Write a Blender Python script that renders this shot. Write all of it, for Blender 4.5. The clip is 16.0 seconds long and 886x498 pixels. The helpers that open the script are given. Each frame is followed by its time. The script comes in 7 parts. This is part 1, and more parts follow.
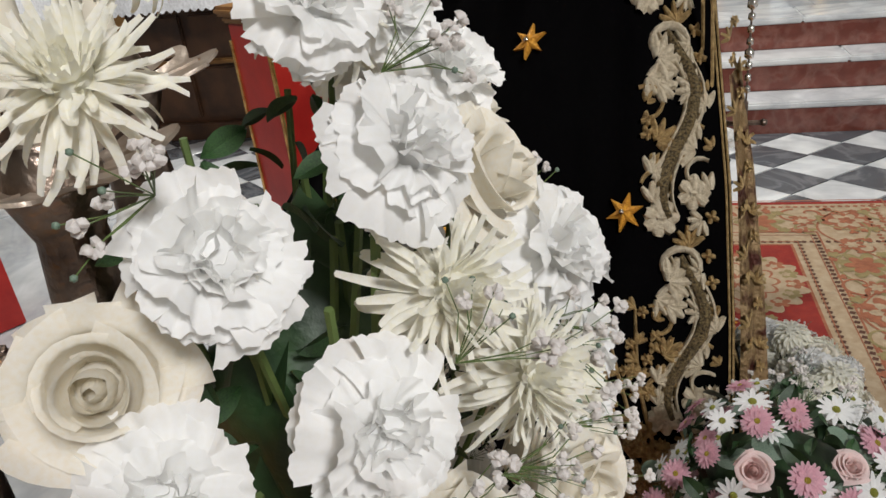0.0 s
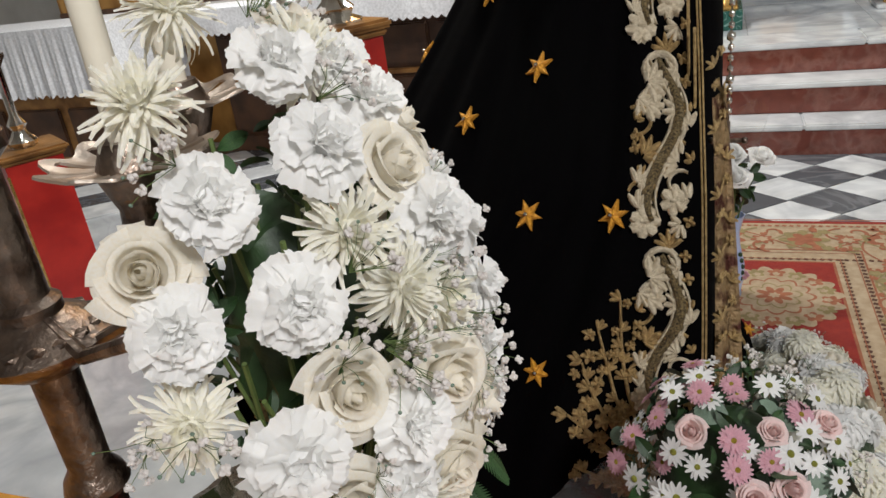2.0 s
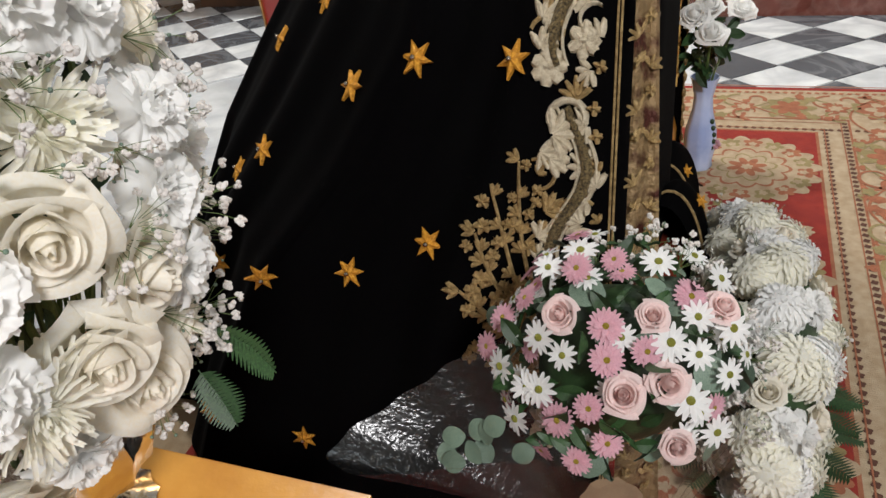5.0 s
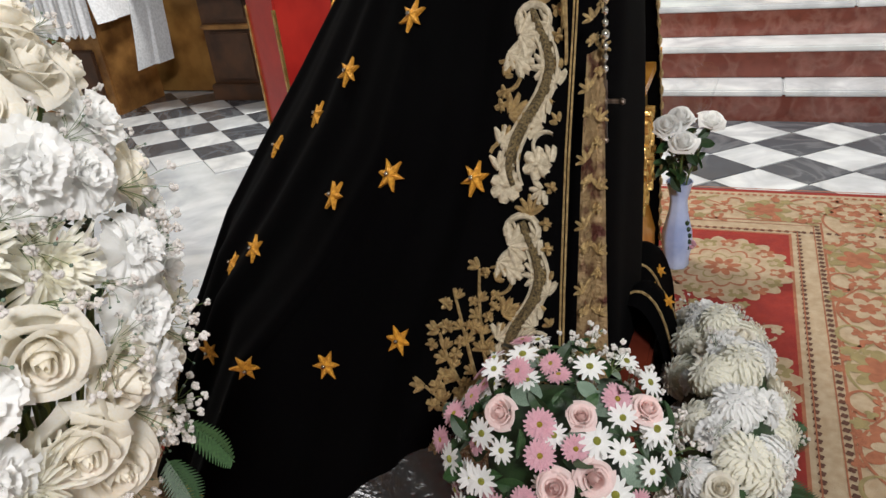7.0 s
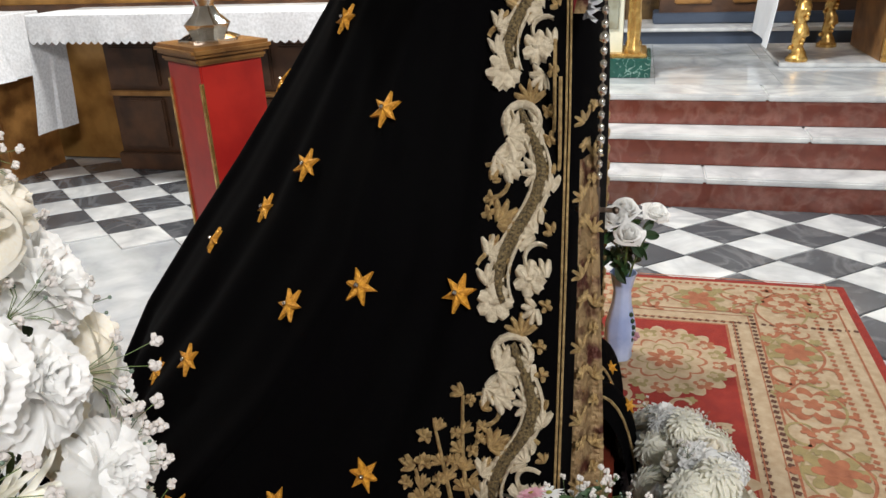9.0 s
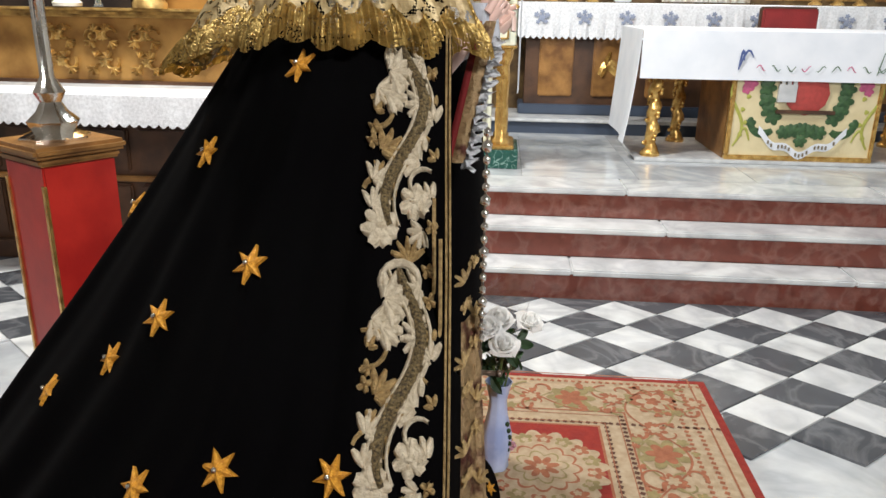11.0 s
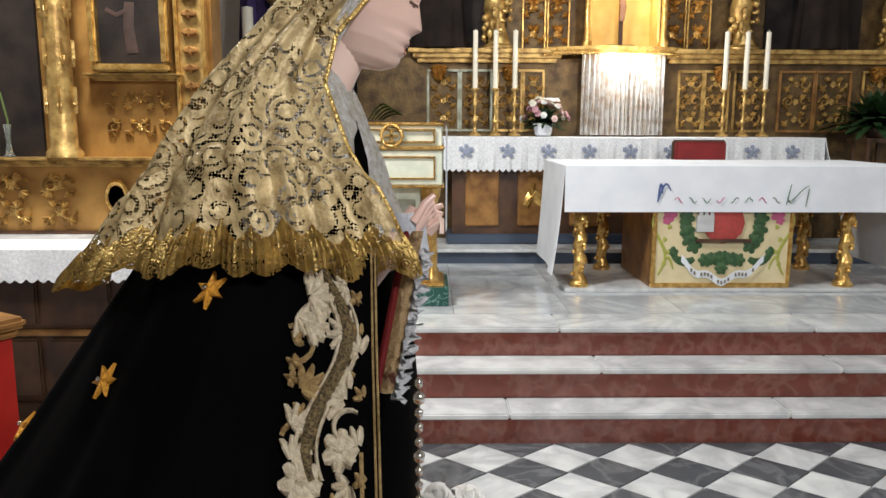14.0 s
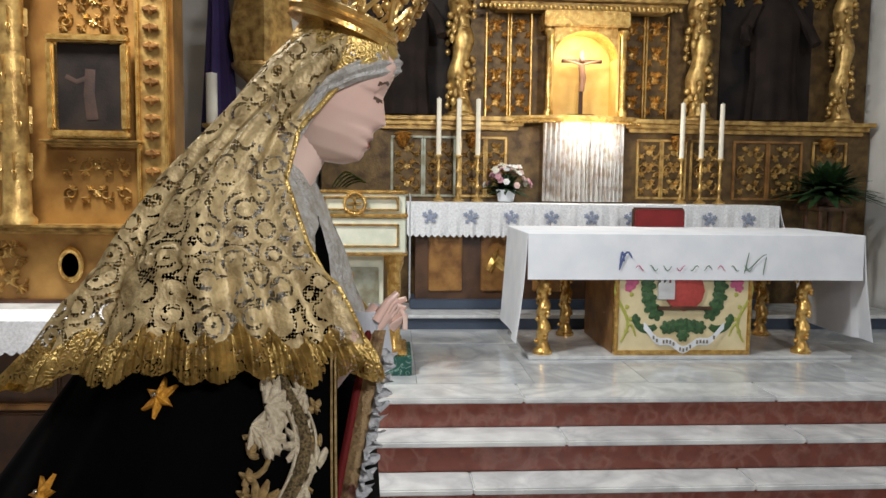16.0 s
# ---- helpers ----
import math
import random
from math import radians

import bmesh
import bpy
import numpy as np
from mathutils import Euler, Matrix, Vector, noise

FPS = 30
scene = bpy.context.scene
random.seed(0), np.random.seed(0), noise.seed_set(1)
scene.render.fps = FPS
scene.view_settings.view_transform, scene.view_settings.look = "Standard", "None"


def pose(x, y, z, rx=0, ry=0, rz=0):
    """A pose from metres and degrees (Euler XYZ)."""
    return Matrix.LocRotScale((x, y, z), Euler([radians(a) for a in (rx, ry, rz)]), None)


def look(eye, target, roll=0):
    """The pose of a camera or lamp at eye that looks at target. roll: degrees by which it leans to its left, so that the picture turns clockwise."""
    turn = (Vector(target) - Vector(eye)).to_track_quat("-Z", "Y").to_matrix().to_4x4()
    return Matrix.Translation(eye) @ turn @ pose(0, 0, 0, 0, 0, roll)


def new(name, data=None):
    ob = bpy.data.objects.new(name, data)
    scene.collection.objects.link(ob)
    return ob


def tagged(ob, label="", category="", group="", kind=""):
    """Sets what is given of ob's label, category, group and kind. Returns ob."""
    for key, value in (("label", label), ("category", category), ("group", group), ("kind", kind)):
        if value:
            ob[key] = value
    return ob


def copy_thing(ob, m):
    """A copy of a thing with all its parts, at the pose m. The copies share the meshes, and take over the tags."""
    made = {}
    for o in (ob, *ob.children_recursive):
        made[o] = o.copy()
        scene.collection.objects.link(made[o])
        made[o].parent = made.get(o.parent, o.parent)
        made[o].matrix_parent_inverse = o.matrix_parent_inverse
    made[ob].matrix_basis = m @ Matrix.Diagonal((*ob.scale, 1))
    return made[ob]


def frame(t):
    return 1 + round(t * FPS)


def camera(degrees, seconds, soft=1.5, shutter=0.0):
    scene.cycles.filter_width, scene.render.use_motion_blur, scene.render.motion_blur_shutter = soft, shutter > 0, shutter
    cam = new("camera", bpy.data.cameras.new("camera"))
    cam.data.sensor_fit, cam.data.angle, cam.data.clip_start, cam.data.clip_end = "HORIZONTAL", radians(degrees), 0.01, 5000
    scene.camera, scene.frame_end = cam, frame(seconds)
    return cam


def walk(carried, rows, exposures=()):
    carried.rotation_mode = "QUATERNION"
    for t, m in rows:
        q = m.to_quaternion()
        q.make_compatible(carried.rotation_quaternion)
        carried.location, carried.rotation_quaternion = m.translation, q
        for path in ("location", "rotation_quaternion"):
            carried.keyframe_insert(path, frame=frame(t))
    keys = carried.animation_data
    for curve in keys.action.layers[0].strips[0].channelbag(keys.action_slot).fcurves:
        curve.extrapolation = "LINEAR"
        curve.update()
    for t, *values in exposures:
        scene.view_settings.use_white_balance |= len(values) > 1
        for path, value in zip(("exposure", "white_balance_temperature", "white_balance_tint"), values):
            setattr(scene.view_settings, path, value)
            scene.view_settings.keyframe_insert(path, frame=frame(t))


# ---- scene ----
cam = camera(60.9, 16.0)
PATH = [
    (0, (0.259, 0.508, 1.473), (-0.215, 2.241, 0.595), -7.0),
    (0.5, (0.298, 0.46, 1.493), (-0.27, 2.18, 0.645), -7.5),
    (1, (0.337, 0.406, 1.511), (-0.295, 2.118, 0.692), -7.6),
    (1.5, (0.38, 0.368, 1.521), (-0.29, 2.071, 0.714), -7.6),
    (2, (0.422, 0.344, 1.514), (-0.245, 2.042, 0.695), -7.7),
    (2.5, (0.449, 0.365, 1.488), (-0.191, 2.04, 0.602), -7.2),
    (3, (0.465, 0.432, 1.439), (-0.173, 2.055, 0.461), -6.9),
    (3.5, (0.471, 0.509, 1.395), (-0.171, 2.068, 0.319), -7.5),
    (3.7, (0.473, 0.536, 1.374), (-0.168, 2.068, 0.259), -7.6),
    (5.8, (0.636, 0.562, 1.386), (-0.061, 2.092, 0.303), -8.4),
    (6, (0.652, 0.544, 1.403), (-0.057, 2.093, 0.355), -8.1),
    (6.5, (0.676, 0.513, 1.431), (-0.036, 2.11, 0.459), -7.3),
    (7, (0.66, 0.505, 1.457), (-0.036, 2.141, 0.541), -6.5),
    (7.5, (0.61, 0.513, 1.472), (-0.055, 2.186, 0.6), -5.5),
    (8, (0.552, 0.54, 1.475), (-0.069, 2.249, 0.641), -4.6),
    (8.5, (0.521, 0.578, 1.476), (-0.046, 2.317, 0.668), -3.7),
    (9, (0.496, 0.63, 1.474), (0.027, 2.414, 0.701), -2.4),
    (9.5, (0.476, 0.687, 1.489), (0.124, 2.514, 0.754), -1.2),
    (9.7, (0.466, 0.704, 1.492), (0.157, 2.547, 0.78), -0.8),
    (11.8, (0.466, 0.786, 1.639), (0.394, 2.711, 1.101), 1.3),
    (12, (0.465, 0.796, 1.645), (0.412, 2.728, 1.134), 1.3),
    (12.5, (0.458, 0.821, 1.661), (0.44, 2.767, 1.199), 1.2),
    (13, (0.461, 0.849, 1.692), (0.458, 2.805, 1.277), 0.6),
    (13.5, (0.466, 0.873, 1.715), (0.48, 2.839, 1.348), 0.2),
    (14, (0.462, 0.902, 1.733), (0.498, 2.876, 1.409), 0.2),
    (14.5, (0.462, 0.918, 1.751), (0.518, 2.896, 1.465), 0.1),
    (15, (0.457, 0.925, 1.768), (0.538, 2.907, 1.517), 0.4),
    (15.5, (0.461, 0.937, 1.782), (0.562, 2.924, 1.571), 0.6),
    (16, (0.462, 0.941, 1.795), (0.595, 2.929, 1.624), 0.7),
]
walk(cam, [(t, look(eye, target, roll)) for t, eye, target, roll in PATH],
     [(0.0, -0.74), (2.5, -0.7), (6.0, -0.38), (8.0, -0.4), (9.5, -0.27), (12.0, -0.36), (14.0, -0.64), (16.0, -0.84)])

# ---------- world and lamps ----------
world = bpy.data.worlds.new("church_air")
scene.world = world
world.use_nodes = True
world.node_tree.nodes["Background"].inputs[0].default_value = (1.0, 0.9, 0.78, 1)
world.node_tree.nodes["Background"].inputs[1].default_value = 0.008


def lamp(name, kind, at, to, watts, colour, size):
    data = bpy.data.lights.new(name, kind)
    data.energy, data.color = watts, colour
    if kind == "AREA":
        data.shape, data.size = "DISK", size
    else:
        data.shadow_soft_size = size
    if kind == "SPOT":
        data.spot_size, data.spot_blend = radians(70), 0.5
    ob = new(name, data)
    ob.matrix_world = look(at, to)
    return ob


# unseen key light from the upper right front, hung without a fixture
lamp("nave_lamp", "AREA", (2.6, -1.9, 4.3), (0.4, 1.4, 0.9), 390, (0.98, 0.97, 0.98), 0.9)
# two added area lights brighten the sanctuary and the side altarpiece; no known fixtures
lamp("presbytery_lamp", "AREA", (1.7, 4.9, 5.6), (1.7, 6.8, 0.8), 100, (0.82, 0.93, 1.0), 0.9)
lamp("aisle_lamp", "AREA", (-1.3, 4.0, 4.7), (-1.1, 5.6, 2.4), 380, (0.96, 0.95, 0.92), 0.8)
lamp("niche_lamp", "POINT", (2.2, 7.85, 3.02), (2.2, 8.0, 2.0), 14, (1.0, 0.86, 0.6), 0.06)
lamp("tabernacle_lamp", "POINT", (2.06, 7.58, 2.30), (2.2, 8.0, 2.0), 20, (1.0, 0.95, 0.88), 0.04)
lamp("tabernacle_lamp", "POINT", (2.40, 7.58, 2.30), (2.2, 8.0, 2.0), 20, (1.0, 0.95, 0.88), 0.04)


# ---------- materials ----------
def mat(name, col, rough=0.6, metal=0.0, col2=None, scale=12.0, bump=0.15, fine=90.0, detail=6.0, low=0.35, high=0.65, **more):
    m = bpy.data.materials.new(name)
    m.use_nodes = True
    nt = m.node_tree
    b = nt.nodes["Principled BSDF"]
    col2 = col2 or tuple(c * 0.78 for c in col)
    tc = nt.nodes.new("ShaderNodeTexCoord")
    no = nt.nodes.new("ShaderNodeTexNoise")
    no.inputs["Scale"].default_value, no.inputs["Detail"].default_value = scale, detail
    ra = nt.nodes.new("ShaderNodeValToRGB")
    ra.color_ramp.elements[0].position, ra.color_ramp.elements[1].position = low, high
    ra.color_ramp.elements[0].color, ra.color_ramp.elements[1].color = (*col2, 1), (*col, 1)
    nt.links.new(tc.outputs["Object"], no.inputs["Vector"])
    nt.links.new(no.outputs["Fac"], ra.inputs["Fac"])
    nt.links.new(ra.outputs["Color"], b.inputs["Base Color"])
    b.inputs["Roughness"].default_value, b.inputs["Metallic"].default_value = rough, metal
    if bump:
        fi = nt.nodes.new("ShaderNodeTexNoise")
        fi.inputs["Scale"].default_value, fi.inputs["Detail"].default_value = fine, 4
        bu = nt.nodes.new("ShaderNodeBump")
        bu.inputs["Strength"].default_value, bu.inputs["Distance"].default_value = bump, 0.01
        nt.links.new(tc.outputs["Object"], fi.inputs["Vector"])
        nt.links.new(fi.outputs["Fac"], bu.inputs["Height"])
        nt.links.new(bu.outputs["Normal"], b.inputs["Normal"])
    for key, value in more.items():
        b.inputs[key.replace("_", " ")].default_value = value
    return m


def vary(m, amount=0.25):
    """Lets the base colour differ from piece to piece."""
    nt = m.node_tree
    b = nt.nodes["Principled BSDF"]
    link = b.inputs["Base Color"].links[0]
    src = link.from_socket
    info = nt.nodes.new("ShaderNodeObjectInfo")
    mr = nt.nodes.new("ShaderNodeMapRange")
    mr.inputs["To Min"].default_value, mr.inputs["To Max"].default_value = 1 - amount, 1 + amount * 0.4
    hs = nt.nodes.new("ShaderNodeHueSaturation")
    nt.links.new(info.outputs["Random"], mr.inputs["Value"])
    nt.links.new(mr.outputs["Result"], hs.inputs["Value"])
    nt.links.new(src, hs.inputs["Color"])
    nt.links.new(hs.outputs["Color"], b.inputs["Base Color"])
    return m


def marble(name, col, vein, rough=0.22, scale=2.2, twist=5.0, width=0.08):
    """Polished marble with soft clouds and thin wandering veins."""
    m = bpy.data.materials.new(name)
    m.use_nodes = True
    nt = m.node_tree
    b = nt.nodes["Principled BSDF"]
    tc = nt.nodes.new("ShaderNodeTexCoord")
    info = nt.nodes.new("ShaderNodeObjectInfo")
    ad = nt.nodes.new("ShaderNodeVectorMath")
    ad.operation = "MULTIPLY_ADD"
    ad.inputs[1].default_value = (1, 1, 1)
    sc = nt.nodes.new("ShaderNodeVectorMath")
    sc.operation = "SCALE"
    sc.inputs[0].default_value = (9.0, 7.0, 5.0)
    nt.links.new(info.outputs["Random"], sc.inputs["Scale"])
    nt.links.new(tc.outputs["Object"], ad.inputs[0])
    nt.links.new(sc.outputs[0], ad.inputs[2])
    w = nt.nodes.new("ShaderNodeTexNoise")
    w.inputs["Scale"].default_value, w.inputs["Detail"].default_value, w.inputs["Distortion"].default_value = scale, 8, twist * 0.3
    ra = nt.nodes.new("ShaderNodeValToRGB")
    e = ra.color_ramp.elements
    e[0].position, e[0].color = 0.5 - width, (*col, 1)
    e[1].position, e[1].color = 0.5 + width, (*col, 1)
    mid = e.new(0.5)
    mid.color = (*vein, 1)
    cl = nt.nodes.new("ShaderNodeTexNoise")
    cl.inputs["Scale"].default_value, cl.inputs["Detail"].default_value = scale * 2.3, 5
    mx = nt.nodes.new("ShaderNodeMix")
    mx.data_type = "RGBA"
    mx.blend_type = "MULTIPLY"
    mx.inputs["Factor"].default_value = 0.5
    ra2 = nt.nodes.new("ShaderNodeValToRGB")
    ra2.color_ramp.elements[0].color, ra2.color_ramp.elements[1].color = (0.5, 0.5, 0.5, 1), (1, 1, 1, 1)
    ra2.color_ramp.elements[0].position, ra2.color_ramp.elements[1].position = 0.3, 0.6
    for n in (w, cl):
        nt.links.new(ad.outputs[0], n.inputs["Vector"])
    nt.links.new(w.outputs["Fac"], ra.inputs["Fac"])
    nt.links.new(cl.outputs["Fac"], ra2.inputs["Fac"])
    nt.links.new(ra.outputs["Color"], mx.inputs["A"])
    nt.links.new(ra2.outputs["Color"], mx.inputs["B"])
    nt.links.new(mx.outputs["Result"], b.inputs["Base Color"])
    b.inputs["Roughness"].default_value = rough
    return m


M = dict(
    white_marble=marble("white_marble", (0.74, 0.75, 0.74), (0.56, 0.57, 0.58), width=0.14),
    grey_marble=marble("grey_marble", (0.075, 0.08, 0.09), (0.15, 0.155, 0.165), width=0.05),
    red_marble=marble("red_marble", (0.19, 0.05, 0.032), (0.25, 0.10, 0.075), scale=7.5, width=0.09, twist=1.2),
    green_marble=marble("green_marble", (0.02, 0.09, 0.07), (0.25, 0.4, 0.35), scale=9, width=0.02),
    slab_marble=marble("slab_marble", (0.64, 0.66, 0.66), (0.46, 0.48, 0.5), scale=1.6, rough=0.12, width=0.14),
    plaster=mat("plaster", (0.72, 0.7, 0.66), 0.85, scale=3, bump=0.1, col2=(0.6, 0.58, 0.54)),
    stone=mat("stone", (0.66, 0.63, 0.57), 0.9, scale=4, bump=0.4),
    gold=mat("gilded_wood", (0.62, 0.41, 0.14), 0.34, 0.6, col2=(0.27, 0.15, 0.045), scale=14, bump=0.3, fine=70, low=0.34, high=0.6),
    # ground behind the carvings, darker than their gold so the relief reads
    ground_gold=mat("aged_gilding", (0.17, 0.105, 0.04), 0.42, 0.45, col2=(0.06, 0.034, 0.014), scale=9, bump=0.35, fine=40),
    bright_gold=mat("bright_gold", (0.84, 0.56, 0.19), 0.26, 0.75, col2=(0.46, 0.25, 0.06), scale=25, bump=0.25),
    dark_wood=mat("dark_walnut", (0.10, 0.045, 0.02), 0.45, col2=(0.045, 0.02, 0.01), scale=6, bump=0.2),
    carved_wood=mat("carved_oak", (0.40, 0.20, 0.06), 0.36, 0.3, col2=(0.17, 0.075, 0.022), scale=7, bump=0.25),
    honey_wood=mat("honey_varnish", (0.62, 0.30, 0.055), 0.25, col2=(0.45, 0.19, 0.03), scale=9, bump=0.05),
    cloth=mat("altar_linen", (0.8, 0.82, 0.86), 0.9, scale=5, bump=0.15, fine=260, col2=(0.72, 0.75, 0.8)),
    lace_white=mat("white_lace", (0.82, 0.83, 0.85), 0.9, scale=60, bump=0.4, fine=220),
    red_paint=mat("red_marbled_paint", (0.55, 0.03, 0.02), 0.35, col2=(0.38, 0.015, 0.012), scale=6, bump=0.04),
    cream=mat("cream_panel_paint", (0.72, 0.62, 0.38), 0.5, col2=(0.62, 0.52, 0.3), scale=8),
    pale_green=mat("pale_green_paint", (0.74, 0.75, 0.62), 0.4, col2=(0.58, 0.62, 0.5), scale=10),
    velvet=mat("black_velvet", (0.0014, 0.0012, 0.0014), 0.9, scale=4, bump=0.1, fine=300, col2=(0.0018, 0.0017, 0.0018), Sheen_Weight=0.004, Sheen_Roughness=0.3, Specular_IOR_Level=0.02),
    wax=mat("candle_wax", (0.82, 0.76, 0.62), 0.5, scale=5, bump=0.05),
    silver=mat("tarnished_silver", (0.34, 0.27, 0.22), 0.35, 1.0, col2=(0.10, 0.07, 0.055), scale=20, bump=0.3),
    chrome=mat("polished_silver", (0.8, 0.78, 0.74), 0.12, 1.0, scale=14, bump=0.1, col2=(0.6, 0.56, 0.5)),
    thread=mat("gold_thread", (0.62, 0.44, 0.20), 0.42, 0.5, col2=(0.34, 0.22, 0.09), scale=120, bump=0.8, fine=500),
    pale_thread=mat("silver_gilt_thread", (0.82, 0.72, 0.54), 0.5, 0.15, col2=(0.6, 0.5, 0.34), scale=120, bump=0.8, fine=500),
    star_gold=mat("star_embroidery", (0.78, 0.38, 0.04), 0.45, 0.3, col2=(0.5, 0.2, 0.015), scale=150, bump=0.6, fine=400),
    skin=mat("polychrome_skin", (0.70, 0.52, 0.44), 0.28, scale=9, bump=0.02, col2=(0.68, 0.45, 0.38)),
    red_velvet=mat("crimson_velvet", (0.2, 0.01, 0.01), 0.8, scale=9, bump=0.2),
    blue_glass=mat("blue_porcelain", (0.52, 0.6, 0.82), 0.15, scale=9, bump=0.02, col2=(0.32, 0.4, 0.66)),
    leaf=vary(mat("leaf_green", (0.03, 0.075, 0.02), 0.5, col2=(0.012, 0.036, 0.010), scale=30), 0.4),
    grey_leaf=vary(mat("eucalyptus_green", (0.16, 0.22, 0.16), 0.55, col2=(0.09, 0.14, 0.1), scale=30), 0.3),
    stem=mat("stem_green", (0.1, 0.15, 0.04), 0.6, scale=30),
    rug_red=mat("rug_red", (0.30, 0.028, 0.016), 0.95, col2=(0.24, 0.02, 0.014), scale=30, bump=0.6, fine=400),
    rug_tan=mat("rug_tan", (0.48, 0.37, 0.245), 0.95, col2=(0.39, 0.28, 0.17), scale=35, bump=0.6, fine=400),
    rug_rust=mat("rug_rust", (0.38, 0.14, 0.07), 0.95, col2=(0.29, 0.10, 0.05), scale=35, bump=0.6, fine=400),
    rug_dark=mat("rug_dark", (0.12, 0.05, 0.03), 0.95, scale=35, bump=0.6, fine=400),
    rug_olive=mat("rug_olive", (0.32, 0.25, 0.11), 0.95, scale=35, bump=0.6, fine=400),
    # canvas of the old painting, also the painted-in shade of the altarpiece recesses
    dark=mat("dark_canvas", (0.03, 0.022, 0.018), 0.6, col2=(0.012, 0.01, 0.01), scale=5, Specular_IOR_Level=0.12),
    brown_cloth=mat("brown_habit", (0.022, 0.014, 0.011), 0.85, col2=(0.01, 0.007, 0.006), scale=6, bump=0.3, Specular_IOR_Level=0.15),
    blue_base=mat("blue_plinth_paint", (0.05, 0.07, 0.11), 0.5, scale=6),
    purple=mat("purple_cloth", (0.03, 0.015, 0.08), 0.85, scale=6),
)


def petal_mat(name, col, deep, through_light=0.48):
    """Soft petal tissue that lets some light through."""
    m = mat(name, col, 0.6, col2=deep, scale=14, bump=0.03, fine=70, low=0.2, high=0.6, Specular_IOR_Level=0.3)
    vary(m, 0.06)
    nt = m.node_tree
    b = nt.nodes["Principled BSDF"]
    tr = nt.nodes.new("ShaderNodeBsdfTranslucent")
    mx = nt.nodes.new("ShaderNodeMixShader")
    mx.inputs[0].default_value = through_light
    nt.links.new(b.inputs["Base Color"].links[0].from_socket, tr.inputs["Color"])
    nt.links.new(b.outputs[0], mx.inputs[1])
    nt.links.new(tr.outputs[0], mx.inputs[2])
    nt.links.new(mx.outputs[0], nt.nodes["Material Output"].inputs["Surface"])
    return m


M.update(
    white_petal=petal_mat("white_petal", (0.95, 0.95, 0.94), (0.93, 0.92, 0.88)),
    cream_petal=petal_mat("cream_petal", (0.94, 0.91, 0.83), (0.91, 0.84, 0.69)),
    ivory_petal=petal_mat("ivory_petal", (0.95, 0.94, 0.87), (0.92, 0.88, 0.70)),
    blush_petal=petal_mat("blush_petal", (0.90, 0.75, 0.72), (0.83, 0.60, 0.58)),
    pink_petal=petal_mat("pink_petal", (0.80, 0.50, 0.56), (0.66, 0.35, 0.43)),
    gyp=petal_mat("gypsophila_petal", (0.88, 0.85, 0.82), (0.74, 0.68, 0.63)),
    yellow=mat("pollen_yellow", (0.55, 0.4, 0.03), 0.7, scale=200, bump=0.8, fine=600),
    lime=mat("daisy_green_eye", (0.42, 0.42, 0.05), 0.7, scale=200, bump=0.8, fine=600),
)


# ---------- mesh helpers ----------
def mesh_of(bm, name, materials, smooth=True, sharp=42):
    me = bpy.data.meshes.new(name)
    bm.normal_update()
    bm.to_mesh(me)
    bm.free()
    for m in materials if isinstance(materials, (list, tuple)) else [materials]:
        me.materials.append(m)
    if smooth:
        me.polygons.foreach_set("use_smooth", [True] * len(me.polygons))
        me.set_sharp_from_angle(angle=radians(sharp))
    return me


def part(name, bm, material, parent=None, label="", at=None, smooth=True):
    ob = new(name, mesh_of(bm, name, material, smooth))
    if parent:
        ob.parent = parent
    if at is not None:
        ob.matrix_basis = at if isinstance(at, Matrix) else Matrix.Translation(at)
    return tagged(ob, label)


def again(ob, m):
    """Another piece on the same mesh."""
    o = new(ob.name.split(".")[0], ob.data)
    o.parent = ob.parent
    o.matrix_basis = m
    return o


def thing(name, label, category, at=(0, 0, 0), group="", kind=""):
    ob = new(name)
    ob.empty_display_size = 0.05
    ob.matrix_basis = at if isinstance(at, Matrix) else Matrix.Translation(at)
    return tagged(ob, label, category, group, kind)


def box(bm, x0, x1, y0, y1, z0, z1, bevel=0.0, mi=0):
    g = bmesh.ops.create_cube(bm, size=1)
    vs = g["verts"]
    bmesh.ops.transform(bm, verts=vs, matrix=Matrix.LocRotScale(((x0 + x1) / 2, (y0 + y1) / 2, (z0 + z1) / 2), None, (x1 - x0, y1 - y0, z1 - z0)))
    fs = {f for v in vs for f in v.link_faces}
    for f in fs:
        f.material_index = mi
    if bevel:
        bmesh.ops.bevel(bm, geom=list({e for f in fs for e in f.edges}), offset=bevel, segments=2, affect="EDGES")
    return bm


def boxm(*a, **k):
    return box(bmesh.new(), *a, **k)


def grid(bm, rows, close=False, mi=0, cap=False):
    """Skins rows of points, each of the same length."""
    vs = [[bm.verts.new(p) for p in row] for row in rows]
    n = len(vs[0])
    for a, b in zip(vs, vs[1:]):
        for i in range(n if close else n - 1):
            try:
                f = bm.faces.new((a[i], a[(i + 1) % n], b[(i + 1) % n], b[i]))
                f.material_index = mi
            except ValueError:
                pass
    if cap:
        for row in (vs[0][::-1], vs[-1]):
            f = bm.faces.new(row)
            f.material_index = mi
    return vs


def lathe(bm, prof, seg=24, at=(0, 0, 0), wobble=0.0, lobes=0, mi=0):
    rows = []
    for r, z in prof:
        rows.append([(at[0] + r * (1 + wobble * math.cos(lobes * a)) * math.cos(a), at[1] + r * (1 + wobble * math.cos(lobes * a)) * math.sin(a), at[2] + z)
                     for a in (2 * math.pi * i / seg for i in range(seg))])
    grid(bm, rows, True, mi, cap=True)
    return bm


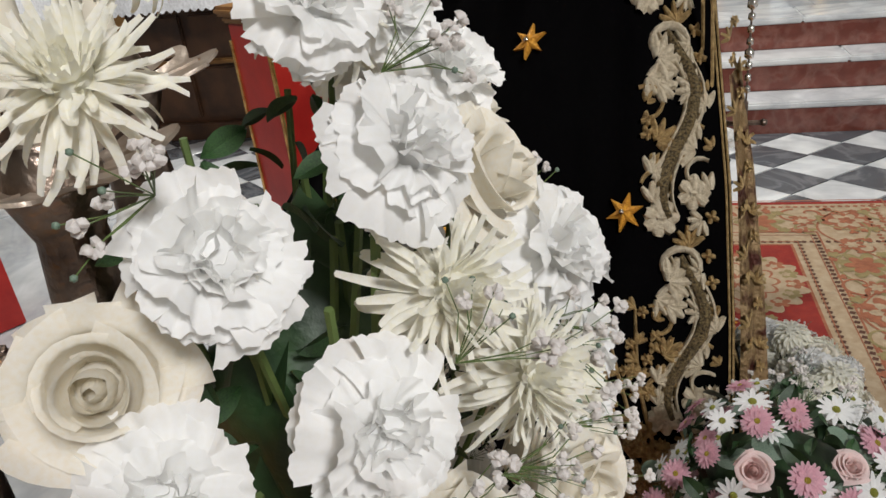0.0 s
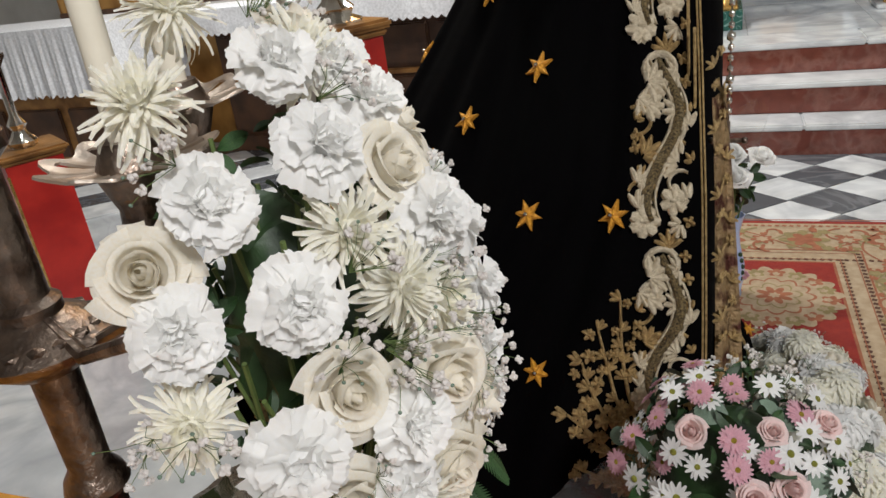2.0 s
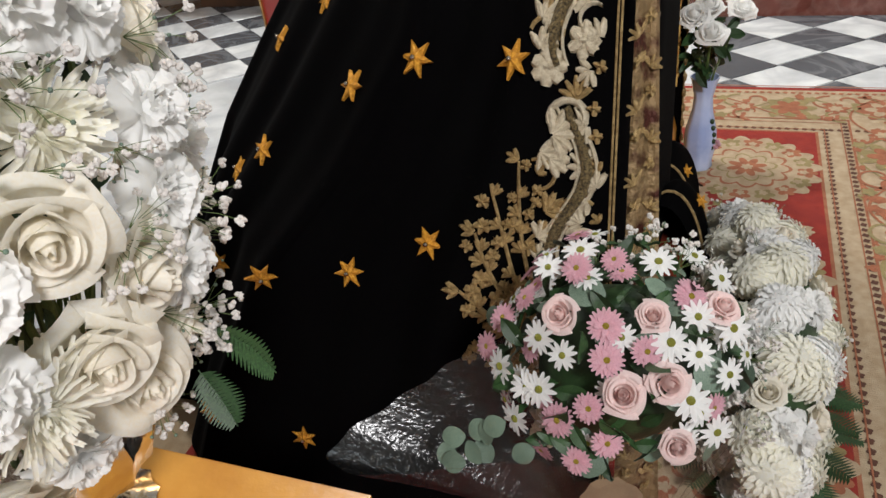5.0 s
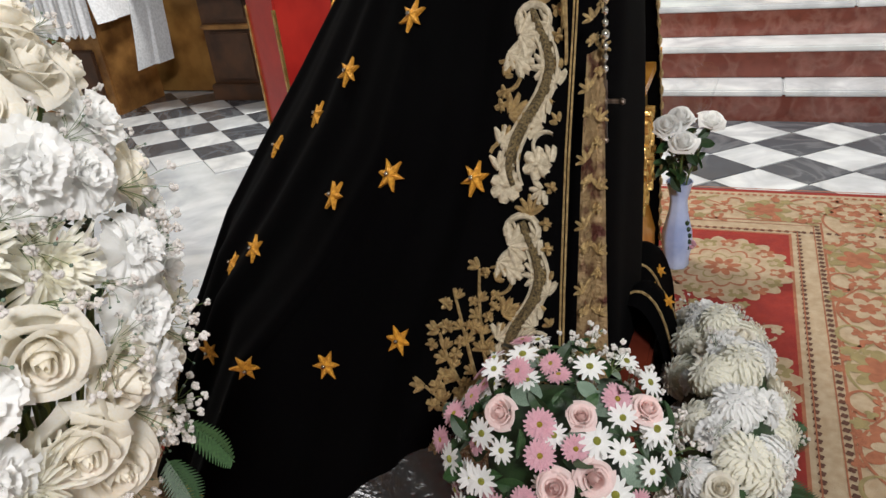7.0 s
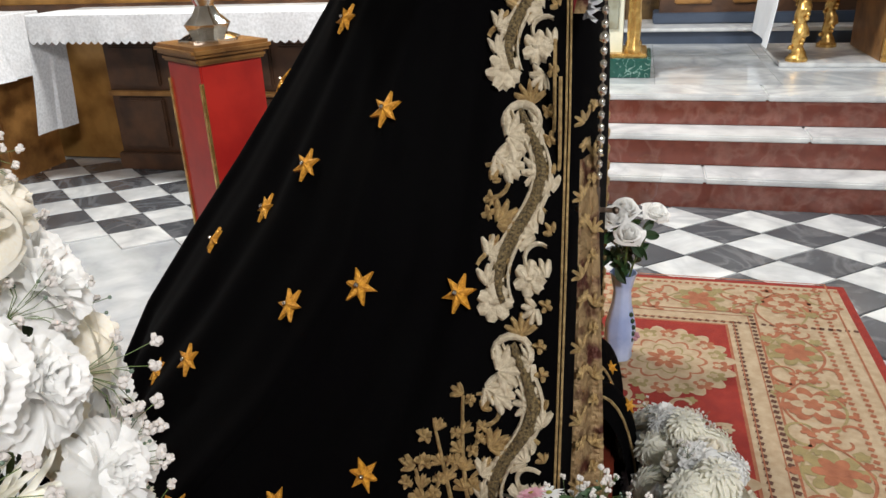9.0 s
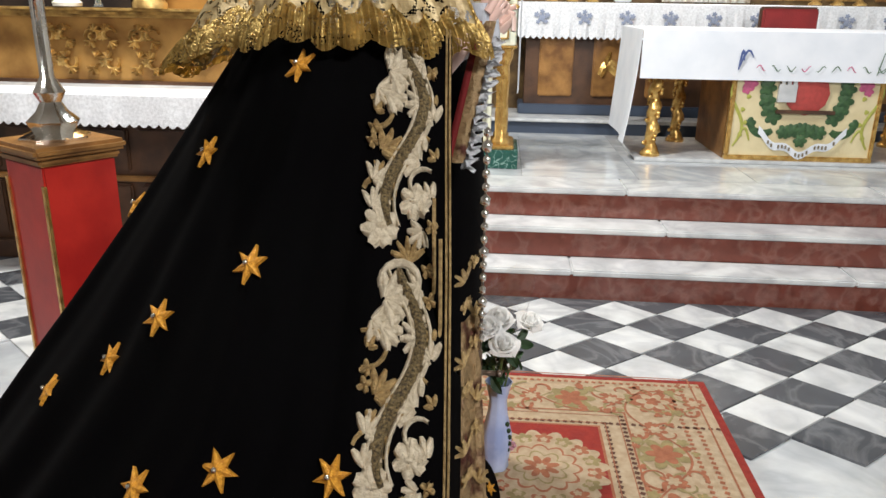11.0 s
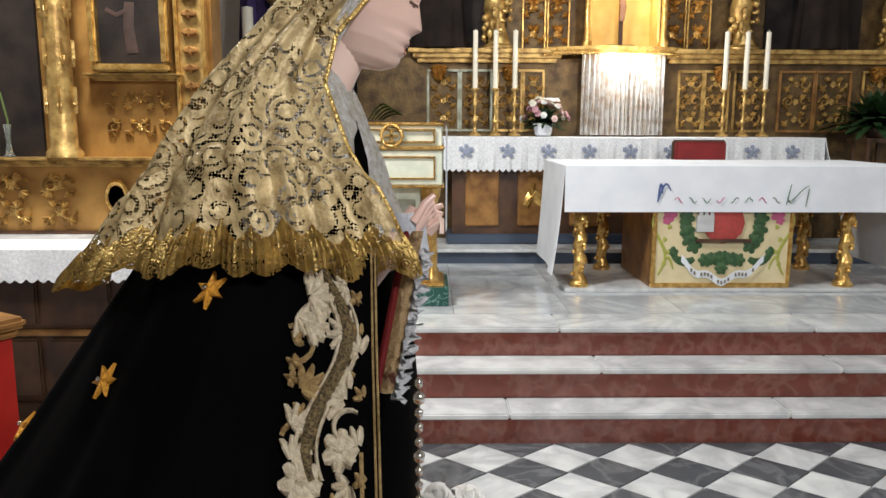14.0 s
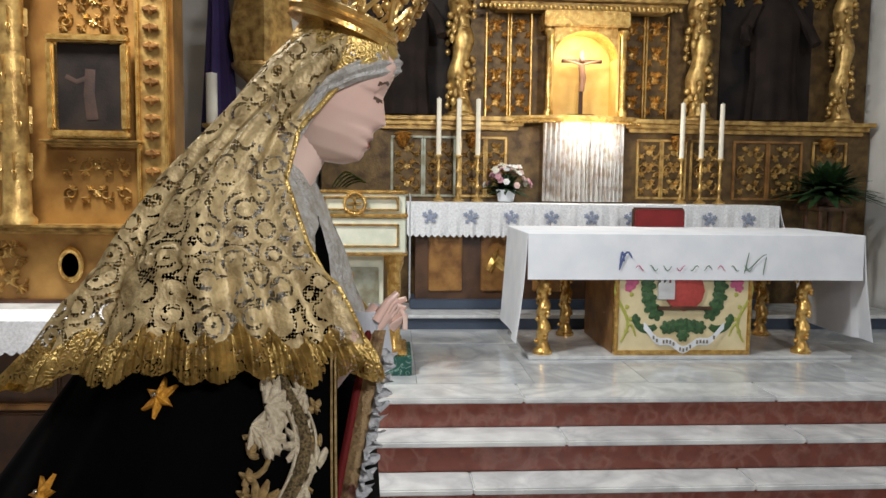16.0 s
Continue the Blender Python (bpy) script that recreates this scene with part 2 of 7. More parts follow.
def tube(bm, pts, r, seg=6, mi=0, taper=1.0):
    pts = [Vector(p) for p in pts]
    rows = []
    n = len(pts)
    for i, p in enumerate(pts):
        d = (pts[min(i + 1, n - 1)] - pts[max(i - 1, 0)]).normalized()
        u = d.cross(Vector((0.31, 0.2, 0.93))).normalized()
        v = d.cross(u)
        rr = r * (1 + (taper - 1) * i / max(n - 1, 1))
        rows.append([p + (u * math.cos(a) + v * math.sin(a)) * rr for a in (2 * math.pi * k / seg for k in range(seg))])
    grid(bm, rows, True, mi, cap=True)
    return bm


def ball(bm, c, r, sub=1, mi=0, scale=(1, 1, 1)):
    g = bmesh.ops.create_icosphere(bm, subdivisions=sub, radius=r)
    for v in g["verts"]:
        v.co = Vector((v.co.x * scale[0] + c[0], v.co.y * scale[1] + c[1], v.co.z * scale[2] + c[2]))
    if mi:
        for f in {f for v in g["verts"] for f in v.link_faces}:
            f.material_index = mi
    return bm


def lerp(z, zs, vs):
    return float(np.interp(z, zs, vs))


def raised(bm, pts, w, h, taper=0.25, mi=0, place=None):
    """A padded, domed leaf or stem along pts of (s, z)."""
    place = place or on_border
    n = len(pts)
    rows = []
    for i, (s, z) in enumerate(pts):
        a, b = pts[max(i - 1, 0)], pts[min(i + 1, n - 1)]
        ds, dz = b[0] - a[0], b[1] - a[1]
        L = math.hypot(ds, dz) or 1
        t = i / (n - 1)
        ww = w * (taper + (1 - taper) * math.sin(math.pi * (0.06 + 0.88 * t)))
        ns, nz = -dz / L * ww, ds / L * ww
        rows.append([place(s + ns, z + nz, 0.001), place(s + ns * 0.6, z + nz * 0.6, h * 0.8), place(s, z, h), place(s - ns * 0.6, z - nz * 0.6, h * 0.8), place(s - ns, z - nz, 0.001)])
    grid(bm, rows, mi=mi)


def arc(c, r, a0, a1, n=9, sq=1.0, grow=1.0):
    return [(c[0] + r * (1 + (grow - 1) * t) * math.cos(a0 + (a1 - a0) * t), c[1] + sq * r * (1 + (grow - 1) * t) * math.sin(a0 + (a1 - a0) * t)) for t in np.linspace(0, 1, n)]


def leaf_fan(bm, c, r, a, k=5, spread=1.6, w=0.009, h=0.011, mi=0, place=None):
    for i in range(k):
        b = a + spread * (i / (k - 1) - 0.5)
        rr = r * (1 - 0.25 * abs(i / (k - 1) - 0.5))
        raised(bm, [(c[0] + rr * t * math.cos(b + 0.4 * t * (i / (k - 1) - 0.5)), c[1] + rr * t * math.sin(b + 0.4 * t * (i / (k - 1) - 0.5))) for t in np.linspace(0.05, 1, 6)], w, h, 0.35, mi, place)


def blossom(bm, c, r, k=6, mi=0, place=None):
    for i in range(k):
        a = 2 * math.pi * i / k + c[1] * 7
        raised(bm, [(c[0] + r * t * math.cos(a), c[1] + r * t * math.sin(a)) for t in np.linspace(0.15, 1, 5)], r * 0.42, 0.012, 0.5, mi, place)
    raised(bm, [(c[0] - r * 0.25, c[1]), (c[0], c[1] + 0.001), (c[0] + r * 0.25, c[1])], r * 0.25, 0.016, 0.6, mi, place)



# ---------- setting ----------
R, TREAD, RISER_Y, P = 0.182, 0.225, 4.83, 0.546


def setting(name, bm, material, label, category, smooth=False):
    return tagged(part(name, bm, material, None, label, smooth=smooth), label, category, kind="structure")


floor = setting("floor", boxm(-8, 7, -7, 9.2, -0.2, -0.012), M["slab_marble"], "pale polished marble floor of the church", "floor")
setting("wall_north", boxm(-8, 7, 8.7, 9.0, -0.012, 8), M["plaster"], "plain plastered end wall behind the gilded altarpiece", "wall")
setting("wall_south", boxm(-8, 7, -7, -6.7, -0.012, 8), M["plaster"], "plain plastered wall of the nave", "wall")
setting("wall_west", boxm(-8, -7.7, -6.7, 8.7, -0.012, 8), M["plaster"], "plain plastered side wall of the nave", "wall")
setting("wall_east", boxm(5.07, 5.4, 5.2, 8.7, -0.012, 8), M["plaster"], "white plastered wall beside the altarpiece", "wall")
setting("wall_east_nave", boxm(6.7, 7, -6.7, 5.2, -0.012, 8), M["plaster"], "plain plastered side wall of the nave", "wall")
setting("wall_return", boxm(5.4, 6.7, 5.2, 5.45, -0.012, 8), M["plaster"], "short plastered return wall by the sanctuary", "wall")
setting("ceiling", boxm(-8, 7, -7, 9.2, 8, 8.2), M["plaster"], "plain pale ceiling high above the nave", "ceiling")
setting("stone_pier", boxm(-0.95, -0.25, 7.5, 8.4, -0.012, 8, 0.02), M["stone"], "pale ashlar pier between the two altarpieces", "pillar")

# sanctuary steps: red marble risers, white marble treads with a rounded nosing
steps = thing("sanctuary_steps", "three marble steps with red risers and white treads", "steps", kind="structure")
X0, X1 = -0.9, 5.07
for k in range(3):
    y = RISER_Y + k * TREAD
    part("riser", boxm(X0, X1, y, y + TREAD + (3.4 if k == 2 else 0), k * R - (0.01 if k == 0 else 0), (k + 1) * R - 0.035), M["red_marble"], steps, smooth=False)
    if k < 2:
        cuts = [X0, 0.9 + 0.55 * k, 2.45 + 0.4 * k, 4.0, X1]
        for a, b in zip(cuts, cuts[1:]):
            part("tread", boxm(a + 0.001, b - 0.001, y - 0.03, y + TREAD - 0.001, (k + 1) * R - 0.035, (k + 1) * R, 0.008), M["white_marble"], steps)
y2 = RISER_Y + 2 * TREAD
for a, b in ((X0, 1.24), (1.24, 2.78), (2.78, 4.3), (4.3, X1)):
    part("tread", boxm(a + 0.001, b - 0.001, y2 - 0.03, y2 + 0.3, P - 0.035, P, 0.008), M["white_marble"], steps)
slab = part("platform_slab", boxm(-0.372, 0.372, -0.299, 0.299, -0.035, -0.001, 0.002), M["slab_marble"], steps, at=(0, 0, P - 3))
for i in range(8):
    for j in range(5):
        again(slab, pose(X0 + 0.4 + 0.746 * i, y2 + 0.6 + 0.6 * j, P))
slab.matrix_basis = pose(X0 + 0.4, y2 + 0.6 + 0.6 * 5, P)
upper = thing("altar_step", "upper marble step under the high altar", "steps", kind="structure")
part("riser", boxm(-0.2, 5.06, 7.36, 8.6, P, P + 0.1), M["blue_base"], upper, smooth=False)
part("tread", boxm(-0.2, 5.06, 7.32, 8.6, P + 0.1, P + 0.13, 0.008), M["white_marble"], upper)

# rug: flat woven bands and motifs laid into the pile
rug = thing("rug", "worn red and cream patterned carpet with floral borders", "rug")
RX, RY, RB = 1.415, 3.86, -0.6


def flat(name, pts, z, material, parent, thick=0.002):
    bm = bmesh.new()
    f = bm.faces.new([bm.verts.new((x, y, z)) for x, y in pts])
    g = bmesh.ops.extrude_face_region(bm, geom=[f])
    for v in g["geom"]:
        if isinstance(v, bmesh.types.BMVert):
            v.co.z -= thick
    bmesh.ops.recalc_face_normals(bm, faces=bm.faces)
    return part(name, bm, material, parent, smooth=False)


part("woven_field", boxm(-0.85, RX, RB, RY, -0.011, 0.008, 0.003), M["rug_red"], rug, smooth=False)
part("border", boxm(-0.82, RX - 0.035, RB + 0.03, RY - 0.035, 0.0, 0.0095), M["rug_tan"], rug, smooth=False)
part("field", boxm(-0.6, 0.895, RB + 0.4, 3.42, 0.0, 0.011), M["rug_red"], rug, smooth=False)


def motif(bm, c, r, petals, z, depth, phase=0.0, mi=0):
    """A flat flower with rounded lobes."""
    n = petals * 6
    pts = []
    for i in range(n):
        a = 2 * math.pi * i / n + phase
        q = r * (1 - depth + depth * abs(math.cos(petals * (a - phase) / 2)))
        pts.append(bm.verts.new((c[0] + q * math.cos(a), c[1] + q * math.sin(a), z)))
    f = bm.faces.new(pts)
    f.material_index = mi


def scroll(bm, c, r, turn, z, w, start=0.0, sign=1, mi=0):
    """A flat curling tendril."""
    n = 18
    rows = []
    for i in range(n + 1):
        t = i / n
        a = start + sign * turn * t
        q = r * (1 - 0.75 * t)
        ww = w * (1 - 0.5 * t)
        rows.append([(c[0] + (q - ww) * math.cos(a), c[1] + (q - ww) * math.sin(a), z), (c[0] + (q + ww) * math.cos(a), c[1] + (q + ww) * math.sin(a), z)])
    grid(bm, rows, mi=mi)


rng = random.Random(4)
bm = bmesh.new()
RM = [M["rug_tan"], M["rug_rust"], M["rug_dark"], M["rug_olive"], M["rug_red"]]
# big medallions of the field
for c in ((0.66, 3.12), (0.66, 2.45), (0.66, 1.78), (0.66, 1.1), (0.1, 3.12), (0.1, 2.45), (0.38, 2.79), (0.38, 2.1), (0.38, 1.4)):
    big = c[0] != 0.38
    q = 1.0 if big else 0.62
    motif(bm, c, 0.25 * q, 16, 0.0123, 0.22, 0.1, 0)
    for k in range(16):
        a = 2 * math.pi * (k + 0.5) / 16 + 0.1
        motif(bm, (c[0] + 0.195 * q * math.cos(a), c[1] + 0.195 * q * math.sin(a)), 0.036 * q, 5, 0.0127, 0.4, a, 1 if k % 2 else 3)
        motif(bm, (c[0] + 0.185 * q * math.cos(a), c[1] + 0.185 * q * math.sin(a)), 0.016 * q, 5, 0.0131, 0.4, a, 0)
    motif(bm, c, 0.15 * q, 12, 0.0129, 0.18, 0.0, 1)
    motif(bm, c, 0.138 * q, 12, 0.0133, 0.18, 0.0, 0)
    motif(bm, c, 0.105 * q, 8, 0.0137, 0.3, 0.2, 3)
    motif(bm, c, 0.095 * q, 8, 0.0141, 0.3, 0.2, 0)
    motif(bm, c, 0.07 * q, 8, 0.0145, 0.5, 0.3, 1)
    motif(bm, c, 0.022 * q, 6, 0.0149, 0.4, 0.3, 0)
    for k in range(8):
        a = k * math.pi / 4 + 0.2
        d = (c[0] + 0.29 * q * math.cos(a), c[1] + 0.29 * q * math.sin(a))
        if d[0] < 0.83 and d[1] < 3.36:
            scroll(bm, d, 0.06 * q, 5.0, 0.0128, 0.010, a, 1 if k % 2 else -1, 0)
            motif(bm, (d[0] + 0.02, d[1] + 0.03), 0.022, 5, 0.0127, 0.4, 0, 0 if k % 3 else 3)
# borders along the far edge and along the side: guard stripes, scrolls, flowers
def border_piece(s, along_x):
    def at(u, v):
        return (u, 3.42 + v) if along_x else (0.895 + v, u)
    return at


for along_x, lo, hi in ((True, -0.7, 1.38), (False, -0.3, 3.84)):
    f = border_piece(0, along_x)
    u = lo
    k = 0
    while u < hi:
        for v in (0.035, 0.105, 0.395, 0.345) if along_x is False else (0.03, 0.375):
            for du in (0.0, 0.03):
                p = f(u + du, v)
                if along_x or p[1] < 3.42 + v:
                    motif(bm, p, 0.011, 4, 0.0112, 0.3, 0.4, 2 if v < 0.2 else 1)
        u += 0.06
    u = lo + 0.15
    while u < hi - 0.1:
        p = f(u, 0.225)
        if along_x or u < 3.5:
            motif(bm, p, 0.105, 8, 0.0112, 0.4, 0.2 * k, 1 if k % 2 else 3)
            motif(bm, p, 0.07, 6, 0.0119, 0.45, 0.0, 0 if k % 2 else 1)
            motif(bm, p, 0.035, 5, 0.0126, 0.4, 0.0, 1)
            for sgn in (-1, 1):
                scroll(bm, f(u + 0.15 * sgn, 0.225 + 0.05 * sgn), 0.075, 5.0, 0.0114, 0.007, 1.5 * sgn, sgn, 3 if k % 2 else 1)
                scroll(bm, f(u + 0.13 * sgn, 0.225 - 0.08 * sgn), 0.045, 4.0, 0.0114, 0.009, 0.5 * sgn, -sgn, 1)
                if sgn < 0:
                    continue
                motif(bm, f(u + 0.17 * sgn, 0.225), 0.05, 7, 0.0116, 0.45, 0.5 * k, 1)
                motif(bm, f(u + 0.17 * sgn, 0.225), 0.028, 6, 0.0121, 0.4, 0.2 * k, 0)
                for dv in (-0.085, 0.085):
                    motif(bm, f(u + 0.085, 0.225 + dv), 0.027, 5, 0.0117, 0.35, k + sgn, 3)
                    motif(bm, f(u + 0.045 * sgn, 0.225 + 1.12 * dv), 0.018, 5, 0.0117, 0.35, k - sgn, 1)
        u += 0.34
        k += 1
# one winding vine along each border, with leaves in its bends
for along_x, lo, hi in ((True, -0.7, 1.3), (False, -0.3, 3.75)):
    f = border_piece(0, along_x)
    n = int((hi - lo) / 0.02)
    for ph, mi in ((0.0, 3), (math.pi, 1)):
        rows = []
        for i in range(n + 1):
            u = lo + (hi - lo) * i / n
            v = 0.225 + 0.095 * math.sin(2 * math.pi * u / 0.68 + ph)
            rows.append([(*f(u, v - 0.005), 0.01125), (*f(u, v + 0.005), 0.01125)])
            if i % 5 == 2:
                motif(bm, f(u + 0.012, v + (0.025 if i % 2 else -0.025)), 0.02, 3, 0.0115, 0.5, 0.7 * i, 1 if i % 3 else 3)
        grid(bm, rows, mi=mi)
for a, b in ((0.895, 0.905), (0.925, 0.929), (0.985, 0.989), (1.012, 1.02), (1.335, 1.343)):
    grid(bm, [[(a, -0.3, 0.0113), (b, -0.3, 0.0113)], [(a, 3.42 + a - 0.895, 0.0113), (b, 3.42 + b - 0.895, 0.0113)]], mi=1)
    c, d = 3.42 + a - 0.895, 3.42 + b - 0.895
    grid(bm, [[(-0.6, c, 0.0113), (-0.6, d, 0.0113)], [(a, c, 0.0113), (b, d, 0.0113)]], mi=1)
bmesh.ops.recalc_face_normals(bm, faces=bm.faces)
for fc in bm.faces:
    if fc.normal.z < 0:
        fc.normal_flip()
woven = part("woven_pattern", bm, RM, rug, smooth=False)
tagged(woven, kind="stuff")


# ---------- altar table ----------
def twisted_column(h, r=0.04, turns=3.0, seg=14, n=40):
    """A spiral column between a foot and a cap."""
    bm = bmesh.new()
    rows = []
    for i in range(n + 1):
        t = i / n
        z = 0.04 + (h - 0.08) * t
        off = r * 0.2
        a0 = 2 * math.pi * turns * t
        cx, cy = off * math.cos(a0), off * math.sin(a0)
        rr = r * (0.85 + 0.12 * math.cos(10 * math.pi * t))
        rows.append([(cx + rr * math.cos(a), cy + rr * math.sin(a), z) for a in (2 * math.pi * k / seg for k in range(seg))])
    grid(bm, rows, True, cap=True)
    lathe(bm, [(r * 1.45, 0), (r * 1.45, 0.02), (r * 1.15, 0.035), (r * 1.1, 0.045)], 16)
    lathe(bm, [(r * 1.1, h - 0.05), (r * 1.3, h - 0.02), (r * 1.4, h)], 16)
    for i in range(26):
        t = (i + 0.5) / 26
        a = 2 * math.pi * turns * t + 1.2 + (i % 3) * 0.5
        ball(bm, (r * 1.05 * math.cos(a), r * 1.05 * math.sin(a), 0.05 + (h - 0.1) * t), r * 0.36, 1)
    return bm


TY, TZ = 6.24, 1.46
TX0, TX1 = 1.42, 3.9
altar = thing("altar_table", "altar table on twisted gilded columns with a painted front panel", "altar", (0, 0, P))
part("plinth", boxm(TX0 + 0.02, TX1 - 0.05, TY - 0.03, TY + 0.95, 0, 0.025, 0.004), M["white_marble"], altar)
part("tabletop", boxm(TX0 + 0.04, TX1 - 0.04, TY + 0.0, TY + 0.9, TZ - P - 0.07, TZ - P - 0.012, 0.006), M["honey_wood"], altar)
col = part("column", twisted_column(TZ - P - 0.095, 0.05, 4.5), M["bright_gold"], altar, "gilded twisted column", (TX0 + 0.14, TY + 0.08, 0.025))
for x, y in ((TX0 + 0.46, TY + 0.75), (TX1 - 0.38, TY + 0.08), (TX1 - 0.36, TY + 0.75), (TX0 + 1.88, TY + 0.7)):
    again(col, pose(x, y, 0.025))
PX0, PX1 = 2.07, 3.09
panel = part("front_panel", boxm(PX0 + 0.02, PX1 - 0.02, TY + 0.012, TY + 0.06, 0.03, TZ - P - 0.075), M["cream"], altar, "cream panel painted with a coat of arms and roses")
for a in ((PX0, PX1, 0.025, 0.06), (PX0, PX1, TZ - P - 0.105, TZ - P - 0.07)):
    part("panel_frame", boxm(a[0], a[1], TY, TY + 0.05, a[2], a[3], 0.006), M["bright_gold"], panel)
for a in (PX0, PX1 - 0.03):
    part("panel_frame", boxm(a, a + 0.03, TY + 0.001, TY + 0.05, 0.06, TZ - P - 0.105, 0.006), M["bright_gold"], panel)
part("side_panel", boxm(PX0 - 0.001, PX0 + 0.03, TY + 0.06, TY + 0.85, 0.026, TZ - P - 0.072), M["carved_wood"], altar)
part("side_panel", boxm(PX1 - 0.03, PX1, TY + 0.06, TY + 0.85, 0.026, TZ - P - 0.072), M["carved_wood"], altar)


def stroke(bm, pts, w, y, mi=0, taper=0.4, lift=0.004):
    """A painted or embroidered ribbon in an upright plane, slightly domed."""
    n = len(pts)
    rows = []
    for i, (x, z) in enumerate(pts):
        a, b = pts[max(i - 1, 0)], pts[min(i + 1, n - 1)]
        dx, dz = b[0] - a[0], b[1] - a[1]
        L = math.hypot(dx, dz) or 1
        t = i / (n - 1)
        ww = w * (taper + (1 - taper) * math.sin(math.pi * (0.08 + 0.84 * t)))
        nx, nz = -dz / L * ww, dx / L * ww
        rows.append([(x + nx, y, z + nz), (x, y - lift, z), (x - nx, y, z - nz)])
    grid(bm, rows, mi=mi)


def disc(bm, x, z, r, y, mi=0, lobes=0, depth=0.2, lift=0.006):
    n = max(12, lobes * 6)
    rim = [bm.verts.new((x + r * (1 - depth + depth * abs(math.cos(lobes * a / 2)) if lobes else 1) * math.cos(a), y,
                         z + r * (1 - depth + depth * abs(math.cos(lobes * a / 2)) if lobes else 1) * math.sin(a))) for a in (2 * math.pi * i / n for i in range(n))]
    c = bm.verts.new((x, y - lift, z))
    for i in range(n):
        f = bm.faces.new((rim[i], c, rim[(i + 1) % n]))
        f.material_index = mi


PCX = (PX0 + PX1) / 2
arms_green = mat("arms_green", (0.05, 0.12, 0.04), 0.5, col2=(0.02, 0.06, 0.02), scale=40)
arms_red = mat("arms_red", (0.45, 0.06, 0.05), 0.5, scale=30)
arms_pink = mat("arms_pink", (0.6, 0.12, 0.25), 0.5, scale=40)
arms_vine = mat("arms_vine", (0.42, 0.42, 0.08), 0.5, scale=40)
ink = mat("scroll_ink", (0.2, 0.16, 0.1), 0.6)
bm = bmesh.new()
yy = TY + 0.010
for s in (-1, 1):
    for k in range(7):
        a = -1.2 + k * 0.42
        disc(bm, PCX + s * (0.17 + 0.1 * math.cos(a)), 0.52 + 0.2 * math.sin(a), 0.062, yy - 0.002 * k, 0, 5, 0.35, 0.014)
    stroke(bm, [(PCX + s * (0.2 + 0.16 * t), 0.24 - 0.13 * t + 0.16 * t * t + (0.05 if t > 0.9 else 0)) for t in np.linspace(0, 1, 9)], 0.03, yy, 0, 0.5)
    disc(bm, PCX + s * 0.355, 0.29, 0.04, yy, 0, 4, 0.3, 0.01)
    disc(bm, PCX + s * 0.39, 0.56, 0.055, yy, 2, 5, 0.3, 0.01)
    disc(bm, PCX + s * 0.41, 0.52, 0.035, yy - 0.002, 2, 5, 0.3, 0.01)
    stroke(bm, [(PCX + s * (0.46 - 0.05 * math.sin(6 * t)), 0.12 + 0.5 * t) for t in np.linspace(0, 1, 14)], 0.012, yy, 3)
    stroke(bm, [(PCX + s * (0.28 + 0.15 * math.sin(3 * t)), 0.72 - 0.15 * t) for t in np.linspace(0, 1, 9)], 0.012, yy, 3)
    stroke(bm, [(PCX + s * (0.44 - 0.09 * t), 0.15 + 0.1 * math.sin(3 * t)) for t in np.linspace(0, 1, 9)], 0.01, yy, 3)
    for k in range(4):
        disc(bm, PCX + s * (0.42 - 0.03 * (k % 2)), 0.2 + 0.09 * k, 0.018, yy - 0.001, 3, 3, 0.3)
for k in range(5):
    disc(bm, PCX + (k - 2) * 0.06, 0.25 - 0.01 * abs(k - 2), 0.055, yy - 0.006, 0, 6, 0.3, 0.014)
disc(bm, PCX, 0.17, 0.05, yy - 0.008, 0, 6, 0.3, 0.012)
part("painted_leaves", bm, [arms_green, arms_red, arms_pink, arms_vine], panel, "green painted acanthus and pink roses")
bm = bmesh.new()
disc(bm, PCX, 0.5, 0.15, yy - 0.012, 0, 0, 0, 0.02)
disc(bm, PCX - 0.02, 0.6, 0.13, yy - 0.012, 0, 0, 0, 0.02)
part("painted_shield", bm, arms_red, panel, "red painted shield")
bm = bmesh.new()
box(bm, PCX - 0.2, PCX - 0.08, yy - 0.03, yy, 0.44, 0.56)
for k in range(3):
    box(bm, PCX - 0.19 + 0.04 * k, PCX - 0.165 + 0.04 * k, yy - 0.032, yy, 0.56, 0.6)
part("painted_tower", bm, M["white_marble"], panel, "white painted tower", smooth=False)
part("painted_book", boxm(PCX - 0.2, PCX + 0.2, yy - 0.03, yy, 0.36, 0.385, 0.003), M["dark_wood"], panel)
bm = bmesh.new()
rows = []
for i in range(25):
    t = i / 24
    x = PCX - 0.3 + 0.6 * t
    z = 0.2 - 0.14 * math.sin(math.pi * t) + 0.02 * math.cos(6 * math.pi * t)
    rows.append([(x, yy - 0.02, z), (x, yy - 0.024, z + 0.055)])
grid(bm, rows)
ribbon = part("painted_ribbon", bm, M["cloth"], panel, "white painted ribbon with faint lettering")
bm = bmesh.new()
for i in range(3, 22):
    if i % 5:
        t = i / 24
        x, z = PCX - 0.3 + 0.6 * t, 0.2 - 0.14 * math.sin(math.pi * t) + 0.02 * math.cos(6 * math.pi * t)
        box(bm, x - 0.006, x + 0.006, yy - 0.029, yy - 0.026, z + 0.015, z + 0.04)
part("lettering", bm, ink, panel, smooth=False)


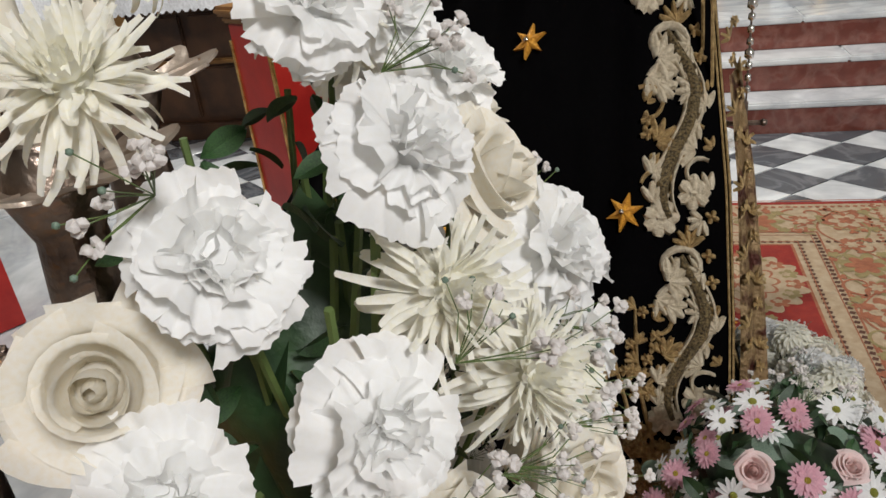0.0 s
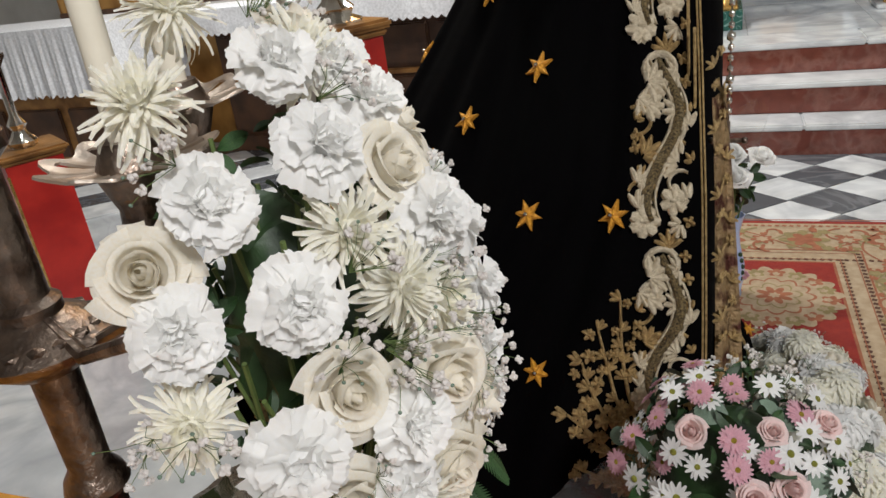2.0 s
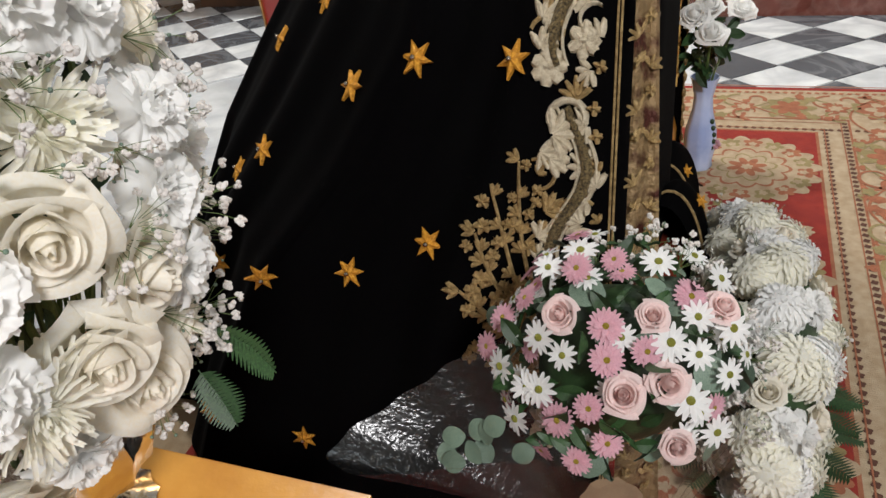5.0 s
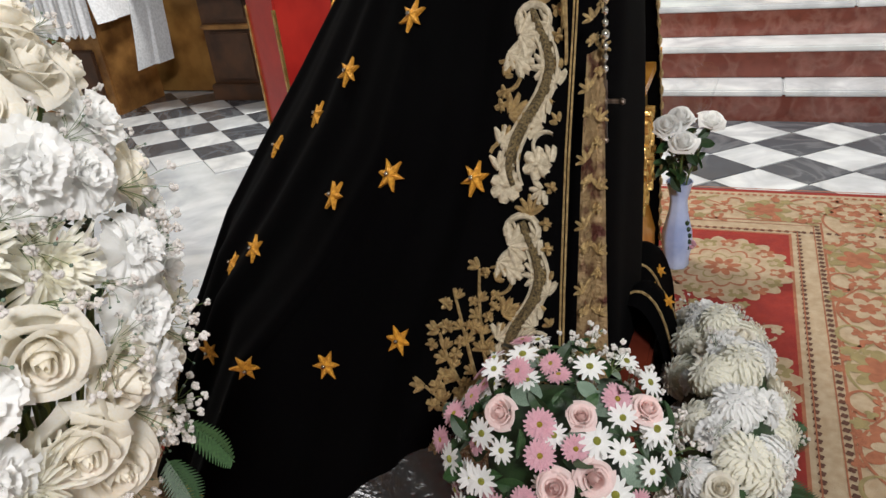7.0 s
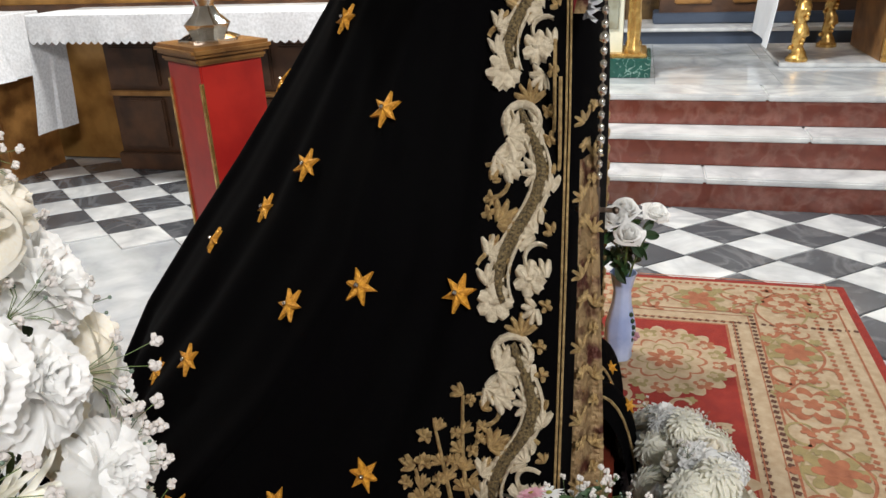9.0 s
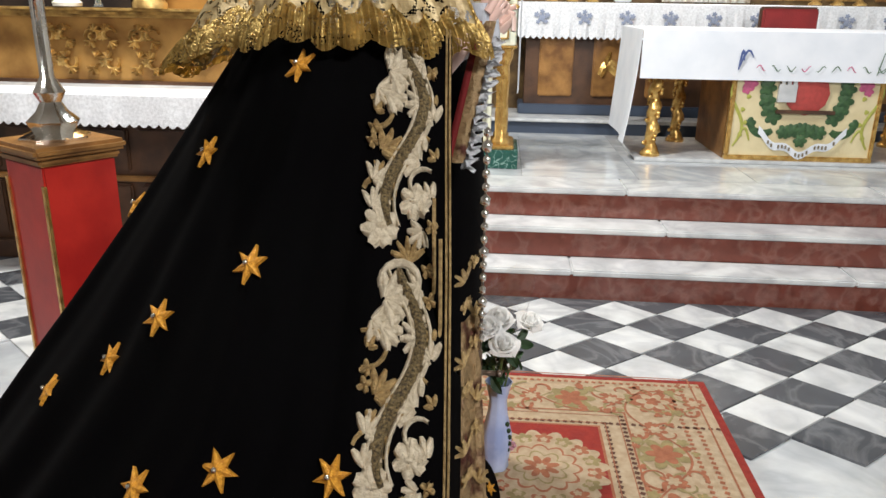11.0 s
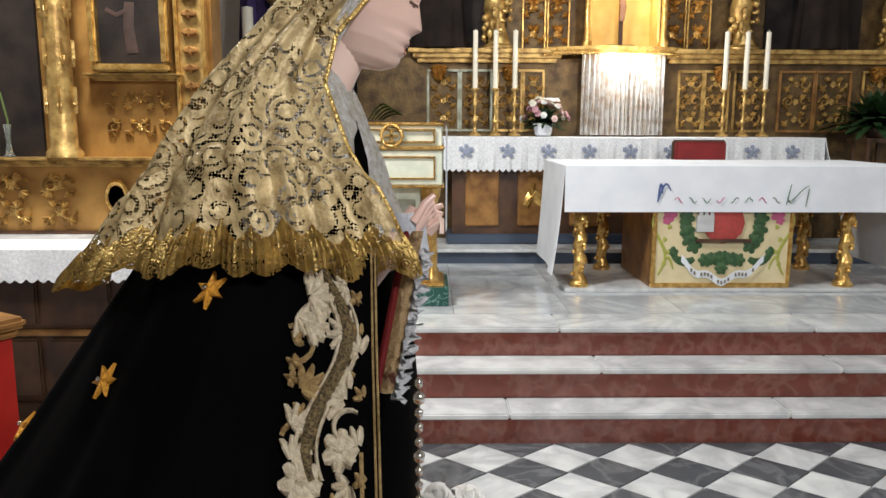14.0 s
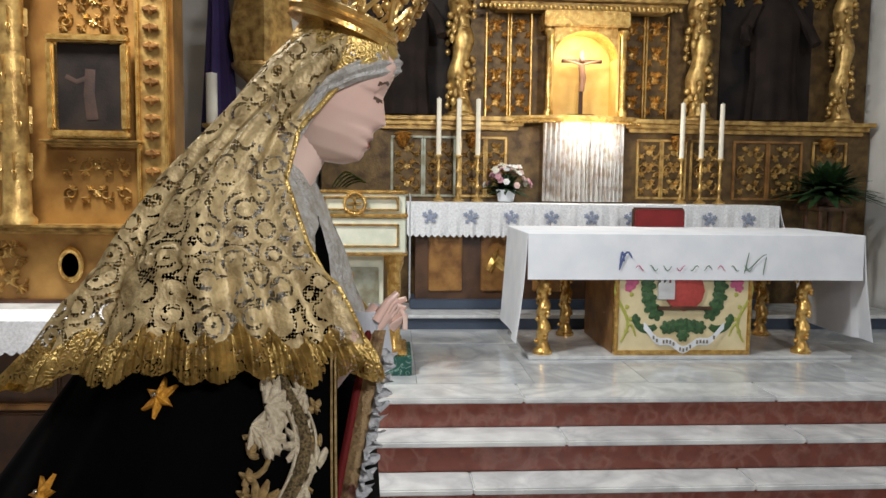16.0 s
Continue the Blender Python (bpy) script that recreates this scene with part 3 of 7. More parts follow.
def cloth_sheet(x0, x1, y0, y1, z, drop_front, drop_side, waves, amp, scallop=0.0, left=True, right=True, n=90):
    """A cloth laid over a table: flat top, hanging front, hanging sides."""
    bm = bmesh.new()
    th = 0.004
    def hang(length, t, s):
        return amp * t * math.sin(waves * s * 2 * math.pi) + amp * 0.5 * t * math.sin(waves * 2.7 * s * 2 * math.pi + 1)
    xs = np.linspace(x0, x1, n)
    rows = [[(x, y1, z) for x in xs], [(x, y0 + 0.01, z) for x in xs]]
    for t in np.linspace(0, 1, 7):
        rows.append([(x, y0 - 0.004 - 0.01 * t + hang(1, t, (x - x0) / (x1 - x0)) * -1, z - 0.006 - (drop_front + (scallop * abs(math.sin((x - x0) * 3.14159 / 0.055)) if t == 1 else 0)) * t) for x in xs])
    grid(bm, rows)
    for on, xe, sg in ((left, x0, -1), (right, x1, 1)):
        if on:
            ys = np.linspace(y0 - 0.004, y1, 30)
            rs = [[(xe, y, z) for y in ys]]
            for t in np.linspace(0, 1, 7):
                rs.append([(xe + sg * (0.006 + 0.03 * t + abs(amp) * t * math.sin(9 * (y - y0)) + 0.05 * t * t * (1 if y < y0 + 0.15 else 0.3)), y - 0.04 * t * (1 if y < y0 + 0.1 else 0), z - 0.004 - drop_side * t) for y in ys])
            grid(bm, rs)
    bmesh.ops.recalc_face_normals(bm, faces=bm.faces)
    g = bmesh.ops.solidify(bm, geom=bm.faces[:], thickness=th)
    return bm


cl = part("altar_cloth", cloth_sheet(TX0, TX1, TY - 0.02, TY + 0.92, TZ, 0.325, 0.78, 2.0, 0.006), M["cloth"], None)
tagged(cl, "long white linen cloth with embroidered front edge", "tablecloth")
blue_thread = mat("blue_stitching", (0.08, 0.12, 0.3), 0.8, scale=100)
green_thread = mat("green_stitching", (0.12, 0.2, 0.12), 0.8, scale=100)
bm = bmesh.new()
ey = TY - 0.04
for pts in ([(2.08 + 0.03 * t, 1.2 + 0.13 * math.sin(2.4 * t)) for t in np.linspace(0, 1.1, 8)], [(2.08 + 0.09 * t, 1.2 + 0.05 * t + 0.1 * math.sin(2.8 * t)) for t in np.linspace(0, 1, 8)]):
    stroke(bm, pts, 0.008, ey, 0, 0.3, 0.002)
for k in range(9):
    x = 2.2 + 0.1 * k
    stroke(bm, [(x + 0.06 * t, 1.215 + 0.02 * math.sin(5 * t + k)) for t in np.linspace(0, 1, 6)], 0.004, ey, 1 if k % 3 else 2, 0.4, 0.002)
stroke(bm, [(3.0 + 0.16 * t, 1.2 + 0.13 * math.sin(2.0 * t) * t) for t in np.linspace(0, 1, 8)], 0.004, ey, 1, 0.4, 0.002)
stroke(bm, [(3.16 - 0.02 * t, 1.3 - 0.13 * t) for t in np.linspace(0, 1, 6)], 0.004, ey, 1, 0.4, 0.002)
stroke(bm, [(3.0 + 0.03 * t, 1.18 + 0.15 * t) for t in np.linspace(0, 1, 6)], 0.004, ey, 1, 0.4, 0.002)
part("embroidery", bm, [blue_thread, green_thread, arms_pink], cl, "blue and green stitched flourish")

# ---------- high altar behind ----------
HY, HZ = 7.58, 1.635
HX0, HX1 = 0.585, 3.96
high = thing("high_altar", "dark wooden high altar with gilded mounts", "altar", (0, 0, P + 0.13))
hb = HZ - P - 0.13
part("body", boxm(HX0 + 0.08, HX1 - 0.1, HY + 0.08, HY + 0.75, 0.08, hb - 0.06), M["dark_wood"], high, smooth=False)
part("plinth", boxm(HX0 + 0.03, HX1 - 0.05, HY + 0.03, HY + 0.78, 0, 0.09, 0.01), M["blue_base"], high)
part("tabletop", boxm(HX0 + 0.02, HX1 - 0.02, HY + 0.01, HY + 0.8, hb - 0.06, hb - 0.012, 0.006), M["dark_wood"], high)
for k in range(7):
    x = HX0 + 0.2 + k * 0.47
    if k != 3:
        part("panel_moulding", boxm(x, x + 0.3, HY + 0.055, HY + 0.085, 0.16, hb - 0.16, 0.012), M["carved_wood"], high)
for x in (1.42, 3.2):
    bm = bmesh.new()
    stroke(bm, [(x - 0.1 + 0.2 * t, 0.35 + 0.16 * math.sin(3 * t) * (1 - t)) for t in np.linspace(0, 1, 9)], 0.05, HY + 0.05, 0, 0.3, 0.02)
    stroke(bm, [(x - 0.08 + 0.06 * t, 0.33 + 0.22 * t) for t in np.linspace(0, 1, 7)], 0.03, HY + 0.05, 0, 0.2, 0.02)
    part("gilded_mount", bm, M["bright_gold"], high)
hc = tagged(part("high_altar_cloth", cloth_sheet(HX0, HX1, HY - 0.01, HY + 0.82, HZ, 0.27, 0.3, 26, 0.012, 0.03, n=240), M["lace_white"], None), "white lace cloth with grey-blue flower clusters", "tablecloth")
bm = bmesh.new()
for k in range(9):
    x = HX0 + 0.2 + k * 0.36
    for dx, dz, r in ((0, 0, 0.035), (-0.045, 0.025, 0.025), (0.045, 0.02, 0.025), (0, 0.05, 0.022), (-0.03, -0.035, 0.02), (0.035, -0.03, 0.02)):
        disc(bm, x + dx, HZ - 0.13 + dz, r, HY - 0.034, 0, 5, 0.4, 0.004)
part("flower_print", bm, mat("faded_print", (0.3, 0.34, 0.45), 0.9, scale=60), hc, "grey-blue printed flowers")


def candle(at, h, r=0.022, stick=0.4, group="altar candles"):
    t = thing("candlestick", "tall cream candle in a slender gilded candlestick", "candlestick", at, group)
    bm = bmesh.new()
    lathe(bm, [(0.055, 0), (0.055, 0.015), (0.03, 0.03), (0.012, 0.06), (0.012, 0.1), (0.024, 0.13), (0.012, 0.16), (0.010, stick * 0.6), (0.022, stick * 0.66), (0.011, stick * 0.72), (0.012, stick * 0.92), (0.036, stick - 0.01), (0.036, stick)], 14)
    part("stick", bm, M["gold"], t)
    part("candle", lathe(bmesh.new(), [(r, stick), (r * 0.97, stick + h), (r * 0.5, stick + h + 0.004), (0.003, stick + h + 0.004), (0.002, stick + h + 0.016)], 14), M["wax"], t)
    return t


cd = candle((0.87, HY + 0.2, HZ + 0.006), 0.5, 0.022, 0.42)
for x in (1.05, 1.225, 3.115, 3.3, 3.485):
    copy_thing(cd, pose(x, HY + 0.2, HZ + 0.006))
ch = thing("celebrant_chair", "red upholstered chair back behind the altar", "chair", (2.7, 7.14, P))
part("backrest", boxm(-0.21, 0.21, -0.02, 0.03, 0.6, 1.06, 0.012), M["red_velvet"], ch)
part("back_frame", boxm(-0.225, 0.225, 0.03, 0.06, 0.55, 1.075, 0.012), M["dark_wood"], ch)
part("seat", boxm(-0.22, 0.22, -0.45, 0.05, 0.42, 0.5, 0.02), M["red_velvet"], ch)
for x in (-0.2, 0.18):
    for y in (-0.44, 0.03):
        part("leg", boxm(x, x + 0.03, y, y + 0.03, 0, 0.55 if y > 0 else 0.42), M["dark_wood"], ch)


# ---------- carved relief ----------
def plane_at(y):
    return lambda s, z, h=0.0: Vector((s, y - h, z))


def relief(bm, x0, x1, z0, z1, y, size=0.1, seed=0):
    """Scrolling acanthus carved in relief, mirrored about the upright axis."""
    r = random.Random(seed)
    pl = plane_at(y)
    cx, w = (x0 + x1) / 2, (x1 - x0) / 2
    rows_n = max(1, round((z1 - z0) / (size * 1.7)))
    for k in range(rows_n):
        zc = z0 + (k + 0.5) * (z1 - z0) / rows_n
        cols = max(1, round(w / (size * 1.1)))
        for j in range(cols):
            for s in (-1, 1):
                c = (cx + s * w * (j + 0.5) / cols, zc)
                g = s * (1 if (k + j) % 2 else -1)
                turn = 5.2 * g
                raised(bm, arc(c, size * 0.52, r.uniform(0, 1) + (0 if s > 0 else math.pi), turn, 12, 1.0, 0.25), size * 0.085, size * 0.28, 0.5, 0, pl)
                leaf_fan(bm, (c[0] + s * size * 0.1, c[1] - size * 0.3), size * 0.5, -1.57 + s * 0.6, 4, 1.5, size * 0.085, size * 0.3, 0, pl)
                leaf_fan(bm, (c[0] - s * size * 0.1, c[1] + size * 0.25), size * 0.48, 1.57 + s * 0.5, 4, 1.5, size * 0.085, size * 0.3, 0, pl)
        blossom(bm, (cx, zc), size * 0.3, 6, 0, pl)
    return bm


def moulding(bm, x0, x1, y, z, h, d, steps=3):
    """A stepped horizontal cornice, deepest on top."""
    for k in range(steps):
        box(bm, x0 - d * k / steps, x1 + d * k / steps, y - d * (k + 1) / steps, y + 0.1, z + h * k / steps, z + h * (k + 1) / steps - 0.0005, min(0.006, h / steps * 0.3))
    return bm


def picture_frame(parent, x0, x1, z0, z1, y, w, material, name="frame_rail", d=0.05):
    for a in ((x0 - w, x1 + w, z1, z1 + w), (x0 - w, x1 + w, z0 - w, z0), (x0 - w, x0, z0, z1), (x1, x1 + w, z0, z1)):
        part(name, boxm(a[0], a[1], y - d, y, a[2], a[3], w * 0.25), material, parent)


def vine_column(h, r):
    """A twisted column wound with leaves and grapes."""
    bm = twisted_column(h, r, 2.5, 16, 50)
    for i in range(60):
        t = (i + 0.5) / 60
        a = 2 * math.pi * 2.5 * t + 2.2 + 0.6 * (i % 4)
        c = Vector((r * 1.15 * math.cos(a), r * 1.15 * math.sin(a), 0.06 + (h - 0.12) * t))
        ball(bm, c, r * 0.27, 1, scale=(1, 1, 0.7 + 0.5 * (i % 3)))
    return bm


# ---------- high altarpiece ----------
AY = 8.0
rt = thing("high_altarpiece", "tall carved and gilded baroque altarpiece with a lit niche", "altarpiece", (0, 0, P + 0.13))
bz = P + 0.13
part("back_board", boxm(-0.2, 5.06, AY + 0.12, AY + 0.35, 0, 6.2 - bz), M["ground_gold"], rt, smooth=False)
part("predella", boxm(-0.2, 5.05, AY, AY + 0.12, 0, 2.34 - bz), M["ground_gold"], rt, smooth=False)
part("ledge", moulding(bmesh.new(), 0.35, 1.62, AY - 0.02, 2.3 - bz, 0.12, 0.12), M["gold"], rt)
part("ledge", moulding(bmesh.new(), 2.66, 4.95, AY - 0.02, 2.3 - bz, 0.12, 0.12), M["gold"], rt)
# lower carved doors and panels
silver_green = mat("silvered_paint", (0.42, 0.44, 0.36), 0.4, 0.3, col2=(0.25, 0.24, 0.16), scale=14)
for i, (x0, x1, framed) in enumerate(((0.46, 0.72, 1), (0.76, 1.02, 1), (1.1, 1.3, 0), (1.34, 1.5, 0), (2.78, 2.98, 0), (3.02, 3.22, 0), (3.3, 3.56, 0), (3.72, 4.02, 2), (4.06, 4.36, 2), (4.5, 4.8, 0))):
    pn = part("carved_panel", relief(bmesh.new(), x0, x1, 1.72 - bz, 2.2 - bz, AY - 0.002, 0.1, i), M["gold"], rt)
    picture_frame(pn, x0, x1, 1.7 - bz, 2.22 - bz, AY, 0.022, silver_green if framed == 1 else M["carved_wood"] if framed == 2 else M["gold"], "panel_frame", 0.025)
for x in (0.55, 1.2, 3.15, 4.6):
    bm = bmesh.new()
    for k in range(4):
        leaf_fan(bm, (x, 2.28 - bz - 0.03 * k), 0.1 - 0.012 * k, -1.57, 6, 2.2, 0.014, 0.06, 0, plane_at(AY - 0.03 + 0.01 * k))
    part("corbel", bm, M["bright_gold"], rt)
# carved pilasters beside the niche
for i, (x0, x1) in enumerate(((1.33, 1.52), (1.56, 1.74), (2.64, 2.82), (2.86, 3.05))):
    part("carved_pilaster", relief(bmesh.new(), x0, x1, 2.46 - bz, 3.38 - bz, AY + 0.118, 0.13, 20 + i), M["bright_gold"], rt)
    for xx in (x0 - 0.014, x1):
        part("pilaster_edge", boxm(xx, xx + 0.014, AY + 0.07, AY + 0.12, 2.42 - bz, 3.4 - bz, 0.004), M["bright_gold"], rt)
for x in (1.075, 3.325):
    part("vine_column", vine_column(1.75, 0.105), M["gold"], rt, "twisted column wound with vines", (x, AY - 0.02, 2.42 - bz))
for x in (4.72,):
    part("vine_column", vine_column(1.75, 0.09), M["gold"], rt, "twisted column wound with vines", (x, AY - 0.02, 2.42 - bz))
part("cornice", moulding(bmesh.new(), 1.4, 3.0, AY, 3.4 - bz, 0.09, 0.2), M["gold"], rt)
bm = bmesh.new()
for k in range(44):
    ball(bm, (1.24 + 0.0425 * k, AY - 0.19, 3.4 - bz), 0.018, 1, scale=(1, 0.6, 1.3))
part("cornice_fringe", bm, M["bright_gold"], rt)
part("upper_panel", relief(bmesh.new(), 1.45, 2.95, 3.55 - bz, 4.3 - bz, AY + 0.115, 0.18, 40), M["gold"], rt)
part("upper_panel", relief(bmesh.new(), 3.5, 4.6, 3.5 - bz, 4.3 - bz, AY + 0.115, 0.16, 41), M["gold"], rt)
# niche
nx0, nx1, nz0, nz1 = 1.915, 2.50, 2.43 - bz, 3.2 - bz
glow = mat("niche_gilding", (0.86, 0.62, 0.22), 0.5, 0.2, col2=(0.75, 0.5, 0.14), scale=6)
niche = part("niche_back", boxm(nx0, nx1, AY + 0.09, AY + 0.118, nz0, nz1), glow, rt, "glowing yellow niche lining")
bm.free()
part("niche_side", boxm(nx0 - 0.02, nx0, AY - 0.16, AY + 0.09, nz0, nz1), glow, niche)
part("niche_side", boxm(nx1, nx1 + 0.02, AY - 0.16, AY + 0.09, nz0, nz1), glow, niche)
bm = bmesh.new()
arch = [(2.207 + 0.292 * math.cos(a), nz1 - 0.24 + 0.24 * math.sin(a)) for a in np.linspace(0, math.pi, 19)]
top = [(x, nz1 + 0.03) for x, z in arch]
for yv in (AY - 0.17, AY + 0.08):
    va = [bm.verts.new((x, yv, z)) for x, z in arch]
    vb = [bm.verts.new((x, yv, z)) for x, z in top]
    for i in range(18):
        bm.faces.new((va[i], va[i + 1], vb[i + 1], vb[i]))
    if yv > AY:
        for i in range(18):
            bm.faces.new((va[i], va[i + 1], prev[i + 1], prev[i]))
    prev = va
bmesh.ops.recalc_face_normals(bm, faces=bm.faces)
part("niche_arch", bm, M["bright_gold"], niche)
for x in (nx0 - 0.05, nx1 + 0.05):
    part("niche_column", lathe(bmesh.new(), [(0.045, 0), (0.045, 0.04), (0.028, 0.06), (0.026, nz1 - nz0 - 0.06), (0.045, nz1 - nz0 - 0.03), (0.045, nz1 - nz0)], 16, (x, AY - 0.19, nz0)), M["bright_gold"], niche)
part("niche_head", boxm(nx0 - 0.1, nx1 + 0.1, AY - 0.22, AY + 0.09, nz1 + 0.03, nz1 + 0.17, 0.012), M["bright_gold"], niche)
bm = bmesh.new()
n = 40
pts = [(1.5 + 1.24 * i / n, AY - 0.1 - 0.2 * math.sin(math.pi * i / n)) for i in range(n + 1)]
for z0, z1, off in ((2.375 - bz, 2.40 - bz, 0.0), (2.40 - bz, 2.43 - bz, 0.02)):
    rows = [[(x, AY + 0.1, z0) for x, y in pts], [(x, y - off, z0) for x, y in pts], [(x, y - off, z1) for x, y in pts], [(x, AY + 0.1, z1) for x, y in pts]]
    grid(bm, rows)
for i in range(0, n + 1):
    ball(bm, (pts[i][0], pts[i][1] - 0.01, 2.37 - bz), 0.014, 1)
part("niche_shelf", bm, M["bright_gold"], niche, "fringed curved shelf")
cx = thing("altar_crucifix", "dark wooden crucifix standing in the lit niche", "crucifix", (2.2, AY - 0.04, 2.43))
part("base", boxm(-0.13, 0.13, -0.05, 0.05, 0, 0.03, 0.008), M["dark_wood"], cx)
part("upright", boxm(-0.018, 0.018, -0.012, 0.012, 0.03, 0.62, 0.003), M["dark_wood"], cx)
part("crossbar", boxm(-0.19, 0.19, -0.012, 0.012, 0.5, 0.535, 0.003), M["dark_wood"], cx)
bm = bmesh.new()
tube(bm, [(0, -0.02, 0.24), (0.012, -0.022, 0.36), (-0.008, -0.024, 0.48)], 0.026, 8, taper=1.2)
ball(bm, (0, -0.026, 0.53), 0.027, 1)
for s in (-1, 1):
    tube(bm, [(0, -0.022, 0.48), (s * 0.09, -0.022, 0.505), (s * 0.17, -0.02, 0.525)], 0.011, 6)
part("figure", bm, mat("carved_figure", (0.3, 0.16, 0.1), 0.5), cx)
# white tabernacle curtain under the shelf
satin = mat("figured_satin", (0.86, 0.83, 0.79), 0.45, col2=(0.62, 0.52, 0.42), scale=13, bump=0.2, low=0.38, high=0.55)
cu = thing("tabernacle_curtain", "pleated white satin curtain under the lit shelf", "curtain", (0, 0, 1.645))
for a, b in ((1.84, 2.215), (2.215, 2.60)):
    bm = bmesh.new()
    rows = []
    for t in np.linspace(0, 1, 8):
        rows.append([(a + (b - a) * i / 60, AY - 0.13 - 0.03 * math.sin(i * 0.9) * (0.5 + 0.5 * t) - 0.12 * math.sin(math.pi * ((a + (b - a) * i / 60) - 1.84) / 0.76), 0.725 - 0.72 * t) for i in range(61)])
    grid(bm, rows)
    bmesh.ops.solidify(bm, geom=bm.faces[:], thickness=0.003)
    part("pleated_panel", bm, satin, cu)
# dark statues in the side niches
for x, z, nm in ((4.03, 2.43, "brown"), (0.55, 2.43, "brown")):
    # no real hollow: a thin dark sheet paints the niche's shade on the board
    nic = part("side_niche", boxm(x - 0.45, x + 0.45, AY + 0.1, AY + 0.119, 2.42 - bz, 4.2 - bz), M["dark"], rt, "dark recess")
    bm = bmesh.new()
    rows = []
    for t in np.linspace(0, 1, 26):
        zz = 1.32 * t
        w = lerp(t, [0, 0.3, 0.7, 0.85, 0.9, 0.95, 1.0], [0.24, 0.21, 0.23, 0.12, 0.09, 0.1, 0.03])
        rows.append([((w * (1 + 0.08 * math.sin(9 * a) * (1 - t))) * math.cos(a), 0.6 * w * (1 + 0.08 * math.sin(9 * a) * (1 - t)) * math.sin(a), zz) for a in (2 * math.pi * i / 48 for i in range(48))])
    grid(bm, rows, True, cap=True)
    for s in (-1, 1):
        tube(bm, [(s * 0.16, 0, 1.05), (s * 0.3, -0.04, 0.85), (s * 0.34, -0.12, 0.7)], 0.06, 8, taper=0.8)
    tagged(part("niche_statue", bm, M["brown_cloth"], None, at=(x, AY - 0.06, z - 0.005)), "dark robed wooden statue standing in an altarpiece niche", "statue")


# ---------- pots of flowers on the high altar ----------
def potted(at, label, leaf_n, leaf_len, bloom, spread, pot_mat, seed):
    r = random.Random(seed)
    t = thing("potted_plant" if not bloom else "flower_arrangement", label, "plant" if not bloom else "flowers", at)
    part("pot", lathe(bmesh.new(), [(0.06, 0), (0.075, 0.01), (0.09, 0.1), (0.095, 0.11), (0.08, 0.112), (0.07, 0.09)], 20), pot_mat, t)
    bm = bmesh.new()
    for i in range(leaf_n):
        a, e = r.uniform(0, 6.283), r.uniform(0.1, 1.4)
        d = Vector((math.cos(a) * math.cos(e), math.sin(a) * math.cos(e), math.sin(e)))
        L = leaf_len * r.uniform(0.5, 1)
        sd = d.cross(Vector((0, 0, 1))).normalized() * L * 0.09
        rows = []
        for q in (0, 0.35, 0.7, 1):
            p = Vector((0, 0, 0.1)) + d * L * q - Vector((0, 0, 0.35 * L * q * q))
            w = math.sin(math.pi * (0.08 + 0.88 * q))
            rows.append([p - sd * w, p + Vector((0, 0, 0.004)), p + sd * w])
        grid(bm, rows)
    part("foliage", bm, M["leaf"], t)
    for i in range(bloom):
        a, e = r.uniform(0, 6.283), r.uniform(0.1, 1.5)
        d = Vector((math.cos(a) * math.cos(e), math.sin(a) * math.cos(e), math.sin(e)))
        b2 = bmesh.new()
        for k in range(6):
            q = 2 * math.pi * k / 6
            ball(b2, (0.018 * math.cos(q), 0.018 * math.sin(q), 0), 0.016, 1, scale=(1, 1, 0.6))
        ball(b2, (0, 0, 0.006), 0.014, 1)
        part("blossom", b2, (M["white_petal"], M["blush_petal"], M["ivory_petal"], M["pink_petal"])[i % 4], t, at=look(Vector((0, 0, 0.12)) + d * spread * r.uniform(0.75, 1), Vector((0, 0, 0.12))) )
    return t


potted((1.5, HY + 0.28, HZ + 0.006), "white and pink flowers with greenery in a white pot", 130, 0.30, 44, 0.25, M["cloth"], 5)
pl = thing("plant_stand", "dark wooden plant stand beside the altarpiece", "stand", (4.42, 7.62, P + 0.13))
part("top", boxm(-0.16, 0.16, -0.16, 0.16, 0.92, 0.96, 0.006), M["dark_wood"], pl)
for x in (-0.13, 0.1):
    for y in (-0.13, 0.1):
        part("leg", boxm(x, x + 0.03, y, y + 0.03, 0, 0.92), M["dark_wood"], pl)
potted((4.42, 7.62, P + 0.13 + 0.96), "dark green bushy fern in a pot by the wall", 300, 0.52, 0, 0.2, M["dark_wood"], 6)

# ---------- ambo ----------
am = thing("ambo", "pale green and gilded ambo with a cross medallion", "lectern", (0.26, 5.9, P))
part("base", boxm(-0.33, 0.33, -0.12, 0.36, 0, 0.125, 0.004), M["green_marble"], am, "green veined marble base")
part("foot", boxm(-0.3, 0.3, -0.09, 0.33, 0.125, 0.15, 0.006), M["bright_gold"], am)
part("core", boxm(-0.14, 0.14, 0.0, 0.28, 0.15, 0.8), M["pale_green"], am, smooth=False)
part("monogram_panel", boxm(-0.11, 0.11, -0.012, 0.0, 0.3, 0.7, 0.004), silver_green, am)
mc = part("column", lathe(bmesh.new(), [(0.055, 0), (0.055, 0.03), (0.04, 0.05), (0.044, 0.2), (0.038, 0.3), (0.045, 0.45), (0.04, 0.52), (0.06, 0.58), (0.065, 0.65)], 18, wobble=0.05, lobes=9), M["bright_gold"], am, "fluted gilded column", (-0.21, -0.02, 0.15))
for x, y in ((0.21, -0.02), (0.21, 0.27), (-0.21, 0.27)):
    again(mc, pose(x, y, 0.15))
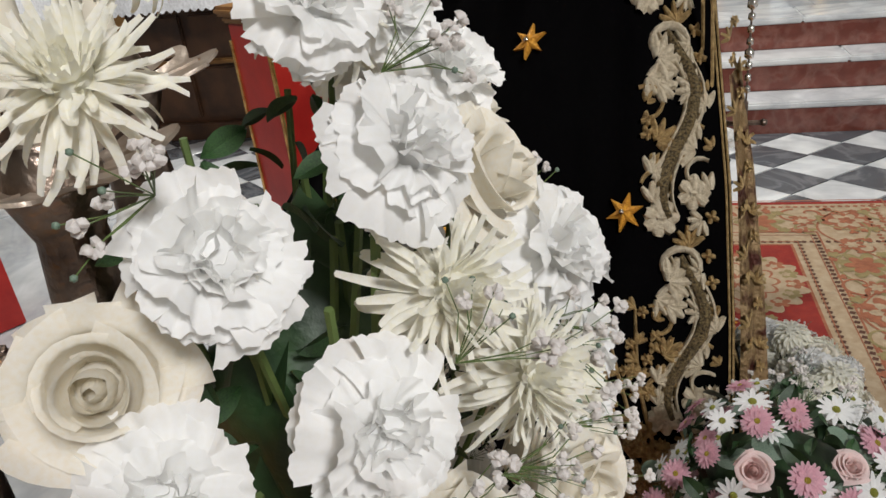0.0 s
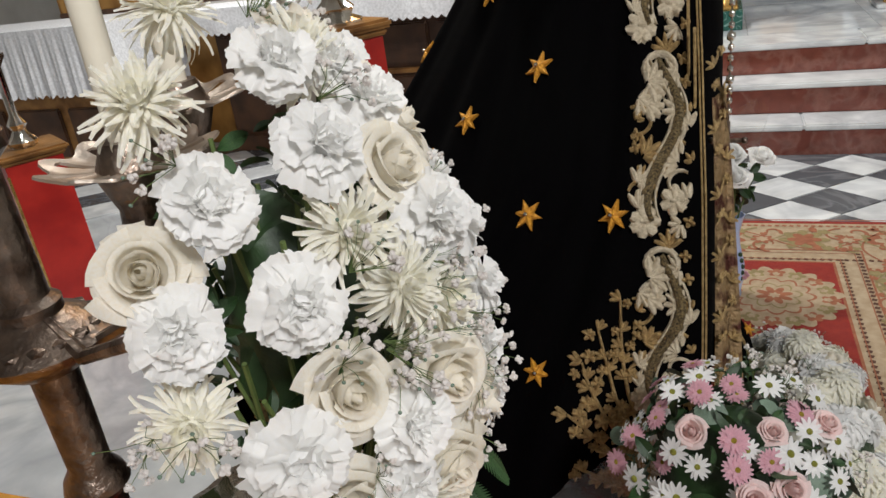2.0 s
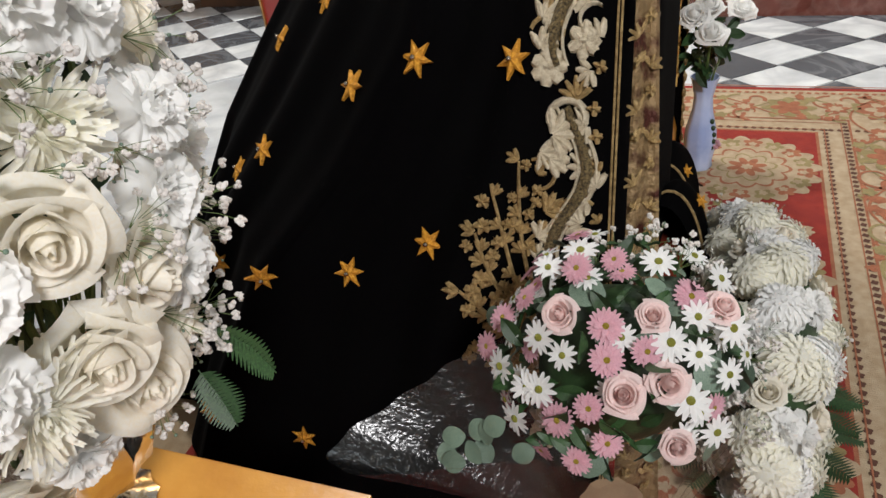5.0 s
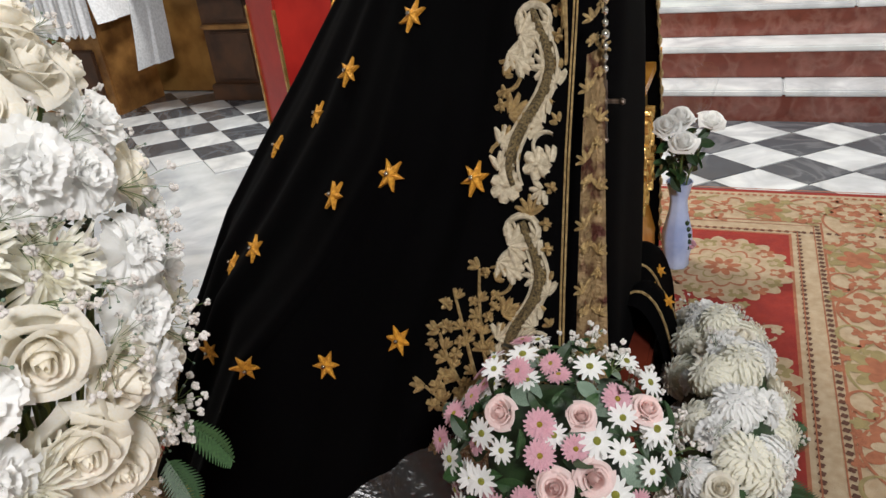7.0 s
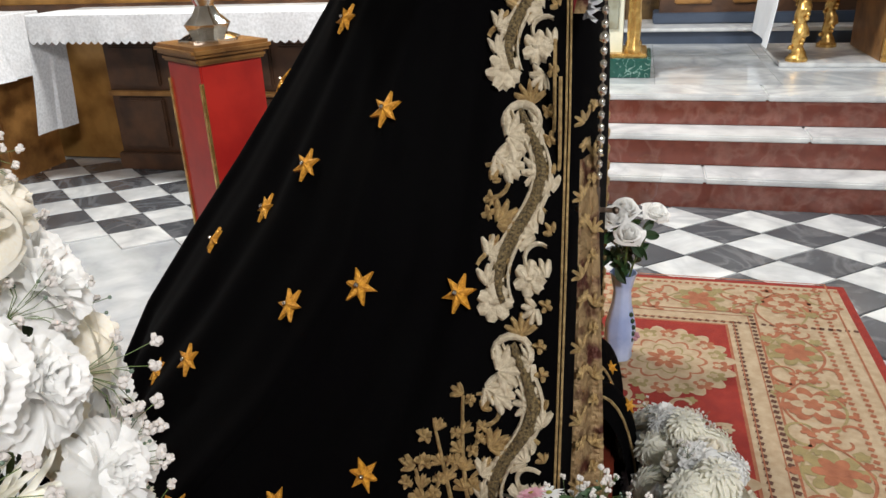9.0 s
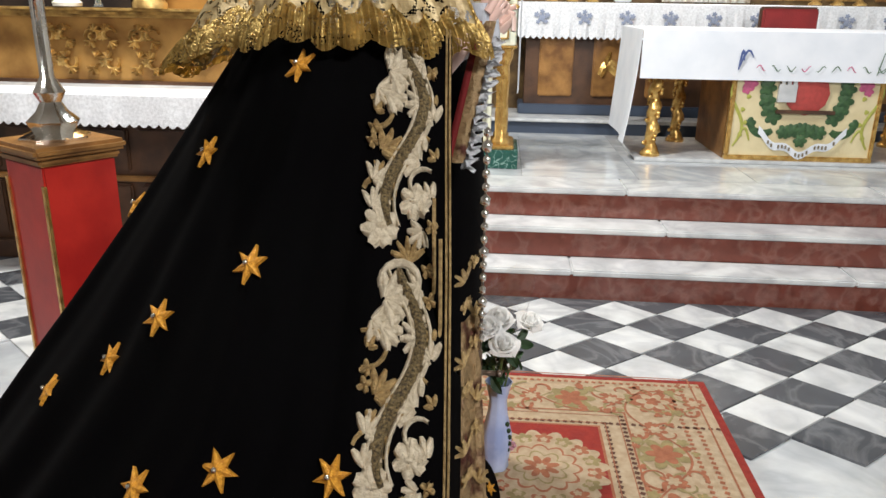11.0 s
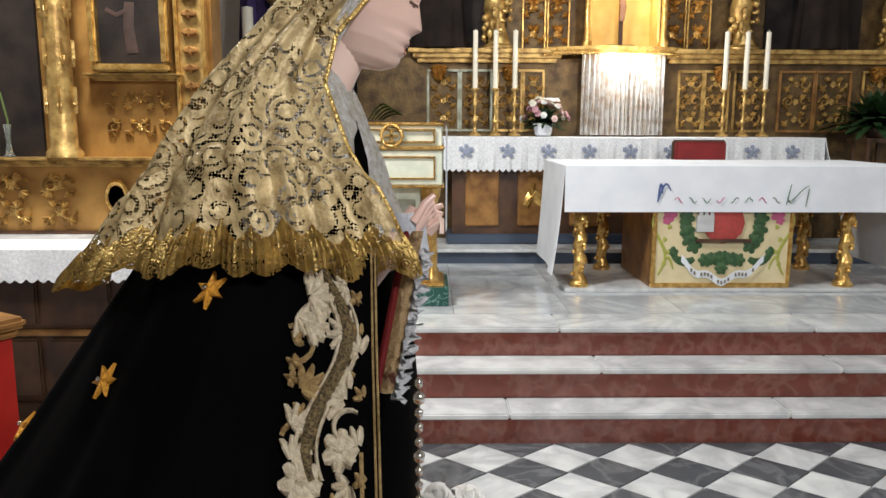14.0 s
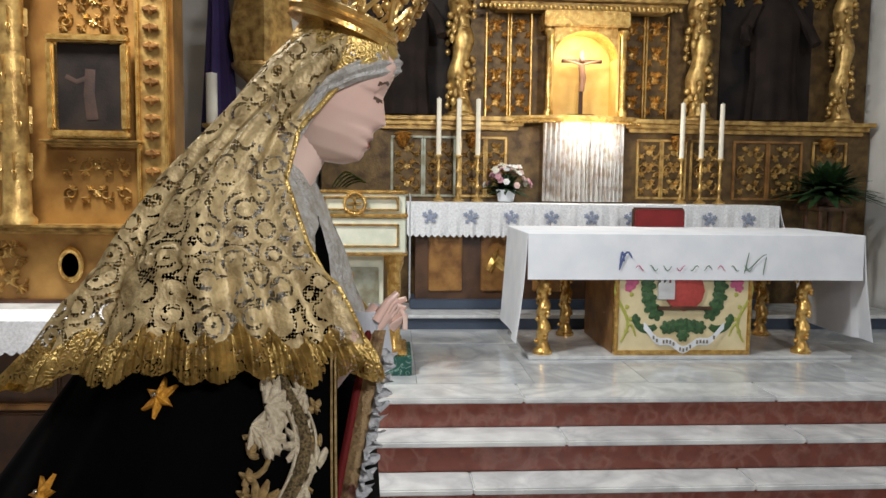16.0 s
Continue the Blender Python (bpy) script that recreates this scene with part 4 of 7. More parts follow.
part("case", boxm(-0.29, 0.29, -0.1, 0.34, 0.8, 1.03, 0.008), M["pale_green"], am)
part("case_rail", boxm(-0.3, 0.3, -0.115, 0.35, 1.03, 1.055, 0.006), M["bright_gold"], am)
part("case_rail", boxm(-0.3, 0.3, -0.115, 0.35, 0.785, 0.802, 0.006), M["bright_gold"], am)
part("desk", boxm(-0.285, 0.285, -0.09, 0.33, 1.055, 1.185, 0.006), M["pale_green"], am)
part("desk_rail", boxm(-0.295, 0.295, -0.105, 0.34, 1.185, 1.205, 0.006), M["bright_gold"], am)
for z0, z1 in ((0.84, 0.99), (1.075, 1.165)):
    for a in ((-0.24, 0.24, z0, z0 + 0.012), (-0.24, 0.24, z1 - 0.012, z1), (-0.24, -0.228, z0, z1), (0.228, 0.24, z0, z1)):
        part("gilded_bead", boxm(a[0], a[1], -0.112, -0.09, a[2], a[3], 0.003), M["bright_gold"], am)
bm = bmesh.new()
pl2 = plane_at(-0.112)
for k in range(28):
    a = 2 * math.pi * k / 28
    ball(bm, (-0.04 + 0.066 * math.cos(a), -0.115, 1.12 + 0.066 * math.sin(a)), 0.013, 1)
box(bm, -0.047, -0.033, -0.122, -0.1, 1.075, 1.165)
box(bm, -0.085, 0.005, -0.122, -0.1, 1.113, 1.127)
part("medallion", bm, M["bright_gold"], am, "wreathed cross medallion")
sp = thing("leaf_sprig", "fresh green leaf sprig lying on the ambo", "plant", (0.1, 6.0, P + 1.206))
for k in range(5):
    bm = bmesh.new()
    grid(bm, [[(0.02 * k - 0.04 + 0.14 * q, 0.03 * k - 0.06 + 0.045 * w * math.sin(math.pi * (0.05 + 0.9 * q)), 0.01 + (0.10 - 0.015 * k) * math.sin(2.2 * q) + 0.012 * abs(w)) for w in np.linspace(-1, 1, 5)] for q in np.linspace(0, 1, 9)])
    part("leaf", bm, M["leaf"], sp)
cl2 = thing("ambo_cloth", "white cloth hanging at the ambo's side", "cloth", (0, 0, 0))
bm = bmesh.new()
grid(bm, [[(0.565 + 0.012 * math.sin(3 * q), 5.72 + 0.09 * q, 1.74 - 0.62 * t - 0.08 * q) for q in np.linspace(0, 1, 10)] for t in np.linspace(0, 1, 10)])
bmesh.ops.solidify(bm, geom=bm.faces[:], thickness=0.004)
part("hanging_cloth", bm, M["cloth"], cl2)

# ---------- side altar ----------
SY = 5.3
sa = thing("side_altarpiece", "carved and gilded side altarpiece with a painted panel", "altarpiece", (0, SY, 1.1))
b0 = 1.1
board_gold = mat("warm_gilded_board", (0.46, 0.25, 0.07), 0.36, 0.4, col2=(0.24, 0.115, 0.03), scale=5, bump=0.15, fine=30)
part("back_board", boxm(-4.6, -0.79, 0.1, 0.3, -1.1, 3.6), board_gold, sa, smooth=False)
part("predella", boxm(-4.5, -0.85, 0.02, 0.1, -0.02, 0.4), board_gold, sa, smooth=False)
part("ledge", moulding(bmesh.new(), -4.5, -1.1, 0.02, 0.39, 0.055, 0.1), M["gold"], sa)
part("base_rail", boxm(-4.5, -0.85, -0.02, 0.06, -0.03, 0.02, 0.006), M["dark_wood"], sa)
for i, (x0, x1) in enumerate(((-2.35, -2.12), (-2.06, -1.86), (-1.78, -1.6), (-1.12, -0.95))):
    part("carved_panel", relief(bmesh.new(), x0, x1, 0.05, 0.36, 0.018, 0.1, 60 + i), M["gold"], sa)
md = part("medallion", lathe(bmesh.new(), [(0.075, -0.012), (0.09, 0.0), (0.078, 0.012), (0.06, 0.006)], 28), M["bright_gold"], sa, "oval gilded medallion frame", pose(-1.352, -0.0, 0.215, 90, 0, 0) @ Matrix.Diagonal((0.8, 1.15, 1, 1)))
part("medallion_glass", lathe(bmesh.new(), [(0.07, 0.0), (0.07, 0.006)], 24), M["chrome"], md)
px0, px1, pz0, pz1 = -1.405, -1.05, 2.07 - b0, 2.55 - b0
pic = part("painted_panel", boxm(px0, px1, 0.03, 0.1, pz0, pz1), M["dark"], sa, "dark old oil painting")
picture_frame(pic, px0, px1, pz0, pz1, 0.04, 0.045, M["bright_gold"], "frame_rail", 0.06)
bm = bmesh.new()
tube(bm, [(-1.22, 0.026, pz0 + 0.06), (-1.235, 0.026, pz0 + 0.2), (-1.225, 0.026, pz0 + 0.34)], 0.035, 8, taper=0.8)
tube(bm, [(-1.225, 0.026, pz0 + 0.3), (-1.3, 0.026, pz0 + 0.27), (-1.36, 0.026, pz0 + 0.3)], 0.014, 6)
for v in bm.verts:
    v.co.y = 0.028 + (v.co.y - 0.026) * 0.04
part("painted_shape", bm, mat("faded_paint", (0.055, 0.03, 0.022), 0.5, col2=(0.03, 0.018, 0.014)), pic)
part("panel_ledge", moulding(bmesh.new(), px0 - 0.06, px1 + 0.06, 0.06, pz0 - 0.09, 0.04, 0.06), M["gold"], sa)
part("lower_relief", relief(bmesh.new(), px0 - 0.02, px1 + 0.02, 1.64 - b0, 1.95 - b0, 0.098, 0.075, 70), M["gold"], sa)
part("upper_relief", relief(bmesh.new(), px0 - 0.02, px1 + 0.02, 2.62 - b0, 2.85 - b0, 0.098, 0.075, 71), M["gold"], sa)
bm = bmesh.new()
lathe(bm, [(0.1, 0), (0.1, 0.03), (0.075, 0.06), (0.07, 0.3), (0.072, 0.31), (0.066, 0.9), (0.06, 1.3), (0.09, 1.36), (0.1, 1.4)], 24)
pl3 = lambda s, z, h=0.0: Vector(((0.07 + h) * math.cos(s), (0.07 + h) * math.sin(s), z))
for k in range(4):
    for s in range(5):
        leaf_fan(bm, (s * 1.256 + 0.4 * k, 0.25 + 0.26 * k), 0.16, 1.57, 4, 2.2, 0.028, 0.018, 0, pl3)
part("column", bm, M["gold"], sa, "gilded column with leaf festoons", (-1.615, -0.03, 1.545 - b0))
for x0, x1 in ((-0.985, -0.965), (-0.83, -0.81)):
    part("pilaster_edge", boxm(x0, x1, 0.03, 0.1, 0.45, 3.4, 0.006), M["bright_gold"], sa)
part("pilaster", boxm(-0.965, -0.83, 0.06, 0.1, 0.45, 3.4), M["gold"], sa, smooth=False)
bm = bmesh.new()
for k in range(22):
    z = 0.75 + 0.1 * k
    for s in (-1, 1):
        ball(bm, (-0.9 + s * 0.018, 0.045, z), 0.03, 1, scale=(1, 0.8, 0.7))
    leaf_fan(bm, (-0.9, z + 0.02), 0.05, -1.57, 3, 1.6, 0.014, 0.03, 0, plane_at(0.055))
part("fruit_festoon", bm, M["carved_wood"], sa, "carved fruit drop")
# thin dark board on the face, its colour giving the shade of an opening
part("dark_recess", boxm(-4.2, -1.78, 0.07, 0.101, 1.5 - b0 + 0.045, 3.3), M["dark"], sa, "flat dark board standing for the recess's shade")
tb = thing("side_altar", "carved wooden side altar with a marble top", "altar", (0, 4.75, 0))
part("marble_top", boxm(-3.2, -0.9, 0.0, 0.545, 1.05, 1.1, 0.006), M["white_marble"], tb)
part("body", boxm(-3.05, -0.95, 0.45, 0.545, 0.0, 1.04), M["dark_wood"], tb, smooth=False)
# brown panels given the walnut colour to put in the shade below the cloth
for k in range(5):
    x = -3.0 + 0.42 * k
    part("body_panel", boxm(x, x + 0.36, 0.42, 0.46, 0.15, 0.5, 0.012), M["dark_wood"], tb)
    part("body_panel", boxm(x, x + 0.36, 0.425, 0.46, 0.58, 0.85, 0.012), M["dark_wood"], tb)
part("body_rail", boxm(-3.05, -0.95, 0.41, 0.45, 0.52, 0.555, 0.008), M["carved_wood"], tb)
part("body_rail", boxm(-3.05, -0.95, 0.39, 0.45, 0.0, 0.12, 0.008), M["dark_wood"], tb)
tagged(part("side_altar_cloth", cloth_sheet(-3.2, -0.9, 4.74, 5.05, 1.104, 0.15, 0.75, 5, 0.006, 0.022, True, False, 200), M["lace_white"], None), "white cloth with a toothed lace edge on the side altar", "tablecloth")
tb2 = thing("corner_altar", "plain brown wooden altar under a long lace cloth", "altar", (0, 4.72, -0.012))
part("body", boxm(-5.4, -3.62, 0.04, 0.55, 0.0, 1.09, 0.01), M["carved_wood"], tb2)
for k in range(3):
    part("body_panel", boxm(-5.3 + 0.56 * k, -4.82 + 0.56 * k, 0.015, 0.05, 0.12, 0.5, 0.012), M["dark_wood"], tb2)
tagged(part("corner_altar_cloth", cloth_sheet(-5.45, -3.58, 4.71, 5.27, 1.085, 0.47, 0.4, 14, 0.014, 0.03, False, True, 240), M["lace_white"], None), "white lace cloth hanging deep over the corner altar", "tablecloth")
# bud vase with a white flower on the ledge
bv = thing("bud_vase", "slim glass vase with a white chrysanthemum on a ledge", "vase", (-1.93, SY - 0.03, 1.55))
part("glass", lathe(bmesh.new(), [(0.03, 0), (0.02, 0.02), (0.012, 0.07), (0.018, 0.14), (0.024, 0.18), (0.02, 0.18), (0.012, 0.1)], 16), mat("clear_glass", (0.9, 0.95, 0.92), 0.05, bump=0, Transmission_Weight=0.9), bv)
part("stalk", tube(bmesh.new(), [(0, 0, 0.02), (0.005, 0, 0.2), (-0.02, -0.01, 0.36)], 0.006, 6), M["stem"], bv)
fg = tagged(part("figurine", lathe(bmesh.new(), [(0.08, 0), (0.085, 0.02), (0.05, 0.05), (0.06, 0.2), (0.045, 0.3), (0.03, 0.33), (0.035, 0.37), (0.01, 0.41)], 20), M["wax"], None, at=(-2.12, SY - 0.03, 1.55)), "small pale figurine on the side altar ledge", "statue")

# processional cross with a purple bow, and a candle, by the pier
pc = thing("processional_standard", "tall standard draped with a purple cloth beside a pier", "standard", (-0.97, 7.35, 0))
part("pole", lathe(bmesh.new(), [(0.12, 0), (0.1, 0.03), (0.02, 0.06), (0.02, 3.4), (0.05, 3.42), (0.05, 3.5)], 14), M["gold"], pc)
bm = bmesh.new()
grid(bm, [[(0.13 * (0.5 + 0.5 * t) * math.cos(a) * (1 + 0.2 * math.sin(6 * a)), 0.1 * math.sin(a) * (1 + 0.2 * math.sin(6 * a)), 3.3 - 1.1 * t) for a in (2 * math.pi * i / 30 for i in range(30))] for t in np.linspace(0, 1, 8)], True)
part("purple_drape", bm, M["purple"], pc)
wood_fig = tagged(part("gilded_angel", lathe(bmesh.new(), [(0.2, 0), (0.24, 0.2), (0.2, 0.5), (0.25, 0.8), (0.12, 1.0), (0.1, 1.1), (0.12, 1.2), (0.04, 1.3)], 24, wobble=0.12, lobes=5), M["gold"], None, at=(-0.62, 7.3, 2.75)), "gilded carved figure on a bracket by the pier", "statue")
part("bracket", lathe(bmesh.new(), [(0.02, -0.4), (0.12, -0.15), (0.24, -0.03), (0.24, 0)], 20), M["gold"], wood_fig)
ca = thing("floor_candlestick", "tall candlestick with a thick cream candle", "candlestick", (-1.0, 7.2, 0))
part("stick", lathe(bmesh.new(), [(0.14, 0), (0.12, 0.04), (0.03, 0.08), (0.03, 1.2), (0.06, 1.25), (0.03, 1.3), (0.03, 2.2), (0.08, 2.24), (0.08, 2.26)], 16), M["gold"], ca)
part("candle", lathe(bmesh.new(), [(0.045, 2.26), (0.045, 2.66), (0.02, 2.665), (0.004, 2.67)], 16), M["wax"], ca)

# ---------- red pedestal with a silver candlestick ----------
pd = thing("red_pedestal", "red marbled wooden pedestal with a moulded top", "pedestal", pose(-0.975, 3.11, 0, 0, 0, -32) @ Matrix.Diagonal((0.93, 0.93, 1.03, 1)))
part("shaft", boxm(-0.13, 0.13, -0.13, 0.13, -0.012, 1.06, 0.006), M["red_paint"], pd)
part("top", boxm(-0.165, 0.165, -0.165, 0.165, 1.085, 1.12, 0.012), M["carved_wood"], pd)
part("neck", boxm(-0.145, 0.145, -0.145, 0.145, 1.06, 1.085, 0.008), M["carved_wood"], pd)
for x in (-0.133, 0.118):
    part("corner_bead", boxm(x, x + 0.015, -0.137, -0.125, 0.02, 1.0), M["bright_gold"], pd)
sc = thing("silver_candlestick", "ornate silver candlestick on the red pedestal", "candlestick", (-0.975, 3.10, 1.153))
part("stem", lathe(bmesh.new(), [(0.1, 0), (0.1, 0.012), (0.06, 0.03), (0.075, 0.06), (0.045, 0.09), (0.03, 0.12), (0.045, 0.15), (0.02, 0.2), (0.02, 0.45), (0.05, 0.5), (0.05, 0.52)], 24, wobble=0.1, lobes=8), M["chrome"], sc)

pd2 = copy_thing(pd, pose(-2.36, 2.72, 0, 0, 0, -32) @ Matrix.Diagonal((0.95, 0.95, 0.7, 1)))
tagged(pd2, "low red marbled pedestal standing on the marble floor")
sc2 = copy_thing(sc, pose(-2.36, 2.72, 0.784) @ Matrix.Diagonal((0.8, 0.8, 0.8, 1)))
rc = thing("red_carpet", "plain crimson carpet runner lying on the marble floor", "carpet", pose(-2.55, 1.72, 0, 0, 0, -34))
part("woven_sheet", boxm(-0.9, 0.72, -0.36, 0.36, 0.0, 0.012, 0.004), M["rug_red"], rc)
part("bound_edge", boxm(-0.9, 0.72, 0.345, 0.365, 0.001, 0.016, 0.003), M["red_velvet"], rc)

# ---------- the dressed statue ----------
MZ = [0.05, 0.3, 0.6, 0.8, 1.0, 1.2, 1.4, 1.55, 1.68, 1.76]
NEAR_Y = [1.42, 1.45, 1.50, 1.56, 1.65, 1.80, 1.94, 2.06, 2.15, 2.22]
BACK_X = [-1.10, -0.93, -0.75, -0.6, -0.44, -0.285, -0.14, -0.03, 0.06, 0.14]
TURN_X = [-0.45, -0.35, -0.2, -0.02, 0.10, 0.12, 0.15, 0.17, 0.2, 0.22]
EDGE_X = [0.425, 0.425, 0.425, 0.422, 0.416, 0.404, 0.39, 0.38, 0.36, 0.33]
CY = 2.30


def mantle_at(u, z):
    """A point of the mantle: u from the near front edge (0) round the back (0.5) to the far front edge (1)."""
    side = 1 if u > 0.5 else -1
    v = 1 - abs(2 * u - 1)
    yn, xb, xt, xe = (lerp(z, MZ, a) for a in (NEAR_Y, BACK_X, TURN_X, EDGE_X))
    w = CY - yn
    if v < 0.4:
        x, q = xe + (xt - xe) * v / 0.4, 1.0
    else:
        c = (v - 0.4) / 0.6
        x = xt + (xb - xt) * math.sin(c * math.pi / 2) ** 1.5
        q = max(1 - ((xt - x) / (xt - xb)) ** 1.25, 0) ** (1 / 1.25)
    amp = 0.022 * max(1.55 - z, 0) / 1.3 * min(v * 5, 1)
    rip = amp * (math.sin(v * 34 + 2.2 * math.sin(v * 9) + 0.7 * math.sin(z * 2)) + 0.5 * math.sin(v * 71 + 1.3))
    return Vector((x - 0.6 * rip * min(v, 1), CY + side * (w * q + rip), z))


def mantle_normal(u, z):
    e = 0.004
    d = (mantle_at(u + e, z) - mantle_at(max(u - e, 0), z)).cross(mantle_at(u, z + e) - mantle_at(u, z - e)).normalized()
    return d if d.y * (1 if u > 0.5 else -1) > 0 else -d


def u_at(x, z):
    """The u of the near side at this x."""
    lo, hi = 0.0, 0.5
    for _ in range(30):
        mid = (lo + hi) / 2
        if mantle_at(mid, z).x > x:
            lo = mid
        else:
            hi = mid
    return lo


mantle = thing("velvet_mantle", "black velvet mantle with gold stars and an embroidered border", "mantle")
bm = bmesh.new()
us = [i / 170 for i in range(171)]
sheet = [[mantle_at(u, z) for u in us] for z in np.linspace(0.05, 1.74, 56)]
inner = [[p + Vector((0.004 if 0 < i < 170 else -0.001, 0.006 if p.y < CY else -0.006, 0)) for i, p in enumerate(row)] for row in sheet]
va, vb = grid(bm, sheet), grid(bm, inner)
for k in (0, 170):
    for r0, r1, s0, s1 in zip(va, va[1:], vb, vb[1:]):
        bm.faces.new((r0[k], r1[k], s1[k], s0[k]))
bmesh.ops.recalc_face_normals(bm, faces=bm.faces)
part("cloth", bm, M["velvet"], mantle)


def laid(u, z, turn=0.0, lift=0.006):
    """A frame lying on the mantle: local x along it, local y up it, local z out of it."""
    n = mantle_normal(u, z)
    e = 0.004
    up = (mantle_at(u, z + e) - mantle_at(u, z - e)).normalized()
    rt = up.cross(n).normalized()
    m = Matrix((rt, up, n)).transposed().to_4x4()
    m.translation = mantle_at(u, z) + n * lift
    return m @ pose(0, 0, 0, 0, 0, turn)


bm = bmesh.new()
n = 12
rim = [bm.verts.new(((0.032 if i % 2 == 0 else 0.013) * math.sin(2 * math.pi * i / n), (0.032 if i % 2 == 0 else 0.013) * math.cos(2 * math.pi * i / n), 0.0)) for i in range(n)]
low = [bm.verts.new((v.co.x, v.co.y, -0.006)) for v in rim]
top = bm.verts.new((0, 0, 0.005))
for i in range(n):
    bm.faces.new((rim[i], top, rim[(i + 1) % n]))
    bm.faces.new((rim[i], rim[(i + 1) % n], low[(i + 1) % n], low[i]))
bmesh.ops.recalc_face_normals(bm, faces=bm.faces)
star = part("star", bm, M["star_gold"], mantle, "six-pointed gold star with a bead", laid(u_at(0.257, 0.968), 0.968), smooth=False)
bead = part("bead", ball(bmesh.new(), (0, 0, 0.008), 0.005, 1), M["chrome"], star)
STARS = [(0.097, 0.968), (0.101, 1.208), (-0.074, 1.093), (-0.199, 0.983), (-0.361, 0.882), (-0.057, 1.325), (0.132, 1.484), (-0.299, 1.168), (-0.299, 0.742),
         (-0.045, 0.905), (-0.212, 0.602), (-0.042, 0.612), (0.111, 0.677), (-0.47, 0.622), (-0.391, 0.271), (-0.208, 0.195), (-0.452, 0.486)]
for i, (x, z) in enumerate(STARS):
    s = again(star, laid(u_at(x, z), z, -14 + 9 * (i % 4)))
    b = again(bead, Matrix())
    b.parent = s


# embroidered border: leaves, flowers, a braided stem, cords
def on_border(s, z, h=0.006):
    """s: metres back from the near front edge."""
    x = lerp(z, MZ, EDGE_X) - s
    u = u_at(x, z)
    return mantle_at(u, z) + mantle_normal(u, z) * h


def border_repeat(bm_pale, bm_gold, bm_stem, z0, H):
    """One repeat of the border, H tall: a big curled leaf with a braided stem, sprigs, blossoms."""
    f = H / 0.33
    S = lambda s, z: (0.010 + s * 1.10, z0 + z * f)
    raised(bm_stem, [S(0.062 + 0.024 * math.sin(2 * math.pi * (t + 0.1)) - 0.012 * t, 0.02 + 0.27 * t) for t in np.linspace(0, 1, 22)], 0.0125, 0.016, 0.4)
    for off in (-0.0125, 0.0125):
        raised(bm_pale, [S(0.062 + off + 0.024 * math.sin(2 * math.pi * (t + 0.1)) - 0.012 * t, 0.02 + 0.27 * t) for t in np.linspace(0, 1, 22)], 0.0032, 0.011, 0.8)
    raised(bm_pale, [S(s, z) for s, z in arc((0.062, 0.275), 0.026, -0.3, 4.2, 12)], 0.006, 0.013, 0.6)
    leaf_fan(bm_pale, S(0.082, 0.25), 0.045 * f, 2.9, 6, 2.4, 0.0085, 0.014)
    leaf_fan(bm_pale, S(0.085, 0.215), 0.035, 3.5, 4, 1.2, 0.008, 0.012)
    leaf_fan(bm_pale, S(0.03, 0.2), 0.034, 0.6, 5, 1.8, 0.006, 0.011)
    leaf_fan(bm_gold, S(0.09, 0.13), 0.036, 2.6, 5, 1.8, 0.0062, 0.011)
    leaf_fan(bm_pale, S(0.035, 0.115), 0.036, 0.4, 5, 1.7, 0.0065, 0.011)
    raised(bm_gold, [S(s, z) for s, z in arc((0.04, 0.13), 0.026, 2.4, -1.4, 10)], 0.004, 0.009, 0.5)
    raised(bm_gold, [S(s, z) for s, z in arc((0.092, 0.07), 0.022, 0.2, 3.8, 10)], 0.004, 0.009, 0.5)
    blossom(bm_pale, S(0.042, 0.055), 0.024, 6)
    blossom(bm_pale, S(0.088, 0.02), 0.027, 7)
    for s, z in ((0.1, 0.165), (0.102, 0.145), (0.02, 0.25), (0.024, 0.29), (0.018, 0.02)):
        blossom(bm_gold, S(s, z), 0.010, 4)
    for c, r0, a0 in (((0.1, 0.085), 0.03, 2.4), ((0.018, 0.06), 0.026, 0.5), ((0.016, 0.175), 0.028, 0.9), ((0.098, 0.225), 0.03, 3.6), ((0.03, 0.015), 0.026, -0.6)):
        leaf_fan(bm_pale, S(*c), r0, a0, 5, 2.0, 0.0058, 0.011)
    leaf_fan(bm_gold, S(0.05, 0.3), 0.034, 1.5, 5, 1.6, 0.005, 0.010)
    leaf_fan(bm_pale, S(0.032, 0.265), 0.028, -0.4, 5, 2.0, 0.006, 0.012)
    leaf_fan(bm_pale, S(0.028, 0.155), 0.026, -0.5, 4, 1.6, 0.006, 0.011)
    leaf_fan(bm_pale, S(0.1, 0.045), 0.03, 2.2, 5, 2.0, 0.006, 0.011)
    raised(bm_pale, [S(s, z) for s, z in arc((0.03, 0.235), 0.018, 1.6, -2.2, 10)], 0.0035, 0.010, 0.6)
    raised(bm_pale, [S(s, z) for s, z in arc((0.03, 0.085), 0.02, 2.2, -1.6, 10)], 0.0035, 0.010, 0.6)
    raised(bm_gold, [S(s, z) for s, z in arc((0.1, 0.19), 0.024, 1.2, 5.0, 10)], 0.0035, 0.010, 0.6)
    for s, z in ((0.095, 0.1), (0.1, 0.19), (0.012, 0.12), (0.014, 0.2)):
        leaf_fan(bm_gold, S(s, z), 0.016, 2.2 if s > 0.05 else 0.8, 3, 1.4, 0.004, 0.009)


braid = mat("braid", (0.30, 0.22, 0.10), 0.5, 0.4, col2=(0.05, 0.035, 0.02), scale=260, bump=1.0, fine=300)
